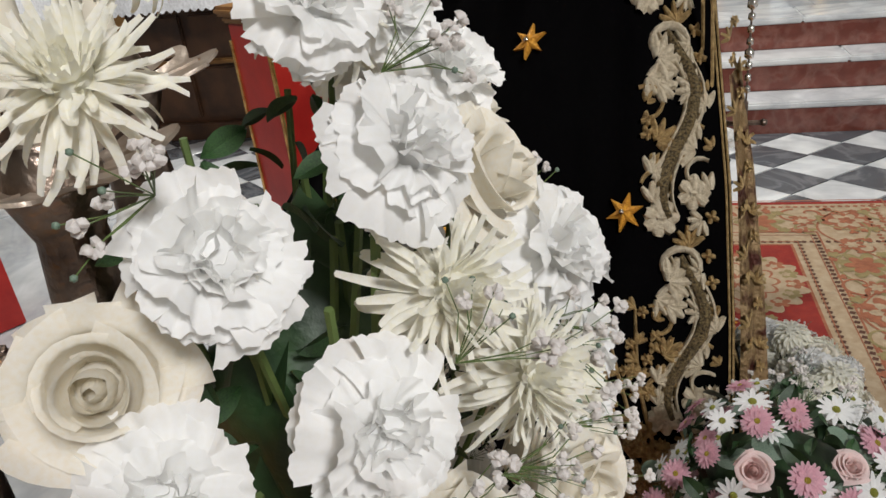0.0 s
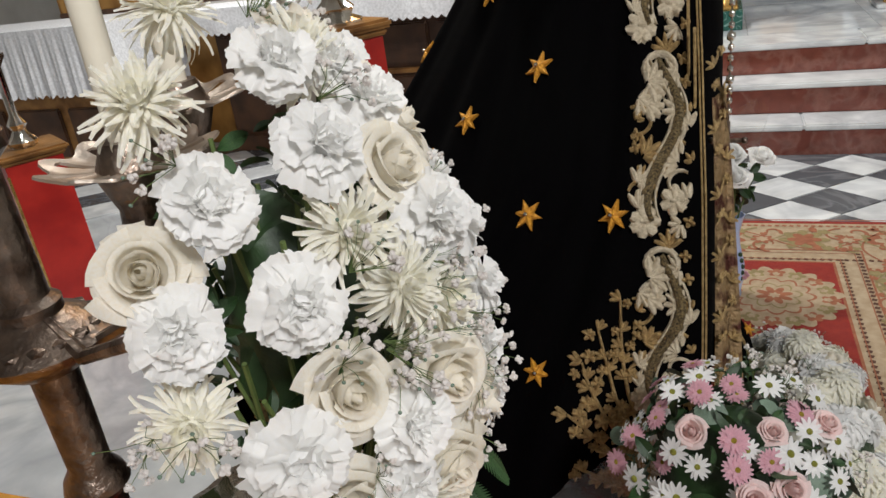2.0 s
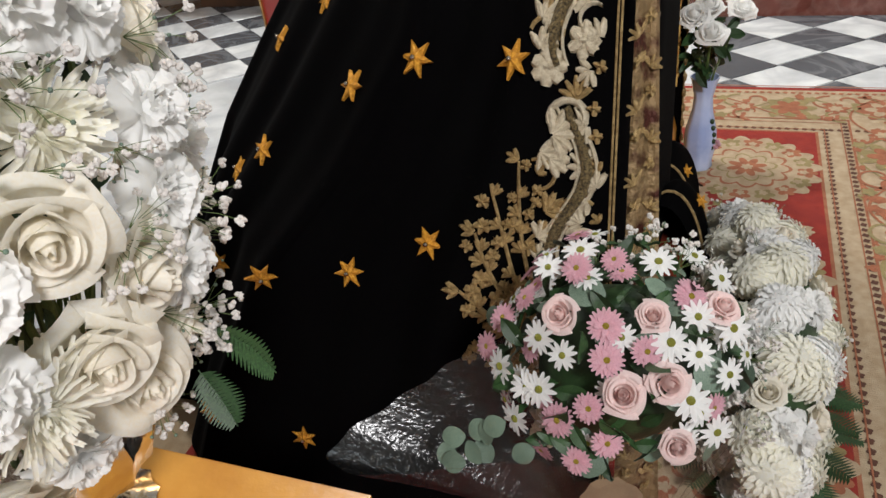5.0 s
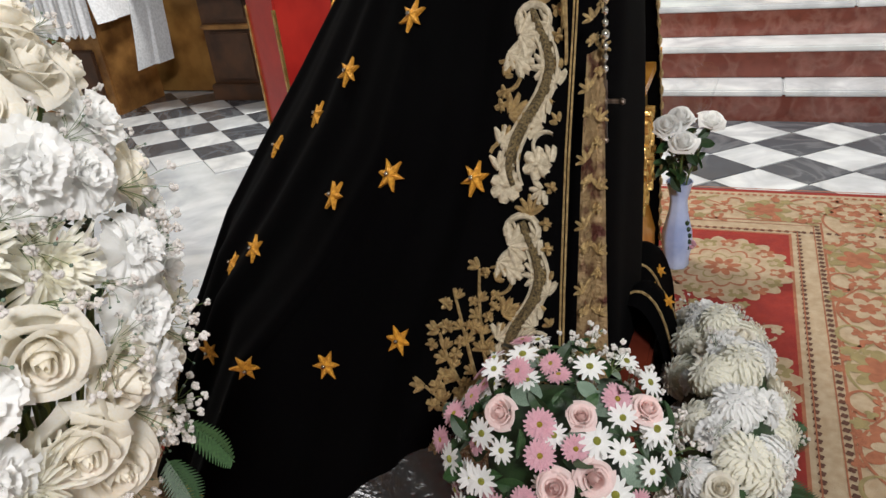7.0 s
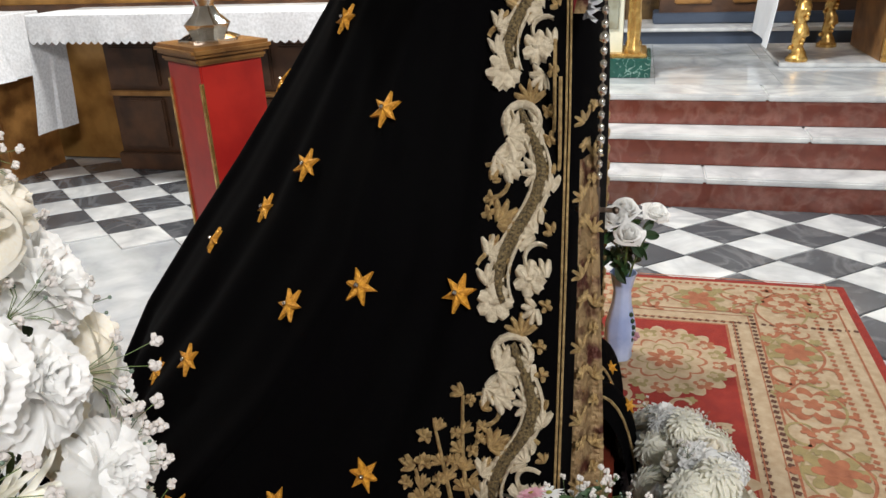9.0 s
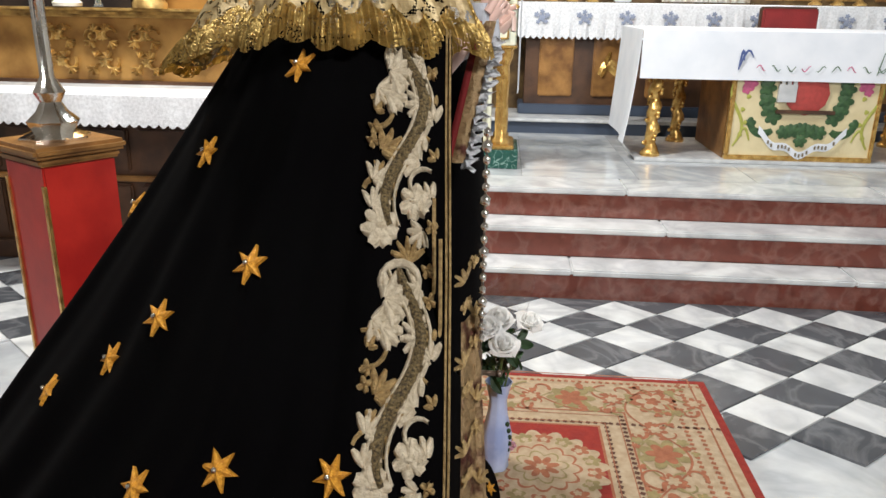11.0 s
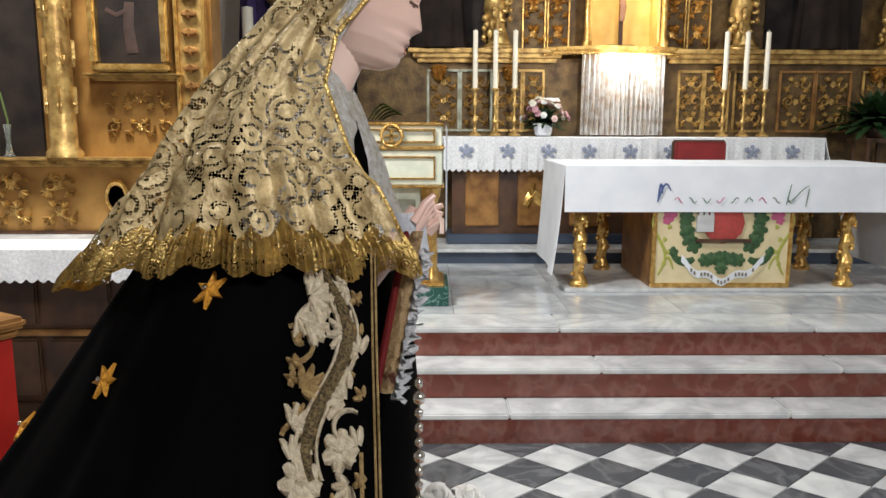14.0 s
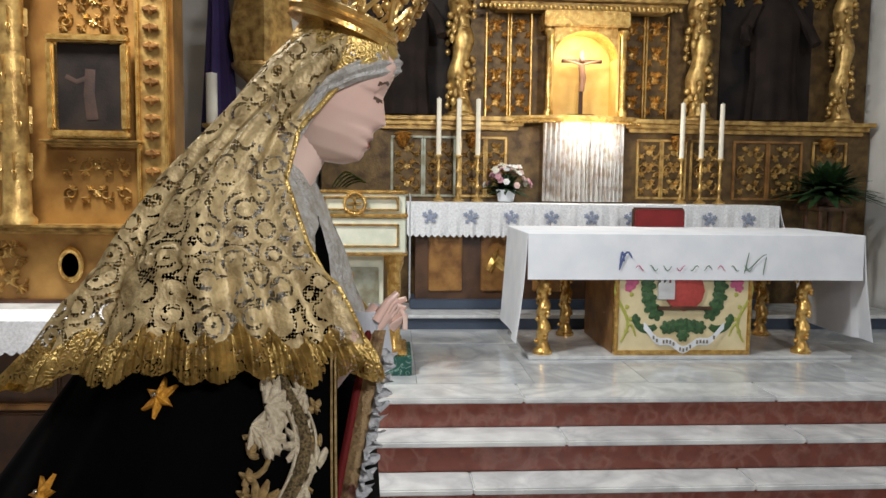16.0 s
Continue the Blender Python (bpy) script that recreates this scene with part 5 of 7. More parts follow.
for k in range(4):
    bp, bg, bs = bmesh.new(), bmesh.new(), bmesh.new()
    border_repeat(bp, bg, bs, 0.33 + 0.305 * k, 0.305)
    tagged(part("leaf_embroidery", bp, M["pale_thread"], mantle), "cream and silver padded leaves", kind="stuff")
    tagged(part("sprig_embroidery", bg, M["thread"], mantle), "gold thread sprigs", kind="stuff")
    part("braided_stem", bs, braid, mantle, "dark braided stem")
# spray that grows from the border along the hem
rng = random.Random(11)
def spray(bm1, bm2, root, tip, bend, n, size):
    pts = [(root[0] + (tip[0] - root[0]) * t + bend * math.sin(math.pi * t), root[1] + (tip[1] - root[1]) * t + 0.5 * bend * math.sin(math.pi * t)) for t in np.linspace(0, 1, 12)]
    raised(bm2, pts, 0.0035, 0.008, 0.6)
    for i in range(n):
        t = (i + 1) / n
        j = min(int(t * 11), 11)
        sd = 1 if i % 2 else -1
        c = (pts[j][0] + sd * size * 0.9 * rng.uniform(0.5, 1), pts[j][1] + rng.uniform(-1, 1) * size * 0.6)
        blossom(bm1 if i % 3 else bm2, c, size * rng.uniform(0.42, 0.72), 5)
        leaf_fan(bm2, pts[j], size * 1.05, math.atan2(tip[1] - root[1], tip[0] - root[0]) + sd * 0.8, 3, 0.8, size * 0.22, 0.009)


for root, tip, bend, k, size in (((0.09, 0.5), (0.15, 0.83), 0.02, 9, 0.021), ((0.09, 0.5), (0.22, 0.72), 0.03, 9, 0.023), ((0.1, 0.48), (0.19, 0.78), 0.01, 8, 0.02), ((0.1, 0.47), (0.25, 0.62), -0.01, 9, 0.025), ((0.1, 0.46), (0.22, 0.5), -0.02, 8, 0.026), ((0.1, 0.46), (0.14, 0.62), 0.0, 8, 0.024)):
    bp, bg = bmesh.new(), bmesh.new()
    spray(bp, bg, root, tip, bend, k, size)
    tagged(part("leaf_spray", bp, M["thread"], mantle), kind="stuff")
    tagged(part("stem_spray", bg, M["thread"], mantle), kind="stuff")
for s in (0.003, 0.0085):
    bm = bmesh.new()
    tube(bm, [on_border(s, z, 0.003) for z in np.linspace(0.08, 1.6, 60)], 0.0019, 6)
    part("gold_cord", bm, M["thread"], mantle)
bm = bmesh.new()
tube(bm, [mantle_at(1.0, z) + Vector((0.0, 0, 0)) for z in np.linspace(0.08, 1.6, 60)], 0.004, 6)
for k in range(26):
    z = 0.1 + 0.06 * k
    p = mantle_at(1.0, z)
    ball(bm, (p.x + 0.004, p.y - 0.012, z), 0.016, 1, scale=(0.5, 1, 1.2))
part("far_border", bm, M["thread"], mantle)

# dress under the mantle
DX = [0.435, 0.438, 0.44, 0.442, 0.442, 0.44, 0.425, 0.37, 0.28, 0.24]
dress = thing("under_dress", "black velvet gown with a worn gold brocade front", "dress")


def dress_at(a, z):
    xf = lerp(z, MZ, DX)
    yn = lerp(z, MZ, NEAR_Y) + 0.05
    w = (CY - yn) * 0.82
    back = lerp(z, MZ, BACK_X) * 0.3
    c, s = math.cos(a), math.sin(a)
    cx = (xf + back) / 2
    q = 1 + 0.015 * math.sin(14 * a) * max(1.4 - z, 0)
    return Vector((cx + (xf - cx) * math.copysign(abs(c) ** 0.55, c) * q, CY + w * math.copysign(abs(s) ** 0.7, s) * q, z))


bm = bmesh.new()
grid(bm, [[dress_at(2 * math.pi * i / 96, z) for i in range(96)] for z in np.linspace(0.05, 1.74, 40)], True, cap=True)
bmesh.ops.recalc_face_normals(bm, faces=bm.faces)
part("gown", bm, M["velvet"], dress)
brocade = mat("worn_brocade", (0.44, 0.30, 0.15), 0.5, 0.35, col2=(0.12, 0.035, 0.022), scale=26, bump=1.0, fine=80, low=0.36, high=0.5)
bm = bmesh.new()
rows = []
for z in np.linspace(0.1, 1.14, 60):
    wd = 0.02 + 0.055 * max(1.2 - z, 0.1)
    row = []
    for k in range(9):
        t = k / 8
        p = Vector((lerp(z, MZ, EDGE_X) + 0.012 + wd * t, lerp(z, MZ, NEAR_Y) + 0.03 + 0.007 * math.sin(9 * t + 3 * z) + 0.05 * t, z))
        row.append(p)
    rows.append(row)
grid(bm, rows)
bmesh.ops.solidify(bm, geom=bm.faces[:], thickness=0.006)
part("brocade_panel", bm, brocade, dress, "frayed gold and crimson brocade strip")


def on_panel(s, z, h=0.0):
    wd = 0.02 + 0.055 * max(1.2 - z, 0.1)
    t = min(max(s, 0.0), 1.0)
    return Vector((lerp(z, MZ, EDGE_X) + 0.012 + s * wd, lerp(z, MZ, NEAR_Y) + 0.024 + 0.007 * math.sin(9 * t + 3 * z) + 0.05 * t - h, z))


def scaled(k):
    return lambda s, z, h=0.0: on_panel(s / k, z, h)


bm = bmesh.new()
for k in range(22):
    z = 0.14 + 0.05 * k
    wd = 0.02 + 0.055 * max(1.2 - z, 0.1)
    leaf_fan(bm, (wd * (0.3 if k % 2 else 0.65), z), 0.02, 1.57 + (0.7 if k % 2 else -0.7), 4, 1.8, 0.003, 0.005, 0, scaled(wd))
    blossom(bm, (wd * (0.7 if k % 2 else 0.3), z + 0.02), 0.008, 5, 0, scaled(wd))
tagged(part("panel_embroidery", bm, M["thread"], dress), "raised gold leaf embroidery", kind="stuff")
bm = bmesh.new()
for x, z0, z1 in ((0.375, 1.2, 0.92), (0.388, 1.15, 0.88)):
    y = lerp(z0, MZ, NEAR_Y) + 0.012
    tube(bm, [(x, y - 0.001, z0 + 0.12), (x + 0.003, y - 0.02, z0), (x, y - 0.07, z1 + 0.06)], 0.003, 6)
    for k in range(4):
        ball(bm, (x, y - 0.03 - 0.012 * k, z0 - 0.05 - 0.04 * k), 0.007 - 0.0006 * k, 1)
    lathe(bm, [(0.004, 0), (0.009, -0.02), (0.009, -0.06), (0.011, -0.1)], 10, (x, y - 0.09, z1 + 0.05))
part("tassel", bm, M["thread"], dress, "gold tasselled cord")
bm = bmesh.new()
rows = []
for k in range(140):
    t = k / 139
    z = 1.53 - 0.20 * t
    y = lerp(z, MZ, NEAR_Y) + 0.085
    fl = 0.010 * math.sin(k * 0.55) + 0.005 * math.sin(k * 1.7)
    rows.append([(0.446 - 0.042 * t + 0.013 * w + 0.7 * fl * w, y - 0.012 * w + 0.9 * fl * w, z + 0.005 * math.sin(3 * w + k)) for w in np.linspace(0, 1.3, 6)])
grid(bm, rows)
bmesh.ops.solidify(bm, geom=bm.faces[:], thickness=0.0015)
part("lace_frill", bm, M["lace_white"], dress, "white lace frill at the cuff")
for name, a, b, material in (("sleeve_edge", -0.034, -0.022, M["red_velvet"]), ("brocade_cuff", -0.022, 0.0, brocade)):
    bm = bmesh.new()
    grid(bm, [[(0.452 - 0.042 * t + a + (b - a) * q, lerp(1.56 - 0.22 * t, MZ, NEAR_Y) + 0.078 - 0.006 * math.sin(3.14 * q), 1.56 - 0.22 * t) for q in np.linspace(0, 1, 6)] for t in np.linspace(0, 1, 16)])
    bmesh.ops.solidify(bm, geom=bm.faces[:], thickness=0.004)
    part(name, bm, material, dress, "crimson velvet sleeve edge" if "sleeve" in name else "gold brocade cuff band")

rosary = thing("rosary", "silver rosary with filigree beads and a crucifix", "rosary")
bm = bmesh.new()
RXZ = [(0.449, 1.79, 1.42 - 0.0192 * k) for k in range(17)]
ball(bm, (0, 0, 0), 0.0062, 1, scale=(1, 1, 1.3))
rosary_bead = part("bead", bm, M["chrome"], rosary, at=RXZ[0])
for k, p in enumerate(RXZ[1:]):
    again(rosary_bead, Matrix.Translation(p) @ Matrix.Diagonal((1.0, 1.0, 1.0, 1) if k % 4 else (1.4, 1.4, 1.3, 1)))
part("chain", tube(bmesh.new(), [RXZ[0], RXZ[-1], (0.449, 1.79, 1.09)], 0.0016, 5), M["silver"], rosary)
bm = bmesh.new()
box(bm, 0.4455, 0.4525, 1.786, 1.794, 0.985, 1.095, 0.002)
box(bm, 0.42, 0.478, 1.787, 1.793, 1.052, 1.06, 0.002)
for c in ((0.449, 1.79, 0.985), (0.42, 1.79, 1.056), (0.478, 1.79, 1.056), (0.449, 1.79, 1.056)):
    ball(bm, c, 0.007, 1)
part("crucifix", bm, M["silver"], rosary)

# the statue itself: head, neck and hands, one mesh
bm = bmesh.new()
HEAD = Vector((0.359, 2.27, 1.955))
BOW = pose(0, 0, 0, 0, 17, 0)
rows = []
prof = [(-0.123, 0.006, 0.012), (-0.117, 0.036, 0.03), (-0.1, 0.064, 0.046), (-0.07, 0.078, 0.062), (-0.03, 0.085, 0.074), (0.01, 0.083, 0.08), (0.05, 0.09, 0.082), (0.09, 0.078, 0.07), (0.115, 0.045, 0.04), (0.124, 0.01, 0.01)]
face = [(-0.123, 0.02), (-0.117, 0.054), (-0.103, 0.077), (-0.093, 0.081), (-0.086, 0.081), (-0.076, 0.088), (-0.068, 0.083), (-0.059, 0.089), (-0.05, 0.086), (-0.044, 0.089), (-0.031, 0.103), (-0.022, 0.100), (0.012, 0.085), (0.03, 0.087), (0.04, 0.089), (0.065, 0.094), (0.09, 0.08), (0.115, 0.045), (0.124, 0.012)]
for z in np.linspace(-0.123, 0.124, 90):
    rx, ry = lerp(z, [p[0] for p in prof], [p[1] for p in prof]), lerp(z, [p[0] for p in prof], [p[2] for p in prof])
    fx = lerp(z, [p[0] for p in face], [p[1] for p in face])
    row = []
    for i in range(96):
        a = 2 * math.pi * i / 96
        c, s = math.cos(a), math.sin(a)
        x = rx * c * 1.02
        if c > 0:
            nose = max(0.0, 1 - ((z + 0.018) / 0.034) ** 2)
            k = max(c, 0) ** (4 + 14 * nose)
            x = x * (1 - k) + fx * k
            x -= 0.011 * math.exp(-((abs(s) - 0.40) / 0.15) ** 2) * math.exp(-((z - 0.012) / 0.014) ** 2)
            x += 0.006 * math.exp(-((abs(s) - 0.42) / 0.10) ** 2) * math.exp(-((z - 0.008) / 0.007) ** 2)
            x += 0.004 * math.exp(-((abs(s) - 0.55) / 0.2) ** 2) * math.exp(-((z + 0.025) / 0.02) ** 2)
        row.append(HEAD + BOW @ Vector((x, ry * s, z)))
    rows.append(row)
grid(bm, rows, True, cap=True)
tube(bm, [HEAD + Vector((-0.11, 0, -0.24)), HEAD + Vector((-0.085, 0, -0.15)), HEAD + Vector((-0.035, 0, -0.05))], 0.05, 24)


def hand_shape(bm, wrist, tip, side):
    w, t = Vector(wrist), Vector(tip)
    tube(bm, [w - (t - w) * 0.9, w, w + (t - w) * 0.25, w + (t - w) * 0.55], 0.02, 14, taper=1.1)
    for k in range(4):
        o = Vector((0.004 * k, side * (0.018 * k - 0.027), -0.005 * k))
        tube(bm, [w + (t - w) * 0.4 + o, w + (t - w) * 0.75 + o * 1.15 + Vector((0, 0, 0.006)), t + o * 1.2 - Vector((0.006 * k, 0, 0.009 * k))], 0.0085, 10, taper=0.6)


hand_shape(bm, (0.412, 2.16, 1.545), (0.470, 2.19, 1.618), 1)
hand_shape(bm, (0.425, 2.30, 1.535), (0.487, 2.28, 1.585), -1)
bmesh.ops.recalc_face_normals(bm, faces=bm.faces)
lip_mat = mat("painted_lips", (0.42, 0.10, 0.09), 0.3, bump=0)
brow_mat = mat("painted_brow", (0.10, 0.05, 0.03), 0.5, bump=0)
for f in bm.faces:
    c = BOW.inverted() @ (f.calc_center_median() - HEAD)
    ay = abs(c.y)
    if c.x > 0.05 and -0.079 < c.z < -0.056 - 0.3 * ay and ay < 0.02:
        f.material_index = 1
    elif c.x > 0.02 and 0.010 < ay < 0.052 and abs(c.z - (0.036 - 12 * (ay - 0.026) ** 2)) < 0.0030:
        f.material_index = 2
    elif c.x > 0.02 and 0.017 < ay < 0.043 and abs(c.z - (0.004 + 6 * (ay - 0.03) ** 2)) < 0.0036:
        f.material_index = 2
statue = tagged(part("statue", bm, [M["skin"], lip_mat, brow_mat], None), "painted wooden statue of a sorrowful woman in profile", "statue")

kerchief = thing("handkerchief", "white cloth held over the statue's wrist", "handkerchief")
bm = bmesh.new()
grid(bm, [[(0.422 + 0.014 * math.sin(4 * a + 1) * t + 0.03 * math.cos(a), 2.185 + 0.045 * math.sin(a), 1.59 - 0.10 * t + 0.012 * math.sin(3 * a) * t) for a in np.linspace(-2.4, 1.6, 24)] for t in np.linspace(0, 1, 10)])
bmesh.ops.solidify(bm, geom=bm.faces[:], thickness=0.003)
part("folded_cloth", bm, M["cloth"], kerchief)

# lace mantilla over the head
VZ = [1.40, 1.5, 1.6, 1.7, 1.8, 1.88, 1.95, 2.0, 2.04, 2.06]
V_BACK = [-0.17, -0.10, -0.04, 0.01, 0.085, 0.16, 0.215, 0.26, 0.30, 0.33]
V_FRONT = [0.45, 0.44, 0.385, 0.325, 0.285, 0.305, 0.372, 0.405, 0.415, 0.39]
V_HALF = [0.30, 0.275, 0.25, 0.22, 0.165, 0.13, 0.118, 0.105, 0.07, 0.03]


def veil_at(v, z):
    """v from the near front edge (0) round the back to the far front edge (1)."""
    xb, xf, hw = (lerp(z, VZ, k) for k in (V_BACK, V_FRONT, V_HALF))
    a = 2.5 * (2 * v - 1) + math.pi
    cx = (xb + xf) / 2
    rx = (xf - xb) / 2
    f = max(1.75 - z, 0) / 0.35
    rip = 0.02 * f * math.sin(a * 11 + 1.2 * math.sin(a * 3)) + 0.008 * f * math.sin(a * 23 + z * 6) + 0.009 * math.sin(a * 7 + z * 9) + 0.006 * min(1, max(2.0 - z, 0) / 0.15) * math.sin(a * 15 + 2 * z)
    drop = min(max((hem(v) + 0.14 - z) / 0.015, 0.0), 1.0)
    rip += drop * (0.008 + 0.009 * math.sin(a * 22 + 1.5 * math.sin(5 * a)))
    c, s = math.cos(a), math.sin(a)
    return Vector((cx + (rx * (1.22 if c > 0 else 1.0) + rip) * c, 2.27 + (hw + rip) * math.copysign(abs(s) ** 0.7, -s), z))


def hem(v):
    a = 2 * v - 1
    return 1.462 + 0.053 * abs(a) + 0.05 * math.sin(math.pi * abs(a)) + 0.007 * math.sin(64 * v)


def lace_mat(name, dark, light, cell, arcs, metal, rough):
    """Gold-threaded lace: nested curls of small holes pierced through the cloth."""
    m = bpy.data.materials.new(name)
    m.use_nodes = True
    nt = m.node_tree
    b = nt.nodes["Principled BSDF"]
    b.inputs["Roughness"].default_value, b.inputs["Metallic"].default_value = rough, metal
    tc = nt.nodes.new("ShaderNodeTexCoord")

    def voronoi(scale, rand):
        v = nt.nodes.new("ShaderNodeTexVoronoi")
        v.inputs["Scale"].default_value, v.inputs["Randomness"].default_value = scale, rand
        nt.links.new(tc.outputs["Object"], v.inputs["Vector"])
        return v

    def math_node(op, a, k):
        n = nt.nodes.new("ShaderNodeMath")
        n.operation = op
        nt.links.new(a, n.inputs[0])
        if isinstance(k, (int, float)):
            n.inputs[1].default_value = k
        elif k is not None:
            nt.links.new(k, n.inputs[1])
        return n.outputs[0]

    def noise_node(scale, detail=0.0):
        n = nt.nodes.new("ShaderNodeTexNoise")
        n.inputs["Scale"].default_value, n.inputs["Detail"].default_value = scale, detail
        nt.links.new(tc.outputs["Object"], n.inputs["Vector"])
        return n.outputs["Fac"]

    curl = voronoi(cell, 0.75).outputs["Distance"]
    rings = math_node("SINE", math_node("MULTIPLY", curl, 20.0), None)
    ring = math_node("GREATER_THAN", rings, 0.35)
    side = math_node("GREATER_THAN", noise_node(cell * 0.85), arcs)
    dot = voronoi(205.0, 0.35).outputs["Distance"]
    hole = math_node("MULTIPLY", math_node("MULTIPLY", ring, side), math_node("LESS_THAN", dot, 0.56))
    inv = nt.nodes.new("ShaderNodeMath")
    inv.operation, inv.inputs[0].default_value = "SUBTRACT", 1.0
    nt.links.new(hole, inv.inputs[1])
    nt.links.new(inv.outputs[0], b.inputs["Alpha"])
    bu = nt.nodes.new("ShaderNodeBump")
    bu.inputs["Strength"].default_value, bu.inputs["Distance"].default_value = 0.6, 0.004
    nt.links.new(math_node("ADD", math_node("MULTIPLY", rings, 0.12), noise_node(150.0, 3.0)), bu.inputs["Height"])
    nt.links.new(bu.outputs["Normal"], b.inputs["Normal"])
    cr = nt.nodes.new("ShaderNodeValToRGB")
    cr.color_ramp.elements[0].position, cr.color_ramp.elements[1].position = 0.3, 0.68
    cr.color_ramp.elements[0].color, cr.color_ramp.elements[1].color = (*dark, 1), (*light, 1)
    nt.links.new(noise_node(34.0, 5.0), cr.inputs["Fac"])
    nt.links.new(cr.outputs["Color"], b.inputs["Base Color"])
    return m


lace = lace_mat("gold_lace", (0.22, 0.15, 0.06), (0.64, 0.50, 0.26), 24.0, 0.38, 0.2, 0.5)
veil = thing("lace_mantilla", "gold-threaded ivory lace mantilla with a scalloped metallic hem", "veil")
bm = bmesh.new()
vs = [i / 220 for i in range(221)]
rows = []
for t in np.linspace(0, 1, 44):
    rows.append([veil_at(v, hem(v) + (2.06 - hem(v)) * t) for v in vs])
grid(bm, rows)
bmesh.ops.recalc_face_normals(bm, faces=bm.faces)
part("lace", bm, lace, veil)
bm = bmesh.new()
grid(bm, [[veil_at(v, hem(v) + 0.135 + 0.022 * t) + (veil_at(v, 1.7) - Vector((0.15, 2.27, 1.7))).normalized() * (0.006 * math.sin(math.pi * t) + 0.002 * math.sin(300 * v)) for v in vs] for t in np.linspace(0, 1, 5)])
part("gathered_seam", bm, lace, veil)
fringe = lace_mat("metal_lace_hem", (0.30, 0.18, 0.04), (0.78, 0.56, 0.19), 60.0, 0.50, 0.6, 0.38)
bm = bmesh.new()
rows = []
for t in np.linspace(0, 1, 6):
    row = []
    for i in range(600):
        v = i / 599
        sc = abs(math.sin(v * math.pi * 30))
        zb = hem(v) - 0.012 - 0.012 * sc
        z = zb + (0.066 - 0.01 * sc) * t
        o = veil_at(v, hem(v)) - Vector((0.13, 2.27, hem(v)))
        row.append(veil_at(v, z) + o.normalized() * (0.004 + 0.007 * math.sin(math.pi * t) + 0.003 * math.sin(v * 900)))
    rows.append(row)
grid(bm, rows)
bmesh.ops.solidify(bm, geom=bm.faces[:], thickness=0.003)
part("hem_fringe", bm, fringe, veil, "bright gold scalloped hem")
bm = bmesh.new()
for e in (0.0, 1.0):
    tube(bm, [veil_at(e, z) for z in np.linspace(1.52, 2.03, 60)], 0.0045, 8)
part("face_edge", bm, fringe, veil)

chest = thing("breast_cloth", "white and gold gathered cloth over the statue's chest", "bodice")
bm = bmesh.new()
rows = []
for z in np.linspace(1.5, 1.845, 24):
    xf, w = lerp(z, [1.5, 1.6, 1.7, 1.78, 1.845], [0.43, 0.40, 0.365, 0.33, 0.295]), lerp(z, [1.5, 1.7, 1.8, 1.845], [0.2, 0.17, 0.11, 0.07])
    rows.append([(0.2 + (xf - 0.2) * math.cos(a) + 0.004 * math.sin(a * 17 + z * 60), 2.27 + w * math.sin(a) * 1.1, z + 0.004 * math.sin(a * 9)) for a in np.linspace(-1.7, 1.7, 60)])
grid(bm, rows)
bmesh.ops.solidify(bm, geom=bm.faces[:], thickness=0.004)
part("gathered_sheet", bm, mat("chest_cloth", (0.88, 0.87, 0.84), 0.4, 0.05, col2=(0.62, 0.57, 0.48), scale=60, bump=0.9, fine=150), chest)
wimple = thing("wimple", "silver-white pleated cloth framing the statue's face", "headdress")
QF = [0, 0.2, 0.42, 0.6, 0.8, 1.0]
LOW = ([0.472, 0.445, 0.399, 0.357, 0.312, 0.278], [0.0, 0.055, 0.082, 0.086, 0.083, 0.078], [1.985, 1.972, 1.957, 1.937, 1.867, 1.805])
TOP = ([0.466, 0.435, 0.385, 0.340, 0.288, 0.250], [0.0, 0.062, 0.090, 0.094, 0.090, 0.084], [2.022, 2.010, 1.984, 1.956, 1.882, 1.812])
bm = bmesh.new()
rows = []
for w in np.linspace(0, 1, 13):
    row = []
    for t in np.linspace(-1, 1, 97):
        q = abs(t)
        a = [lerp(q, QF, k) for k in LOW]
        b = [lerp(q, QF, k) for k in TOP]
        p = [a[i] + (b[i] - a[i]) * w for i in range(3)]
        out = 0.007 * math.sin(math.pi * w) + 0.0025 * math.sin(w * 16 + 5 * t)
        row.append((p[0] + out * (1 - q), 2.27 + math.copysign(p[1] + out * min(3 * q, 1), t), p[2]))
    rows.append(row)
grid(bm, rows)
bmesh.ops.solidify(bm, geom=bm.faces[:], thickness=0.004)
part("pleated_band", bm, mat("silver_cloth", (0.9, 0.89, 0.87), 0.35, 0.1, col2=(0.66, 0.64, 0.6), scale=60, bump=0.6, fine=160), wimple)
bm = bmesh.new()
rows = []
for z in np.linspace(-0.123, 0.124, 50):
    rx, ry = lerp(z, [p[0] for p in prof], [p[1] for p in prof]), lerp(z, [p[0] for p in prof], [p[2] for p in prof])
    rows.append([HEAD + BOW @ Vector((rx * 1.09 * math.cos(a), (ry + 0.005) * math.sin(a), z * 1.04 + 0.004)) for a in (2 * math.pi * i / 64 for i in range(64))])
grid(bm, rows, True, cap=True)
inv_bow = BOW.inverted()
bmesh.ops.delete(bm, geom=[f for f in bm.faces if (lambda c: c.z < 0.085 - 1.14 * (0.09 - c.x))(inv_bow @ (f.calc_center_median() - HEAD))], context="FACES")
part("coif", bm, fringe, wimple, "gold lace coif over the crown of the head")
crown = thing("crown", "gilded filigree crown tilted on the head", "crown", pose(0.374, 2.27, 2.058, 0, 20, 0))
bm = bmesh.new()
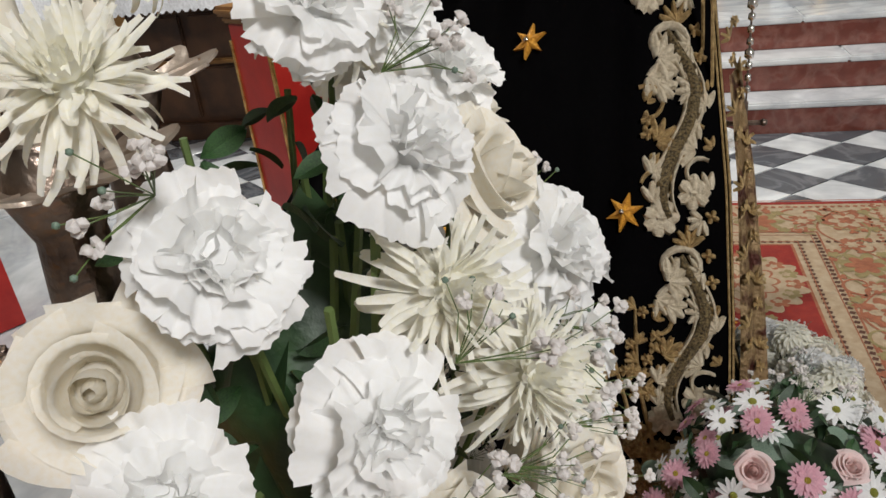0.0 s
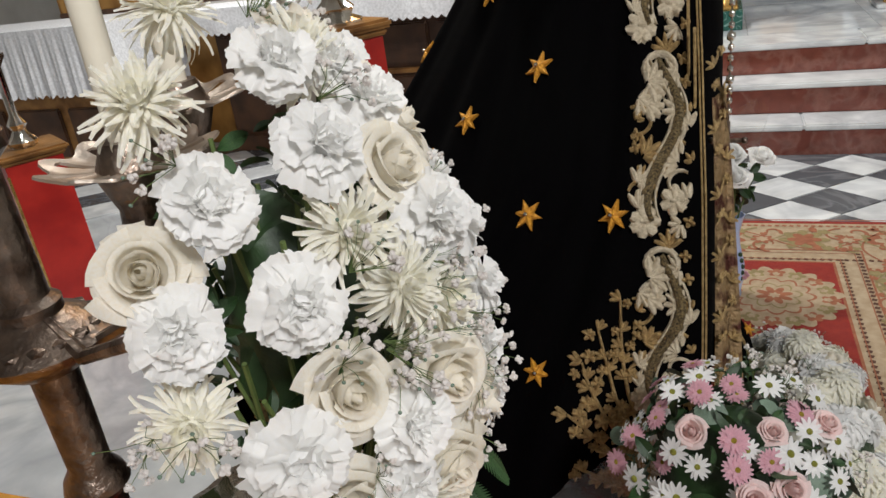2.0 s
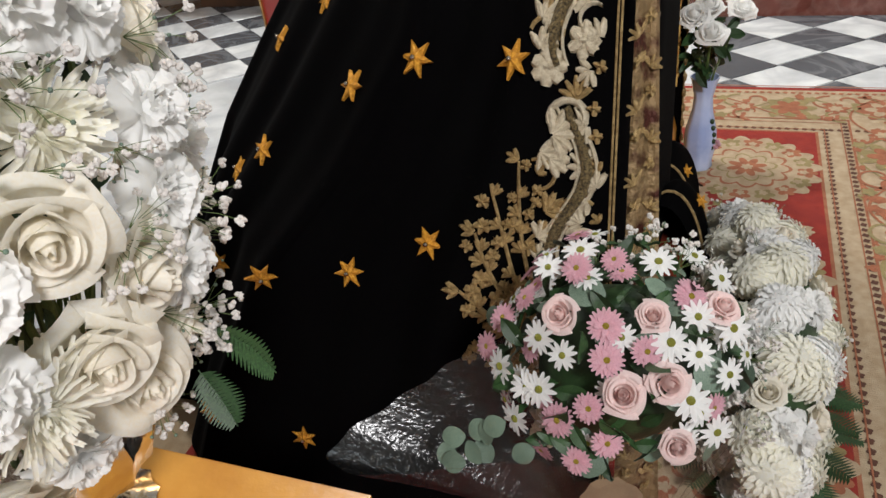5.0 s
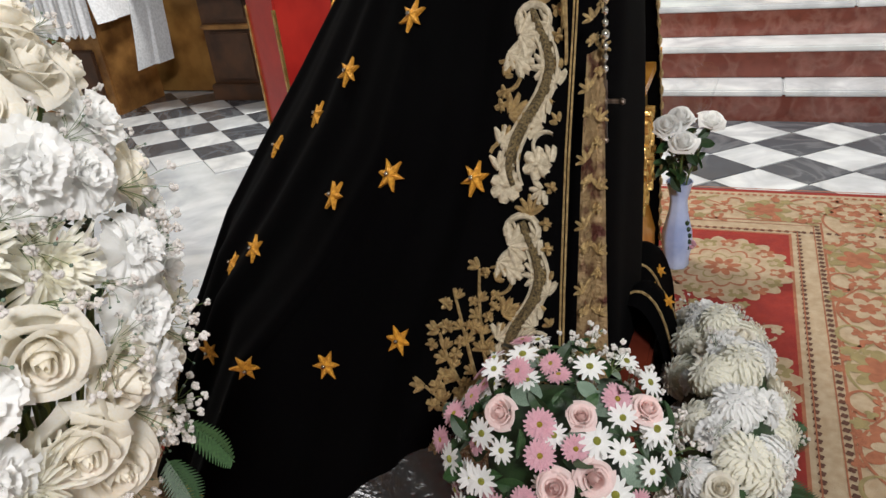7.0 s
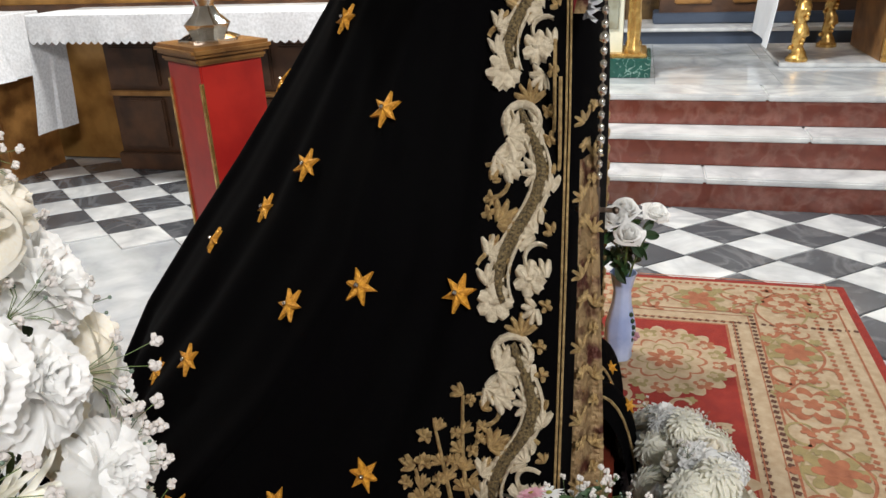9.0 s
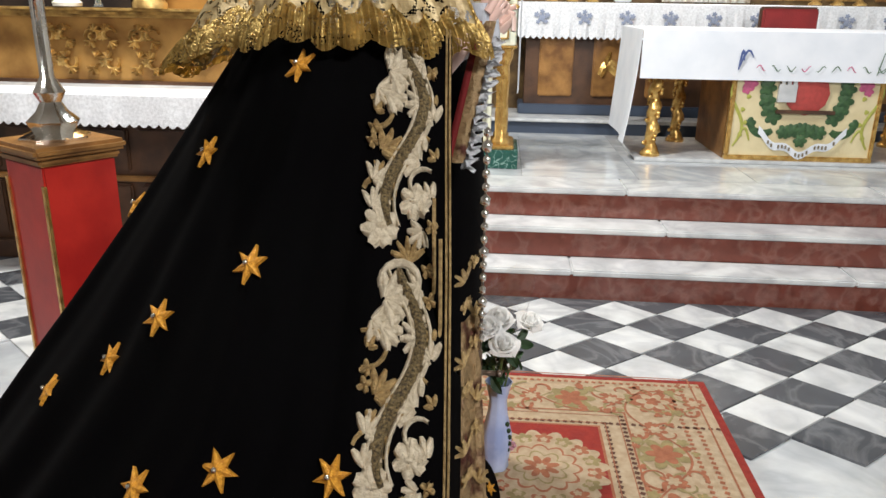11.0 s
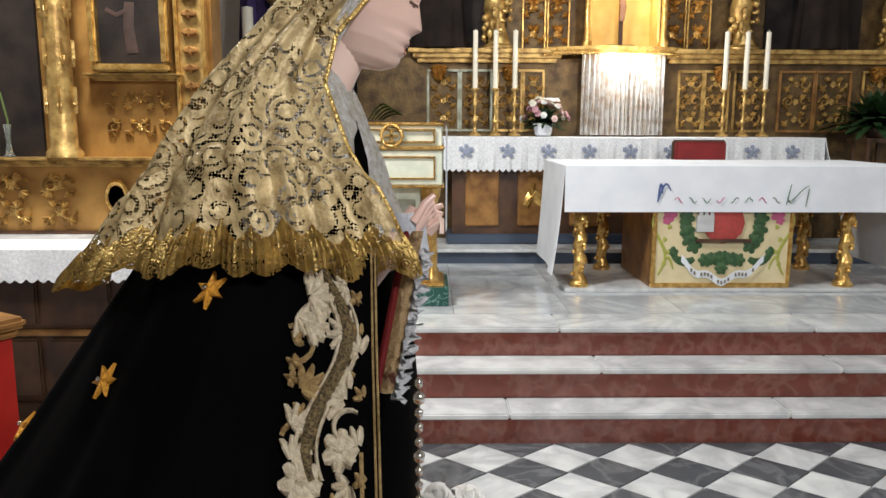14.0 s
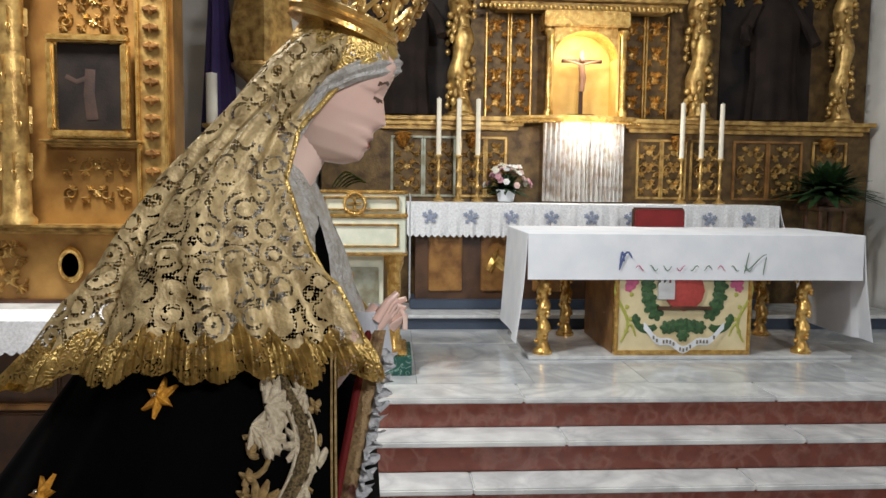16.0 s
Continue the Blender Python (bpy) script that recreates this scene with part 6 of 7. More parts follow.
lathe(bm, [(0.088, -0.012), (0.096, -0.01), (0.094, -0.002), (0.099, 0.005), (0.094, 0.012), (0.097, 0.02), (0.09, 0.024)], 40)
part("band", bm, M["bright_gold"], crown)
bm = bmesh.new()
for k in range(10):
    a = 2 * math.pi * k / 10
    for s in (-1, 1):
        tube(bm, [((0.095 + 0.04 * t) * math.cos(a + s * 0.3 * math.sin(3.1 * t)), (0.095 + 0.04 * t) * math.sin(a + s * 0.3 * math.sin(3.1 * t)), 0.02 + 0.16 * t) for t in np.linspace(0, 1, 12)], 0.0045, 6)
    for j in range(14):
        q = a + 0.31 * math.sin(j * 2.4)
        ball(bm, ((0.1 + 0.0028 * j) * math.cos(q), (0.1 + 0.0028 * j) * math.sin(q), 0.025 + 0.011 * j), 0.0085, 1)
part("filigree", bm, M["gold"], crown)


# ---------- flowers ----------
def sheet(bm, f, nq=6, ns=5, mi=0):
    grid(bm, [[f(q, s) for s in np.linspace(-1, 1, ns)] for q in np.linspace(0, 1, nq)], mi=mi)


def rose_mesh(seed, material, openness=1.0):
    """A rose of radius 1: spiral heart, deep cupped petals, outer ones with rolled lips."""
    r = random.Random(seed)
    bm = bmesh.new()
    ball(bm, (0, 0, -0.1), 0.32, 2, scale=(1, 1, 1.3))
    for l in range(6):
        t = l / 5
        rr = (0.20, 0.33, 0.47, 0.62, 0.80, 0.98)[l] * (0.35 + 0.65 * openness)
        top = (0.76, 0.78, 0.74, 0.64, 0.46, 0.26)[l] + 0.25 * (1 - openness)
        shut = (0.75, 0.42, 0.25, 0.10, 0.0, 0.0)[l]
        n = (3, 3, 3, 3, 4, 5)[l]
        for i in range(n):
            a = 2 * math.pi * (i + r.uniform(-0.15, 0.15)) / n + l * 1.3
            half = 2 * math.pi / n * (0.74 if l else 0.95) * r.uniform(0.85, 1.1)
            roll = (0.02, 0.04, 0.09, 0.16, 0.24, 0.30)[l] * openness * r.uniform(0.5, 1.5)
            lean, wav, lift = r.uniform(-0.08, 0.08), r.uniform(0, 6), r.uniform(-0.10, 0.08)

            def f(q, s):
                edge = 1 - 0.12 * s * s - 0.10 * s ** 4
                k = max(q - 0.70, 0) / 0.30
                rad = rr * math.sin(min(0.15 + q * 1.1, 1.0) * math.pi / 2) * (1 - shut * q ** 3) + roll * k * k * (1 + 0.5 * s * s) + (0.012 + 0.035 * t) * math.sin(2.6 * s + wav) * q
                h = -0.5 + (top + 0.5 + lift) * q ** 0.9 * edge - 0.22 * t * k * k * (1 + 0.3 * math.sin(2 * s + wav)) + lean * s * q
                az = a + s * half * (0.25 + 0.75 * math.sin(min(q * 1.3, 1) * math.pi / 2)) * (1 - 0.15 * k)
                return (rad * math.cos(az), rad * math.sin(az), h)
            sheet(bm, f, 9, 9)
    return mesh_of(bm, "rose", material, sharp=170)


def carnation_mesh(seed, material):
    """A carnation of radius 1: fluted fan petals with finely toothed rims round a crowded heart."""
    r = random.Random(seed)
    bm = bmesh.new()
    ball(bm, (0, 0, 0.12), 0.36, 2)
    for l in range(5):
        n = (6, 7, 7, 6, 5)[l]
        e = (1.25, 0.98, 0.66, 0.30, -0.05)[l]
        L = (0.62, 0.74, 0.88, 1.0, 1.04)[l]
        for i in range(n):
            a = 2 * math.pi * (i + r.uniform(-0.32, 0.32)) / n + l * 0.8
            el = e + r.uniform(-0.2, 0.2)
            k1, k2, LL = r.uniform(0, 6), r.uniform(3.4, 6.0), L * r.uniform(0.8, 1.1)
            wide = r.uniform(0.5, 0.72)
            bend = r.uniform(0.05, 0.4) * (1 if l > 1 else -0.2)
            skew = r.uniform(-0.25, 0.25)

            def f(q, s):
                rim = max(q - 0.72, 0) / 0.28
                p = LL * q * (1 - 0.13 * s * s + rim * (0.018 * math.sin(s * 24 + k1) + 0.03 * math.sin(s * 7 + k1)))
                fr = 0.085 * math.sin(s * k2 + k1) * q ** 1.6 + 0.022 * math.sin(s * 13 + 2 * k1) * q ** 3
                w = wide * LL * s * (0.10 + 0.90 * q ** 0.9)
                g = el - bend * q * q
                rad = p * math.cos(g) - fr * math.sin(el) + 0.03
                h = p * math.sin(g) + fr * math.cos(el)
                az = a + skew * q * q
                return (rad * math.cos(az) - w * math.sin(az), rad * math.sin(az) + w * math.cos(az), h)
            sheet(bm, f, 9, 25)
    return mesh_of(bm, "carnation", material, sharp=170)


def pom_mesh(seed, material, n=130):
    """A full chrysanthemum head of radius 1: short cupped petals shingled over a dome."""
    r = random.Random(seed)
    bm = bmesh.new()
    ball(bm, (0, 0, 0), 0.7, 2)
    for i in range(n):
        c = 1 - 1.25 * (i + 0.5) / n
        th, az = math.acos(c), i * 2.39996
        nrm = Vector((math.sin(th) * math.cos(az), math.sin(th) * math.sin(az), math.cos(th)))
        tan = Vector((math.cos(th) * math.cos(az), math.cos(th) * math.sin(az), -math.sin(th)))
        side = nrm.cross(tan)
        out = 0.45 + 0.38 * min(th / 1.1, 1)
        L = (0.26 + 0.30 * min(th, 1.4)) * r.uniform(0.8, 1.2)
        wd, tw = r.uniform(0.085, 0.125), r.uniform(-0.35, 0.35)

        def f(q, s):
            b = 0.62
            p = nrm * (b + L * q * (1 - out) + 0.10 * L * math.sin(3 * q)) + tan * (L * q * out) + nrm * (-0.07 * (1 - s * s) * q * 0.5 + 0.05 * s * s * q)
            return p + side * (wd * s * math.sin(math.pi * (0.12 + 0.78 * q)) + tw * L * q * q)
        sheet(bm, f, 5, 4)
    return mesh_of(bm, "chrysanthemum", material, sharp=170)


def mum_mesh(seed, material, rings, droop, width, curl):
    """A chrysanthemum of radius 1: strap petals in rings, the outer ones reflexed."""
    r = random.Random(seed)
    bm = bmesh.new()
    ball(bm, (0, 0, 0.06), 0.26, 2)
    for l, (n, e, L) in enumerate(rings):
        for i in range(n):
            a = 2 * math.pi * (i + r.uniform(-0.3, 0.3)) / n + l * 0.7
            el, LL = e + r.uniform(-0.2, 0.2), L * r.uniform(0.78, 1.1)
            cu, dr = curl * r.uniform(0.4, 1.5), droop * r.uniform(0.3, 1.4) * max(0.9 - e, 0)
            side = r.uniform(-0.3, 0.3)

            def f(q, s):
                w = width * (0.45 + 0.55 * math.sin(math.pi * (0.1 + 0.8 * q))) * s
                ang = el - dr * q + cu * max(q - 0.75, 0) * 4
                rad = 0.06 + LL * q * math.cos(el - dr * q * 0.5)
                h = LL * q * math.sin(el - dr * q * 0.6) + cu * 0.35 * max(q - 0.7, 0) + abs(s) * width * 0.5
                az = a + side * q * q
                return (rad * math.cos(az) - w * math.sin(az), rad * math.sin(az) + w * math.cos(az), h)
            sheet(bm, f, 8, 3)
    return mesh_of(bm, "chrysanthemum", material, sharp=170)


def daisy_mesh(seed, petal, eye, n=13):
    r = random.Random(seed)
    bm = bmesh.new()
    for l in range(1 if n < 15 else 3):
        for i in range(n):
            a = 2 * math.pi * (i + 0.5 * l + r.uniform(-0.15, 0.15)) / n
            up = r.uniform(-0.05, 0.18)

            def f(q, s):
                w = (0.15 if n < 15 else 0.13) * (0.35 + 0.65 * math.sin(math.pi * (0.1 + 0.85 * q))) * s
                rad = 0.15 + (0.85 - (0.06 if n < 15 else 0.2) * l) * q * (1 - 0.06 * s * s)
                return (rad * math.cos(a) - w * math.sin(a), rad * math.sin(a) + w * math.cos(a), up * q + 0.05 * l - 0.08 * q * q + abs(s) * 0.03)
            sheet(bm, f, 5, 3)
    ball(bm, (0, 0, 0.06), 0.22, 2, 1, (1, 1, 0.55))
    return mesh_of(bm, "daisy", [petal, eye])


def sprig_mesh(seed, blooms=11):
    """Baby's breath: thin forked stems ending in tiny double flowers and buds, about 1 across."""
    r = random.Random(seed)
    bm = bmesh.new()
    for i in range(blooms):
        a, e = r.uniform(0, 6.283), r.uniform(0.35, 1.45)
        L = r.uniform(0.55, 1.15)
        tip = Vector((math.cos(a) * math.cos(e), math.sin(a) * math.cos(e), math.sin(e))) * L
        mid = tip * 0.5 + Vector((r.uniform(-0.08, 0.08), r.uniform(-0.08, 0.08), 0.06))
        tube(bm, [(0, 0, -0.2), mid, tip], 0.008, 4, 1)
        if r.random() < 0.72:
            for k in range(7):
                d = Vector((r.uniform(-1, 1), r.uniform(-1, 1), r.uniform(-0.6, 1))).normalized()
                g = bmesh.ops.create_icosphere(bm, subdivisions=1, radius=0.062)
                for v in g["verts"]:
                    v.co = tip + d * 0.068 + v.co * r.uniform(0.7, 1.25)
        else:
            ball(bm, tip, 0.045, 1, 2)
    return mesh_of(bm, "baby_breath", [M["gyp"], M["stem"], M["grey_leaf"]])


def leaf_mesh(n=1, fern=False, round_leaf=False):
    bm = bmesh.new()
    if fern:
        tube(bm, [(0, 0, 0), (0.5, 0, 0.08), (1, 0, 0.0)], 0.012, 4)
        for i in range(16):
            t = 0.08 + 0.9 * i / 16
            for s in (-1, 1):
                L = 0.3 * math.sin(math.pi * (0.15 + 0.8 * t)) + 0.03
                rows = [[(t + 0.45 * L * q - 0.03 * w, s * L * q, 0.08 * math.sin(math.pi * t) - 0.05 * q), (t + 0.45 * L * q + 0.03 * w, s * L * q, 0.08 * math.sin(math.pi * t) - 0.04 * q)] for q, w in ((0, 0.8), (0.5, 1), (1, 0.1))]
                grid(bm, rows)
    else:
        def f(q, s):
            w = (0.42 if round_leaf else 0.24) * math.sin(math.pi * min(q * 0.97 + 0.02, 1)) ** (0.6 if round_leaf else 0.8) * s
            return (q, w, 0.12 * math.sin(2.5 * q) + 0.1 * abs(s) * (0.3 if round_leaf else 1))
        sheet(bm, f, 8, 5)
    return mesh_of(bm, "leaf", M["grey_leaf"] if round_leaf else M["leaf"])


SPIDER = [(12, 1.45, 0.40), (18, 1.2, 0.48), (22, 0.95, 0.58), (24, 0.62, 0.72), (26, 0.28, 0.88), (24, -0.1, 1.0), (18, -0.5, 1.08)]
ROSES = [rose_mesh(k, M["cream_petal"], 0.85) for k in range(3)]
CARNS = [carnation_mesh(k, M["white_petal"]) for k in range(4)]
SPIDERS = [mum_mesh(k, M["ivory_petal"], SPIDER, 1.15, 0.052, 0.8) for k in range(3)]
POMS = [pom_mesh(10 + k, M["ivory_petal"]) for k in range(2)]
WPOMS = [pom_mesh(20 + k, M["white_petal"]) for k in range(2)]
BLUSH = [rose_mesh(30 + k, M["blush_petal"], 0.8) for k in range(2)]
WROSES = [rose_mesh(40 + k, M["white_petal"], 0.72) for k in range(2)]
DAISIES = [daisy_mesh(k, M["white_petal"], M["lime"]) for k in range(2)]
PINKS = [daisy_mesh(5 + k, M["pink_petal"], M["yellow"], 20) for k in range(2)]
SPRIGS = [sprig_mesh(k) for k in range(5)]
LEAF, FERN, ROUND = leaf_mesh(), leaf_mesh(fern=True), leaf_mesh(round_leaf=True)


def facing(p, d, size, spin=0.0):
    """A pose at p whose local z looks along d."""
    q = Vector(d).normalized().to_track_quat("Z", "Y").to_matrix().to_4x4()
    return Matrix.Translation(p) @ q @ pose(0, 0, 0, 0, 0, spin) @ Matrix.Diagonal((size, size, size, 1))


def put(name, mesh, parent, m):
    ob = new(name, mesh)
    ob.parent = parent
    ob.matrix_basis = m
    return ob


# table that carries the vase
tbl = thing("side_table", "varnished honey-coloured wooden table", "table", (0, 0, 0))
part("tabletop", boxm(-0.95, 0.262, 0.42, 0.99, 0.715, 0.75, 0.006), M["honey_wood"], tbl)
part("apron", boxm(-0.9, 0.22, 0.46, 0.95, 0.63, 0.715), M["honey_wood"], tbl, smooth=False)
for x in (-0.9, 0.17):
    for y in (0.46, 0.9):
        part("leg", boxm(x, x + 0.05, y, y + 0.05, -0.012, 0.63, 0.006), M["honey_wood"], tbl)

# the large arrangement of white flowers
EC, ER = Vector((-0.085, 0.834, 1.185)), Vector((0.342, 0.262, 0.342))
CC, CR = Vector((0.07, 0.87, 1.19)), Vector((0.095, 0.13, 0.2))
arr = thing("white_flower_arrangement", "tall arrangement of white roses, carnations and chrysanthemums in a silver vase", "flowers", (0, 0, 0.75))
OFF = Vector((0, 0, -0.75))
bm = bmesh.new()
lathe(bm, [(0.07, 0), (0.075, 0.008), (0.05, 0.02), (0.03, 0.035), (0.05, 0.05), (0.095, 0.09), (0.11, 0.13), (0.105, 0.16), (0.118, 0.175), (0.11, 0.175), (0.1, 0.15)], 48, (-0.02, 0.88, 0), 0.04, 16)
part("vase", bm, M["chrome"], arr, "embossed polished silver vase")


def on_mass(p, most=1.0):
    """Draws a point that lies outside the mass of flowers back to its surface."""
    d = Vector(p) - EC
    k = math.sqrt((d.x / ER.x) ** 2 + (d.y / ER.y) ** 2 + (d.z / ER.z) ** 2)
    return Vector(p) if k < most else EC + d * (most / k)


def normal_at(p):
    d = Vector(p) - EC
    return Vector((d.x / ER.x ** 2, d.y / ER.y ** 2, d.z / ER.z ** 2)).normalized()


A_CARN = [(0.182, 0.778, 1.385), (0.125, 0.712, 1.368), (0.176, 0.715, 1.291), (0.149, 0.808, 1.449), (0.233, 0.842, 1.307), (0.243, 0.739, 1.18), (0.104, 0.673, 1.287),
          (0.264, 0.886, 1.105), (0.243, 0.726, 1.114), (0.24, 0.892, 1.161), (0.244, 0.883, 1.289), (0.243, 0.903, 1.215), (0.181, 0.79, 1.001), (0.198, 0.87, 1.407), (0.171, 0.87, 1.44)]
A_ROSE = [(0.079, 0.683, 1.328), (0.219, 0.841, 1.357), (0.204, 0.717, 1.218), (0.256, 0.793, 1.187), (0.19, 0.703, 1.115), (0.255, 0.803, 1.084), (0.252, 0.85, 1.126), (0.222, 0.84, 1.03)]
A_MUM = [(0.058, 0.751, 1.432), (0.098, 0.662, 1.215), (0.201, 0.765, 1.327), (0.232, 0.779, 1.276), (0.235, 0.837, 1.234), (0.164, 0.859, 1.47), (0.26, 0.747, 1.07)]
rng = random.Random(8)
placed = []
for kind, pts, meshes, size, sink in (("carnation", A_CARN, CARNS, 0.0315, 0.012), ("rose", A_ROSE, ROSES, 0.032, 0.022), ("chrysanthemum", A_MUM, SPIDERS, 0.043, 0.018)):
    for i, p in enumerate(pts):
        p = on_mass(p)
        nrm = (normal_at(p) + Vector((0.12, -0.25, 0.18)) + Vector([rng.uniform(-0.25, 0.25) for _ in range(3)])).normalized()
        put(kind, meshes[i % len(meshes)], arr, facing(Vector(p) - normal_at(p) * sink + OFF, nrm, size * rng.uniform(0.92, 1.1), rng.uniform(0, 360)))
        placed.append(Vector(p))
N = 260
for i in range(N):
    z = 1 - 2 * (i + 0.5) / N
    a = i * 2.39996
    rr = math.sqrt(1 - z * z)
    p = EC + Vector((ER.x * rr * math.cos(a), ER.y * rr * math.sin(a), ER.z * z))
    if min((p - q).length for q in placed) > 0.06 and p.z > 0.93 and p.x > (0.13 if p.y < 0.78 else 0.06):
        kind, meshes, size = (("carnation", CARNS, 0.037), ("chrysanthemum", SPIDERS, 0.043), ("rose", ROSES, 0.031), ("carnation", CARNS, 0.034))[rng.randrange(4)]
        put(kind, meshes[i % len(meshes)], arr, facing(p - normal_at(p) * 0.022 + OFF, normal_at(p) + Vector([rng.uniform(-0.3, 0.3) for _ in range(3)]), size * rng.uniform(0.85, 1.1), rng.uniform(0, 360)))
        placed.append(p)
for i in range(420):
    z = rng.uniform(-0.8, 0.98)
    a = rng.uniform(0, 6.283)
    rr = math.sqrt(1 - z * z)
    p = EC + Vector((ER.x * rr * math.cos(a), ER.y * rr * math.sin(a), ER.z * z)) * 1.0
    near = min((p - q).length for q in placed)
    if near > 0.029 and p.z > 0.95 and p.x > (0.10 if p.y < 0.75 else 0.05):
        n0 = normal_at(p)
        put("baby_breath", SPRIGS[i % 5], arr, facing(p - n0 * rng.uniform(0.008, 0.026) + OFF, n0 + Vector([rng.uniform(-0.5, 0.5) for _ in range(3)]), rng.uniform(0.026, 0.04), rng.uniform(0, 360)))
for i in range(190):
    z = rng.uniform(-0.8, 0.95)
    a = rng.uniform(0, 6.283)
    rr = math.sqrt(1 - z * z)
    p = CC + Vector((CR.x * rr * math.cos(a), CR.y * rr * math.sin(a), CR.z * z)) * rng.uniform(0.65, 1.1)
    put("leaf", LEAF, arr, facing(p + OFF, normal_at(p) * 0.5 + Vector([rng.uniform(-1, 1) for _ in range(3)]), rng.uniform(0.02, 0.032), rng.uniform(0, 360)))
for p, d, s in (((0.19, 0.93, 1.01), 20, 0.068), ((0.19, 0.9, 0.99), -20, 0.055)):
    put("fern", FERN, arr, Matrix.Translation(Vector(p) + OFF) @ pose(0, 0, 0, 0, 55, d) @ Matrix.Diagonal((s, s, s, 1)))
bm = bmesh.new()
g = bmesh.ops.create_icosphere(bm, subdivisions=3, radius=1)
for v in bm.verts:
    v.co = Vector((v.co.x * CR.x, v.co.y * CR.y, v.co.z * CR.z)) * (0.6 + 0.2 * noise.noise(v.co * 4)) + CC + OFF
part("foliage_core", bm, M["leaf"], arr)
for i in range(70):
    p = Vector((0.02 + rng.uniform(-0.05, 0.05), 0.88 + rng.uniform(-0.05, 0.05), 0.87)) + OFF
    q = CC + Vector((CR.x * rng.uniform(-0.5, 1.0), CR.y * rng.uniform(-0.9, 0.8), CR.z * rng.uniform(-0.3, 0.9))) + OFF
    put("stalk", mesh_of(tube(bmesh.new(), [p, (p + q) / 2 + Vector((0.01, 0, 0)), q], 0.0024, 5), "stalk", M["stem"]), arr, Matrix())

# tarnished candelabrum behind the flowers
cb = thing("floor_candelabrum", "tarnished silver candelabrum with pierced drip dishes and candles", "candelabrum", (-0.47, 1.02, -0.012))
bm = bmesh.new()
lathe(bm, [(0.17, 0), (0.17, 0.02), (0.12, 0.06), (0.05, 0.1), (0.035, 0.3), (0.035, 0.76), (0.05, 0.78), (0.045, 0.8), (0.032, 0.82), (0.034, 0.99), (0.06, 1.005), (0.1, 1.035), (0.102, 1.045), (0.07, 1.07), (0.045, 1.085), (0.046, 1.1), (0.034, 1.11), (0.03, 1.3), (0.05, 1.32), (0.05, 1.34), (0.03, 1.36), (0.028, 1.44), (0.07, 1.47), (0.09, 1.52), (0.07, 1.57), (0.03, 1.6)], 32)
part("column", bm, M["silver"], cb)
gad = part("gadroon", ball(bmesh.new(), (0.078, 0, 1.058), 0.014, 1, scale=(1, 1, 0.6)), M["silver"], cb)
for k in range(1, 16):
    again(gad, pose(0, 0, 0, 0, 0, 22.5 * k))


def drip_dish(name, c):
    """A pierced, lobed dish with a socket and a candle."""
    bm = bmesh.new()
    rows = []
    for q in np.linspace(0, 1, 6):
        rows.append([((0.020 + 0.062 * q) * (1 + 0.1 * q * math.cos(9 * a)) * math.cos(a), (0.020 + 0.062 * q) * (1 + 0.1 * q * math.cos(9 * a)) * math.sin(a), 0.012 * q * q + 0.004 * q * math.cos(9 * a)) for a in (2 * math.pi * i / 72 for i in range(72))])
    grid(bm, rows, True)
    bmesh.ops.delete(bm, geom=[f for f in bm.faces if int((math.atan2(f.calc_center_median().y, f.calc_center_median().x) + math.pi) / (2 * math.pi) * 72) % 8 in (3, 4) and 0.038 < f.calc_center_median().xy.length < 0.068], context="FACES")
    bmesh.ops.solidify(bm, geom=bm.faces[:], thickness=0.003)
    d = part(name, bm, mat("worn_silver", (0.62, 0.54, 0.46), 0.4, 0.7, col2=(0.4, 0.3, 0.22), scale=30), cb, "pierced lobed drip dish", c)
    part("socket", lathe(bmesh.new(), [(0.03, -0.10), (0.024, -0.04), (0.036, -0.006), (0.036, 0.0), (0.024, 0.03)], 16), M["silver"], d)
    part("candle", lathe(bmesh.new(), [(0.0145, 0.002), (0.014, 0.2), (0.006, 0.203)], 16), M["wax"], d)
    bm = bmesh.new()
    e = Vector(c)
    tube(bm, [(0, 0, 1.1), (e.x * 0.3, e.y * 0.3, 1.04), (e.x * 0.7, e.y * 0.7, 1.1), (e.x, e.y, e.z - 0.085)], 0.011, 8)
    part("arm", bm, M["silver"], cb)


drip_dish("drip_dish", (0.348, -0.1, 1.33))
drip_dish("drip_dish", (0.312, 0.04, 1.355))
drip_dish("drip_dish", (-0.3, -0.12, 1.33))

# pink and white bouquet in a clear wrapper
BC = Vector((0.46, 1.32, 0.67))
BR = Vector((0.17, 0.16, 0.18))
bq = thing("pink_bouquet", "bouquet of pink roses and white daisies in clear wrapping", "bouquet", (0, 0, 0))
DAISY = [(0.412, 1.325, 0.842), (0.375, 1.306, 0.825), (0.506, 1.315, 0.843), (0.544, 1.386, 0.807), (0.578, 1.375, 0.784), (0.556, 1.267, 0.806), (0.596, 1.294, 0.773), (0.561, 1.235, 0.778), (0.596, 1.248, 0.742), (0.53, 1.227, 0.797), (0.326, 1.231, 0.718), (0.37, 1.194, 0.727), (0.387, 1.187, 0.733), (0.351, 1.197, 0.665), (0.557, 1.202, 0.737), (0.589, 1.216, 0.679), (0.381, 1.221, 0.784)]
PINK = [(0.456, 1.305, 0.849), (0.413, 1.292, 0.84), (0.459, 1.223, 0.813), (0.464, 1.197, 0.785), (0.448, 1.17, 0.731), (0.411, 1.17, 0.703), (0.471, 1.161, 0.688), (0.434, 1.163, 0.645), (0.507, 1.212, 0.793), (0.318, 1.279, 0.758), (0.293, 1.276, 0.707), (0.547, 1.286, 0.82)]
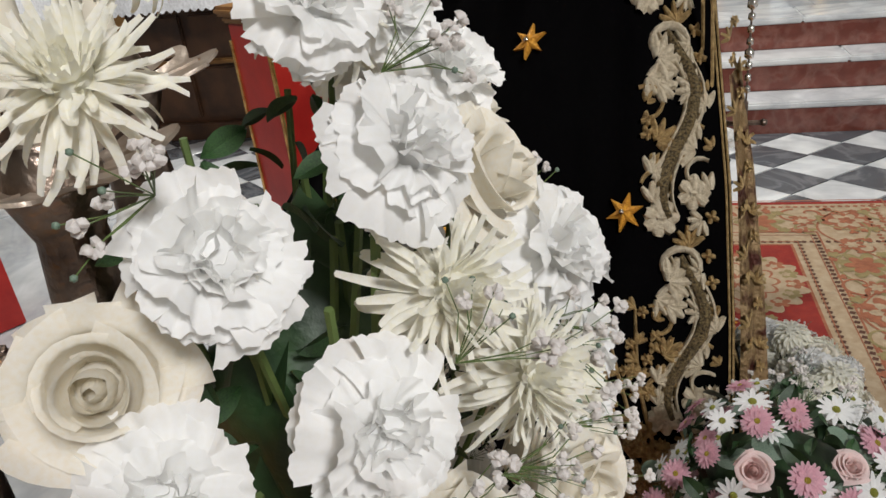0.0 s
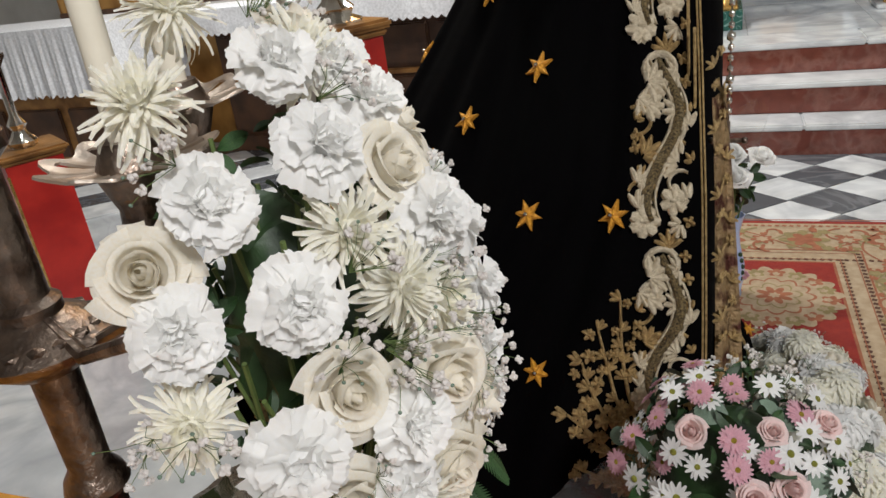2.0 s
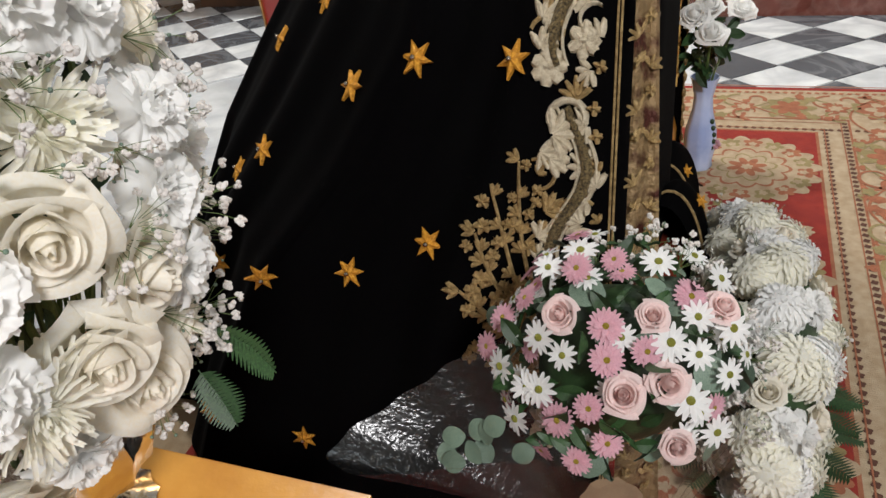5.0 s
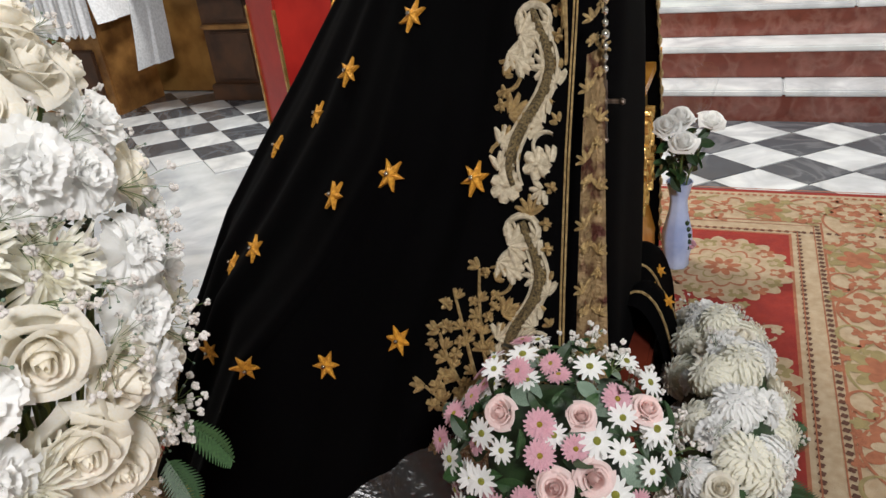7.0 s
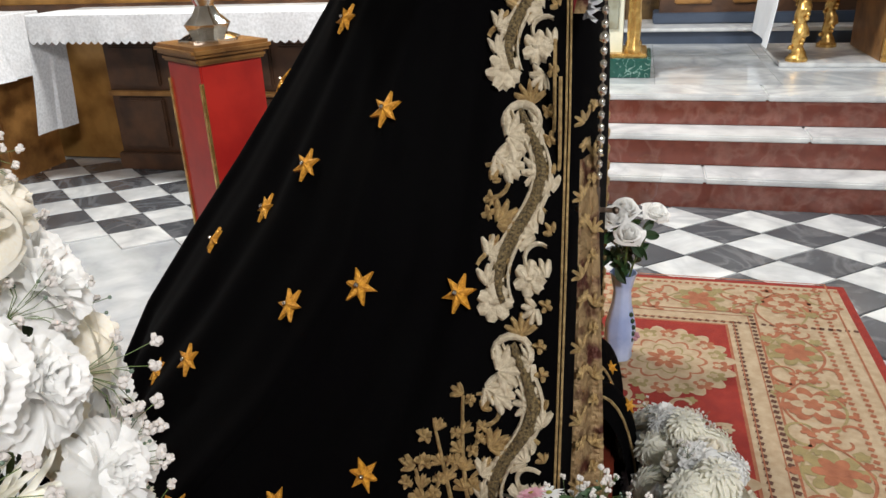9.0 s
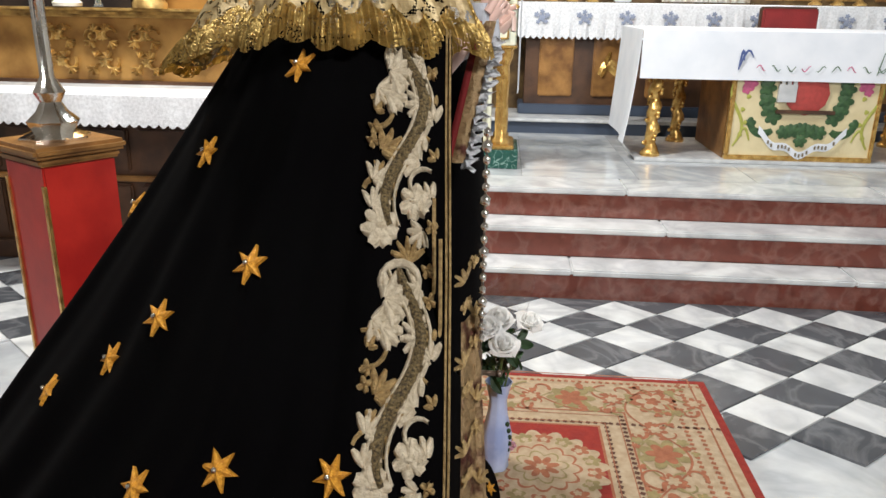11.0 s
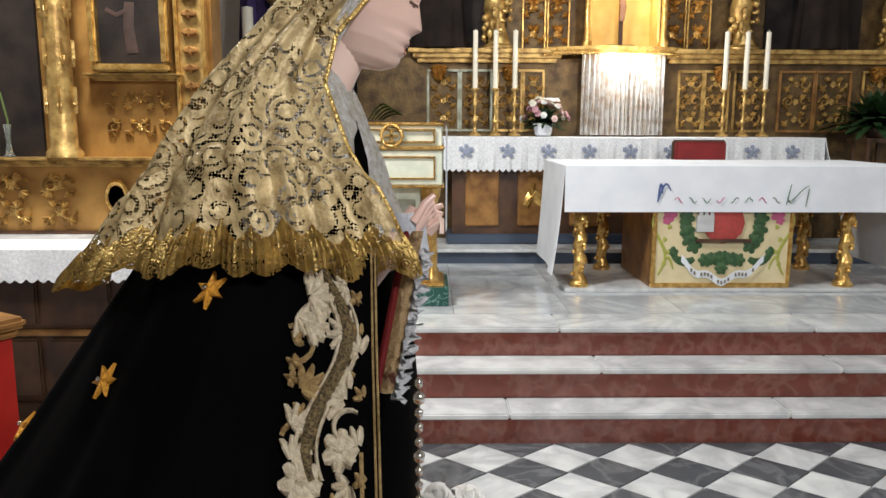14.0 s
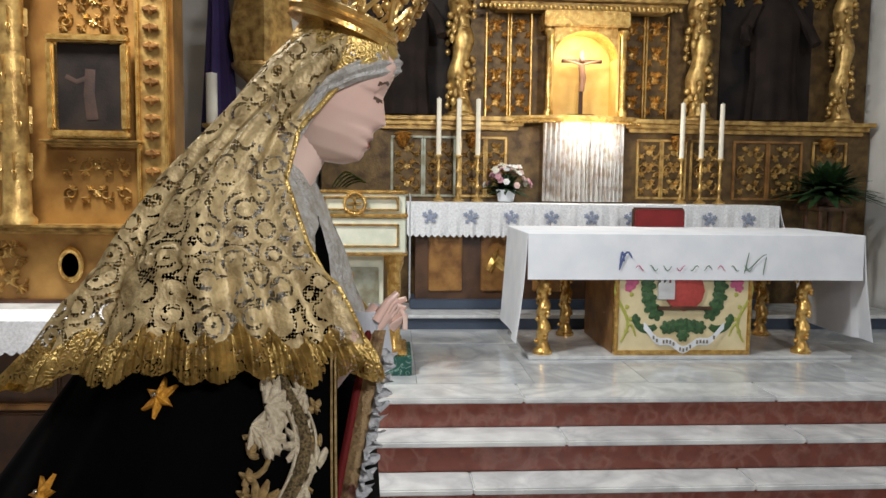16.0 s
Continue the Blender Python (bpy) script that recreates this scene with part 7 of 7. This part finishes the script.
BROSE = [(0.404, 1.236, 0.811), (0.508, 1.242, 0.819), (0.531, 1.199, 0.761), (0.486, 1.18, 0.752), (0.547, 1.183, 0.68), (0.582, 1.303, 0.794)]


def bnorm(p):
    d = Vector(p) - BC
    return Vector((d.x / BR.x ** 2, d.y / BR.y ** 2, d.z / BR.z ** 2)).normalized()


used = []
for kind, pts, meshes, size, sink in (("daisy", DAISY, DAISIES, 0.022, 0.0), ("pink_daisy", PINK, PINKS, 0.02, 0.002), ("pink_rose", BROSE, BLUSH, 0.0215, 0.0)):
    for i, p in enumerate(pts):
        n0 = bnorm(p)
        put(kind, meshes[i % len(meshes)], bq, facing(Vector(p) - n0 * sink, n0 * 0.9 + Vector((0.05, -0.45, 0.35)) + Vector([rng.uniform(-0.3, 0.3) for _ in range(3)]), size * rng.uniform(0.85, 1.15), rng.uniform(0, 360)))
        used.append(Vector(p))
for i in range(240):
    z = rng.uniform(-0.3, 1)
    a = rng.uniform(0, 6.283)
    rr = math.sqrt(1 - z * z)
    p = BC + Vector((BR.x * rr * math.cos(a), BR.y * rr * math.sin(a), BR.z * z)) * rng.uniform(0.72, 0.95)
    n0 = bnorm(p)
    k = rng.random()
    if k < 0.16:
        put("eucalyptus_leaf", ROUND, bq, facing(p, n0 + Vector([rng.uniform(-0.8, 0.8) for _ in range(3)]), rng.uniform(0.03, 0.05), rng.uniform(0, 360)))
    elif k < 0.68:
        put("leaf", LEAF, bq, facing(p, n0 + Vector([rng.uniform(-1, 1) for _ in range(3)]), rng.uniform(0.03, 0.055), rng.uniform(0, 360)))
    elif min((p - q).length for q in used) > 0.026:
        put(*(("daisy", DAISIES[i % 2]) if i % 3 else ("pink_daisy", PINKS[i % 2])), bq, facing(p + n0 * 0.015, n0, 0.019, 0)) if a > 2.2 else put("baby_breath", SPRIGS[i % 5], bq, facing(p, n0, 0.04, 0))
for i in range(9):
    put("eucalyptus_leaf", ROUND, bq, facing((0.28 + 0.013 * (i % 5) + rng.uniform(-0.02, 0.02), 1.17 + rng.uniform(-0.02, 0.03), 0.6 + 0.02 * (i % 4)), Vector((rng.uniform(-0.6, 0.2), -0.8, 0.5)), 0.034, rng.uniform(0, 360)))
bm = bmesh.new()
g = bmesh.ops.create_icosphere(bm, subdivisions=3, radius=1)
for v in bm.verts:
    v.co = Vector((v.co.x * BR.x, v.co.y * BR.y, v.co.z * BR.z)) * (0.62 + 0.06 * noise.noise(v.co * 3)) + BC
part("foliage_core", bm, M["leaf"], bq)
def film_mat(name, share, rough=0.14):
    """Clear crinkled film: mostly see-through, with a gloss of its own."""
    m = bpy.data.materials.new(name)
    m.use_nodes = True
    nt = m.node_tree
    nt.nodes.remove(nt.nodes["Principled BSDF"])
    tr, gl, mx = nt.nodes.new("ShaderNodeBsdfTransparent"), nt.nodes.new("ShaderNodeBsdfGlossy"), nt.nodes.new("ShaderNodeMixShader")
    gl.inputs["Roughness"].default_value = rough
    tr.inputs["Color"].default_value = (0.97, 0.97, 0.97, 1)
    no, bu = nt.nodes.new("ShaderNodeTexNoise"), nt.nodes.new("ShaderNodeBump")
    no.inputs["Scale"].default_value, no.inputs["Distortion"].default_value = 30, 1.5
    bu.inputs["Strength"].default_value, bu.inputs["Distance"].default_value = 0.3, 0.01
    nt.links.new(no.outputs["Fac"], bu.inputs["Height"])
    nt.links.new(bu.outputs["Normal"], gl.inputs["Normal"])
    mx.inputs[0].default_value = share
    nt.links.new(tr.outputs[0], mx.inputs[1])
    nt.links.new(gl.outputs[0], mx.inputs[2])
    nt.links.new(mx.outputs[0], nt.nodes["Material Output"].inputs["Surface"])
    return m


film = film_mat("clear_film", 0.10, 0.28)
bm = bmesh.new()
rows = []
for t in np.linspace(0, 1, 10):
    row = []
    for i in range(193):
        a = 2 * math.pi * i / 192
        corner = 0.17 * max(math.cos(a - 3.55), 0) ** 10 * t
        rr = 0.04 + (0.115 + corner) * t + (0.006 * math.sin(11 * a) + 0.004 * math.sin(37 * a + 2 * t)) * t
        row.append((0.46 + rr * math.cos(a) * 1.1 - 0.05 * max(math.cos(a - 3.55), 0) ** 6 * t, 1.3 + rr * math.sin(a), 0.3 + 0.36 * t + 0.02 * math.sin(5 * a) * t - 0.09 * max(math.cos(a - 3.55), 0) ** 4 * t))
    rows.append(row)
grid(bm, rows)
part("wrapper", bm, film, bq, "crinkled clear film")
part("stem_wrap", lathe(bmesh.new(), [(0.07, -0.01), (0.06, 0.1), (0.042, 0.3), (0.045, 0.38), (0.048, 0.4)], 20, (0.46, 1.3, 0), 0.06, 8), mat("kraft_paper", (0.30, 0.19, 0.11), 0.8, scale=20), bq, "brown paper round the stems")

# domed cushion of white chrysanthemums
WC, WR = Vector((0.70, 2.02, 0.14)), Vector((0.14, 0.46, 0.25))


def bend_in(p):
    """The far end of the dome curves in towards the plinth."""
    return Vector((p[0] - 0.65 * max(p[1] - 2.05, 0) ** 2, p[1], p[2]))


wr = thing("funeral_cushion", "long dome of white chrysanthemums and carnations on the carpet", "flowers", (0, 0, 0.012))
N = 66
for i in range(N):
    z = 1 - 1.35 * (i + 0.5) / N
    a = i * 2.39996
    rr = math.sqrt(max(1 - z * z, 0))
    p = WC + Vector((WR.x * rr * math.cos(a), WR.y * rr * math.sin(a), WR.z * z))
    if p.z < 0.05:
        continue
    n0 = Vector(((p.x - WC.x) / WR.x ** 2, (p.y - WC.y) / WR.y ** 2, (p.z - WC.z) / WR.z ** 2)).normalized()
    kind, mesh, size = (("chrysanthemum", POMS[i % 2], 0.064), ("carnation", CARNS[i % 4], 0.044), ("chrysanthemum", WPOMS[i % 2], 0.058), ("rose", ROSES[i % 3], 0.034), ("chrysanthemum", POMS[i % 2], 0.06), ("carnation", CARNS[i % 4], 0.042))[i % 6]
    put(kind, mesh, wr, facing(bend_in(p) - n0 * 0.02 - Vector((0, 0, 0.012)), n0 + Vector([rng.uniform(-0.2, 0.2) for _ in range(3)]), size * rng.uniform(0.85, 1.1), rng.uniform(0, 360)))
for i in range(40):
    a = i * 0.157
    put("fern", FERN, wr, Matrix.Translation(bend_in((WC.x + 0.10 * math.cos(a), WC.y + 0.38 * math.sin(a), 0.04))) @ pose(0, 0, 0, rng.uniform(-20, 20), rng.uniform(-15, 20), math.degrees(a) + rng.uniform(-30, 30)) @ Matrix.Diagonal((0.12, 0.12, 0.12, 1)))
for i in range(14):
    z = rng.uniform(0.0, 0.95)
    a = rng.uniform(0, 6.283)
    rr = math.sqrt(1 - z * z)
    p = WC + Vector((WR.x * rr * math.cos(a), WR.y * rr * math.sin(a), WR.z * z)) * 1.0
    put("baby_breath", SPRIGS[i % 5], wr, facing(bend_in(p) - Vector((0, 0, 0.012)), p - WC, 0.04, 0))
bm = bmesh.new()
g = bmesh.ops.create_icosphere(bm, subdivisions=3, radius=1)
for v in bm.verts:
    v.co = bend_in(Vector((v.co.x * WR.x * 0.82, v.co.y * WR.y * 0.88, max(v.co.z * WR.z * 0.82, -0.115))) + WC) - Vector((0, 0, 0.012))
part("foam_base", bm, M["leaf"], wr)

# porcelain vase with white roses in film
vs_ = thing("porcelain_vase", "blue and white porcelain vase with wrapped white roses", "vase", (0.495, 3.11, 0.012))
bm = bmesh.new()
lathe(bm, [(0.042, 0), (0.046, 0.006), (0.044, 0.03), (0.054, 0.09), (0.052, 0.14), (0.034, 0.22), (0.03, 0.27), (0.042, 0.325), (0.047, 0.34), (0.043, 0.34), (0.028, 0.27)], 32, (0, 0, 0), 0.03, 8)
part("vase", bm, M["blue_glass"], vs_)
bm = bmesh.new()
for k in range(5):
    ball(bm, (0.04 + 0.006 * math.sin(k), -0.03, 0.09 + 0.025 * k), 0.011, 1, scale=(0.8, 0.6, 1))
part("relief_sprig", bm, M["leaf"], vs_)
bm = bmesh.new()
for k in range(6):
    ball(bm, (0.052 + 0.012 * math.cos(k), -0.02, 0.1 + 0.012 * math.sin(k)), 0.009, 1)
part("relief_rose", bm, M["pink_petal"], vs_)
for i, (x, y, z) in enumerate(((-0.045, -0.05, 0.56), (-0.005, -0.01, 0.575), (0.01, -0.07, 0.51), (0.095, 0.02, 0.555))):
    put("white_rose", WROSES[i % 2], vs_, facing((x, y, z), (x * 3, y * 3 - 0.4, 0.9), 0.048, 90 * i))
    put("stalk", mesh_of(tube(bmesh.new(), [(0, 0, 0.2), (x * 0.3, y * 0.3, 0.36), (x, y, z)], 0.004, 5), "stalk", M["stem"]), vs_, Matrix())
for i in range(48):
    put("leaf", LEAF, vs_, facing((rng.uniform(-0.05, 0.05), rng.uniform(-0.05, 0.04), rng.uniform(0.36, 0.5)), Vector((rng.uniform(-1, 1), rng.uniform(-1, 1), 0.4)), 0.07, rng.uniform(0, 360)))
bm = bmesh.new()
grid(bm, [[((0.02 + 0.085 * t) * (1 + 0.1 * math.sin(5 * a)) * math.cos(a), (0.02 + 0.085 * t) * (1 + 0.1 * math.sin(5 * a)) * math.sin(a), 0.3 + 0.4 * t + 0.05 * math.sin(2 * a) * t) for a in (2 * math.pi * i / 40 for i in range(41))] for t in np.linspace(0, 1, 8)])
part("film_cone", bm, film_mat("thin_film", 0.07), vs_, "clear film cone")

# what stands behind and under the mantle's edge
gp = thing("gilded_stand", "honey-gold carved wooden stand with sloping mouldings", "stand", (0.21, 2.98, 0.012))
part("body", boxm(-0.17, 0.17, -0.2, 0.25, 0.1, 0.7), M["gold"], gp, smooth=False)
part("plinth", boxm(-0.2, 0.2, -0.23, 0.28, 0.0, 0.1, 0.008), M["honey_wood"], gp)
bm = bmesh.new()
for (z0, z1, o0, o1) in ((0.1, 0.3, 0.2, 0.165), (0.68, 0.79, 0.17, 0.2)):
    rows = []
    for z, o in ((z0, o0), (z0 + 0.02, o0), (z1 - 0.03, o1), (z1, o1)):
        rows.append([(-o, -0.03 - o, z), (o, -0.03 - o, z), (o, 0.05 + o, z), (-o, 0.05 + o, z)])
    grid(bm, rows, True, cap=True)
part("moulding", bm, M["honey_wood"], gp, "sloping varnished moulding", smooth=False)
part("carving", relief(bmesh.new(), -0.14, 0.14, 0.32, 0.66, -0.2, 0.1, 90), M["bright_gold"], gp)
bm = relief(bmesh.new(), -0.18, 0.2, 0.32, 0.66, 0, 0.1, 91)
for v in bm.verts:
    v.co = Vector((0.17 - v.co.y, v.co.x, v.co.z))
part("carving", bm, M["bright_gold"], gp)
pn = thing("marbled_plinth", "glossy red marbled wooden plinth under the statue", "plinth", (0.3, 2.25, 0.012))
part("block", boxm(-0.3, 0.2, -0.35, 0.35, 0, 0.2, 0.01), mat("red_brown_marbling", (0.16, 0.03, 0.015), 0.15, col2=(0.06, 0.012, 0.008), scale=5, bump=0.02), pn)
part("board", boxm(0.105, 0.12, -0.42, -0.3, 0.02, 0.33, 0.003), M["honey_wood"], pn, "leaning tan board")
tr = thing("dress_train", "black velvet fold with gold edging lying by the plinth", "cloth", (0.44, 2.5, 0.012))
bm = bmesh.new()
rows = []
for i in range(26):
    t = i / 25
    rows.append([(0.0 + 0.11 * math.cos(a) * (1 - 0.2 * t) + 0.03 * math.sin(6 * t), -0.28 + 0.56 * t, max(0.0, (0.36 - 0.12 * t + 0.04 * math.sin(9 * t)) * max(math.sin(a), 0))) for a in np.linspace(0, math.pi, 20)])
grid(bm, rows)
bmesh.ops.recalc_face_normals(bm, faces=bm.faces)
part("fold", bm, M["velvet"], tr)
for t0 in (2, 9, 17):
    part("gold_edging", tube(bmesh.new(), [Vector(p) + Vector((0.003, -0.003, 0.003)) for p in rows[t0]], 0.004, 5), M["thread"], tr)
for k, (i, j) in enumerate(((5, 6), (12, 8), (20, 5))):
    p = Vector(rows[i][j])
    ob = put("gold_star", star.data, tr, facing(p + Vector((0.006, -0.004, 0.004)), (0.6, -0.5, 0.6), 0.7, 20 * k))

# hem lace behind the flowers
hm = thing("hem_panel", "dark cloth with worn gold leaf embroidery beside the mantle", "cloth", (-0.72, 2.05, 0))
bm = bmesh.new()
grid(bm, [[(-0.12 + 0.36 * s, -0.25 + 0.3 * s + 0.02 * math.sin(9 * s), 0.0 + 0.36 * t * (1 - 0.3 * s)) for s in np.linspace(0, 1, 16)] for t in np.linspace(0, 1, 8)])
bmesh.ops.solidify(bm, geom=bm.faces[:], thickness=0.006)
part("cloth", bm, M["velvet"], hm)
bm = bmesh.new()
hp = lambda s, z, h=0.0: Vector((-0.12 + 0.36 * s - 0.7 * h, -0.25 + 0.3 * s + 0.02 * math.sin(9 * s) - 0.7 * h - 0.006, z))
for k in range(5):
    leaf_fan(bm, (0.1 + 0.18 * k, 0.1 + 0.05 * (k % 2)), 0.1, 1.4, 5, 2.2, 0.02, 0.01, 0, hp)
    leaf_fan(bm, (0.15 + 0.18 * k, 0.2), 0.08, 1.9, 5, 2.2, 0.02, 0.01, 0, hp)
part("leaf_embroidery", bm, M["thread"], hm)


# ---------- chequered floor: one tile a piece ----------
DX_T, DY_T = 0.412, 0.344
bm = bmesh.new()
rows = []
for g, z in ((0.0012, -0.012), (0.0012, -0.0015), (0.003, 0.0)):
    rows.append([(DX_T / 2 - g, 0, z), (0, DY_T / 2 - g, z), (g - DX_T / 2, 0, z), (0, g - DY_T / 2, z)])
grid(bm, rows, True, cap=True)
bmesh.ops.recalc_face_normals(bm, faces=bm.faces)
white = mesh_of(bm, "tile", M["white_marble"], smooth=False)
grey = white.copy()
grey.materials[0] = M["grey_marble"]


def tile_field(x0, x1, y0, y1, skip):
    ox, oy = 1.164, 4.822
    for i in range(int((x0 - ox) / (DX_T / 2)) - 1, int((x1 - ox) / (DX_T / 2)) + 2):
        for j in range(-3, int((oy - y0) / (DY_T / 2)) + 2):
            if (i + j) % 2 == 0:
                continue
            x, y = ox + i * DX_T / 2, oy - j * DY_T / 2
            if x0 < x < x1 and y0 < y < y1 and not skip(x, y):
                ob = new("tile", white if j % 2 else grey)
                ob.parent = floor
                ob.matrix_basis = pose(x + 0.07 * (4.5 - y), y, 0)


tile_field(-0.6, 4.4, 3.4, 4.83, lambda x, y: x < RX - 0.15 and y < RY - 0.15)
tile_field(-4.2, -0.9, 3.86, 5.25, lambda x, y: y > 4.82 and x > -0.9)
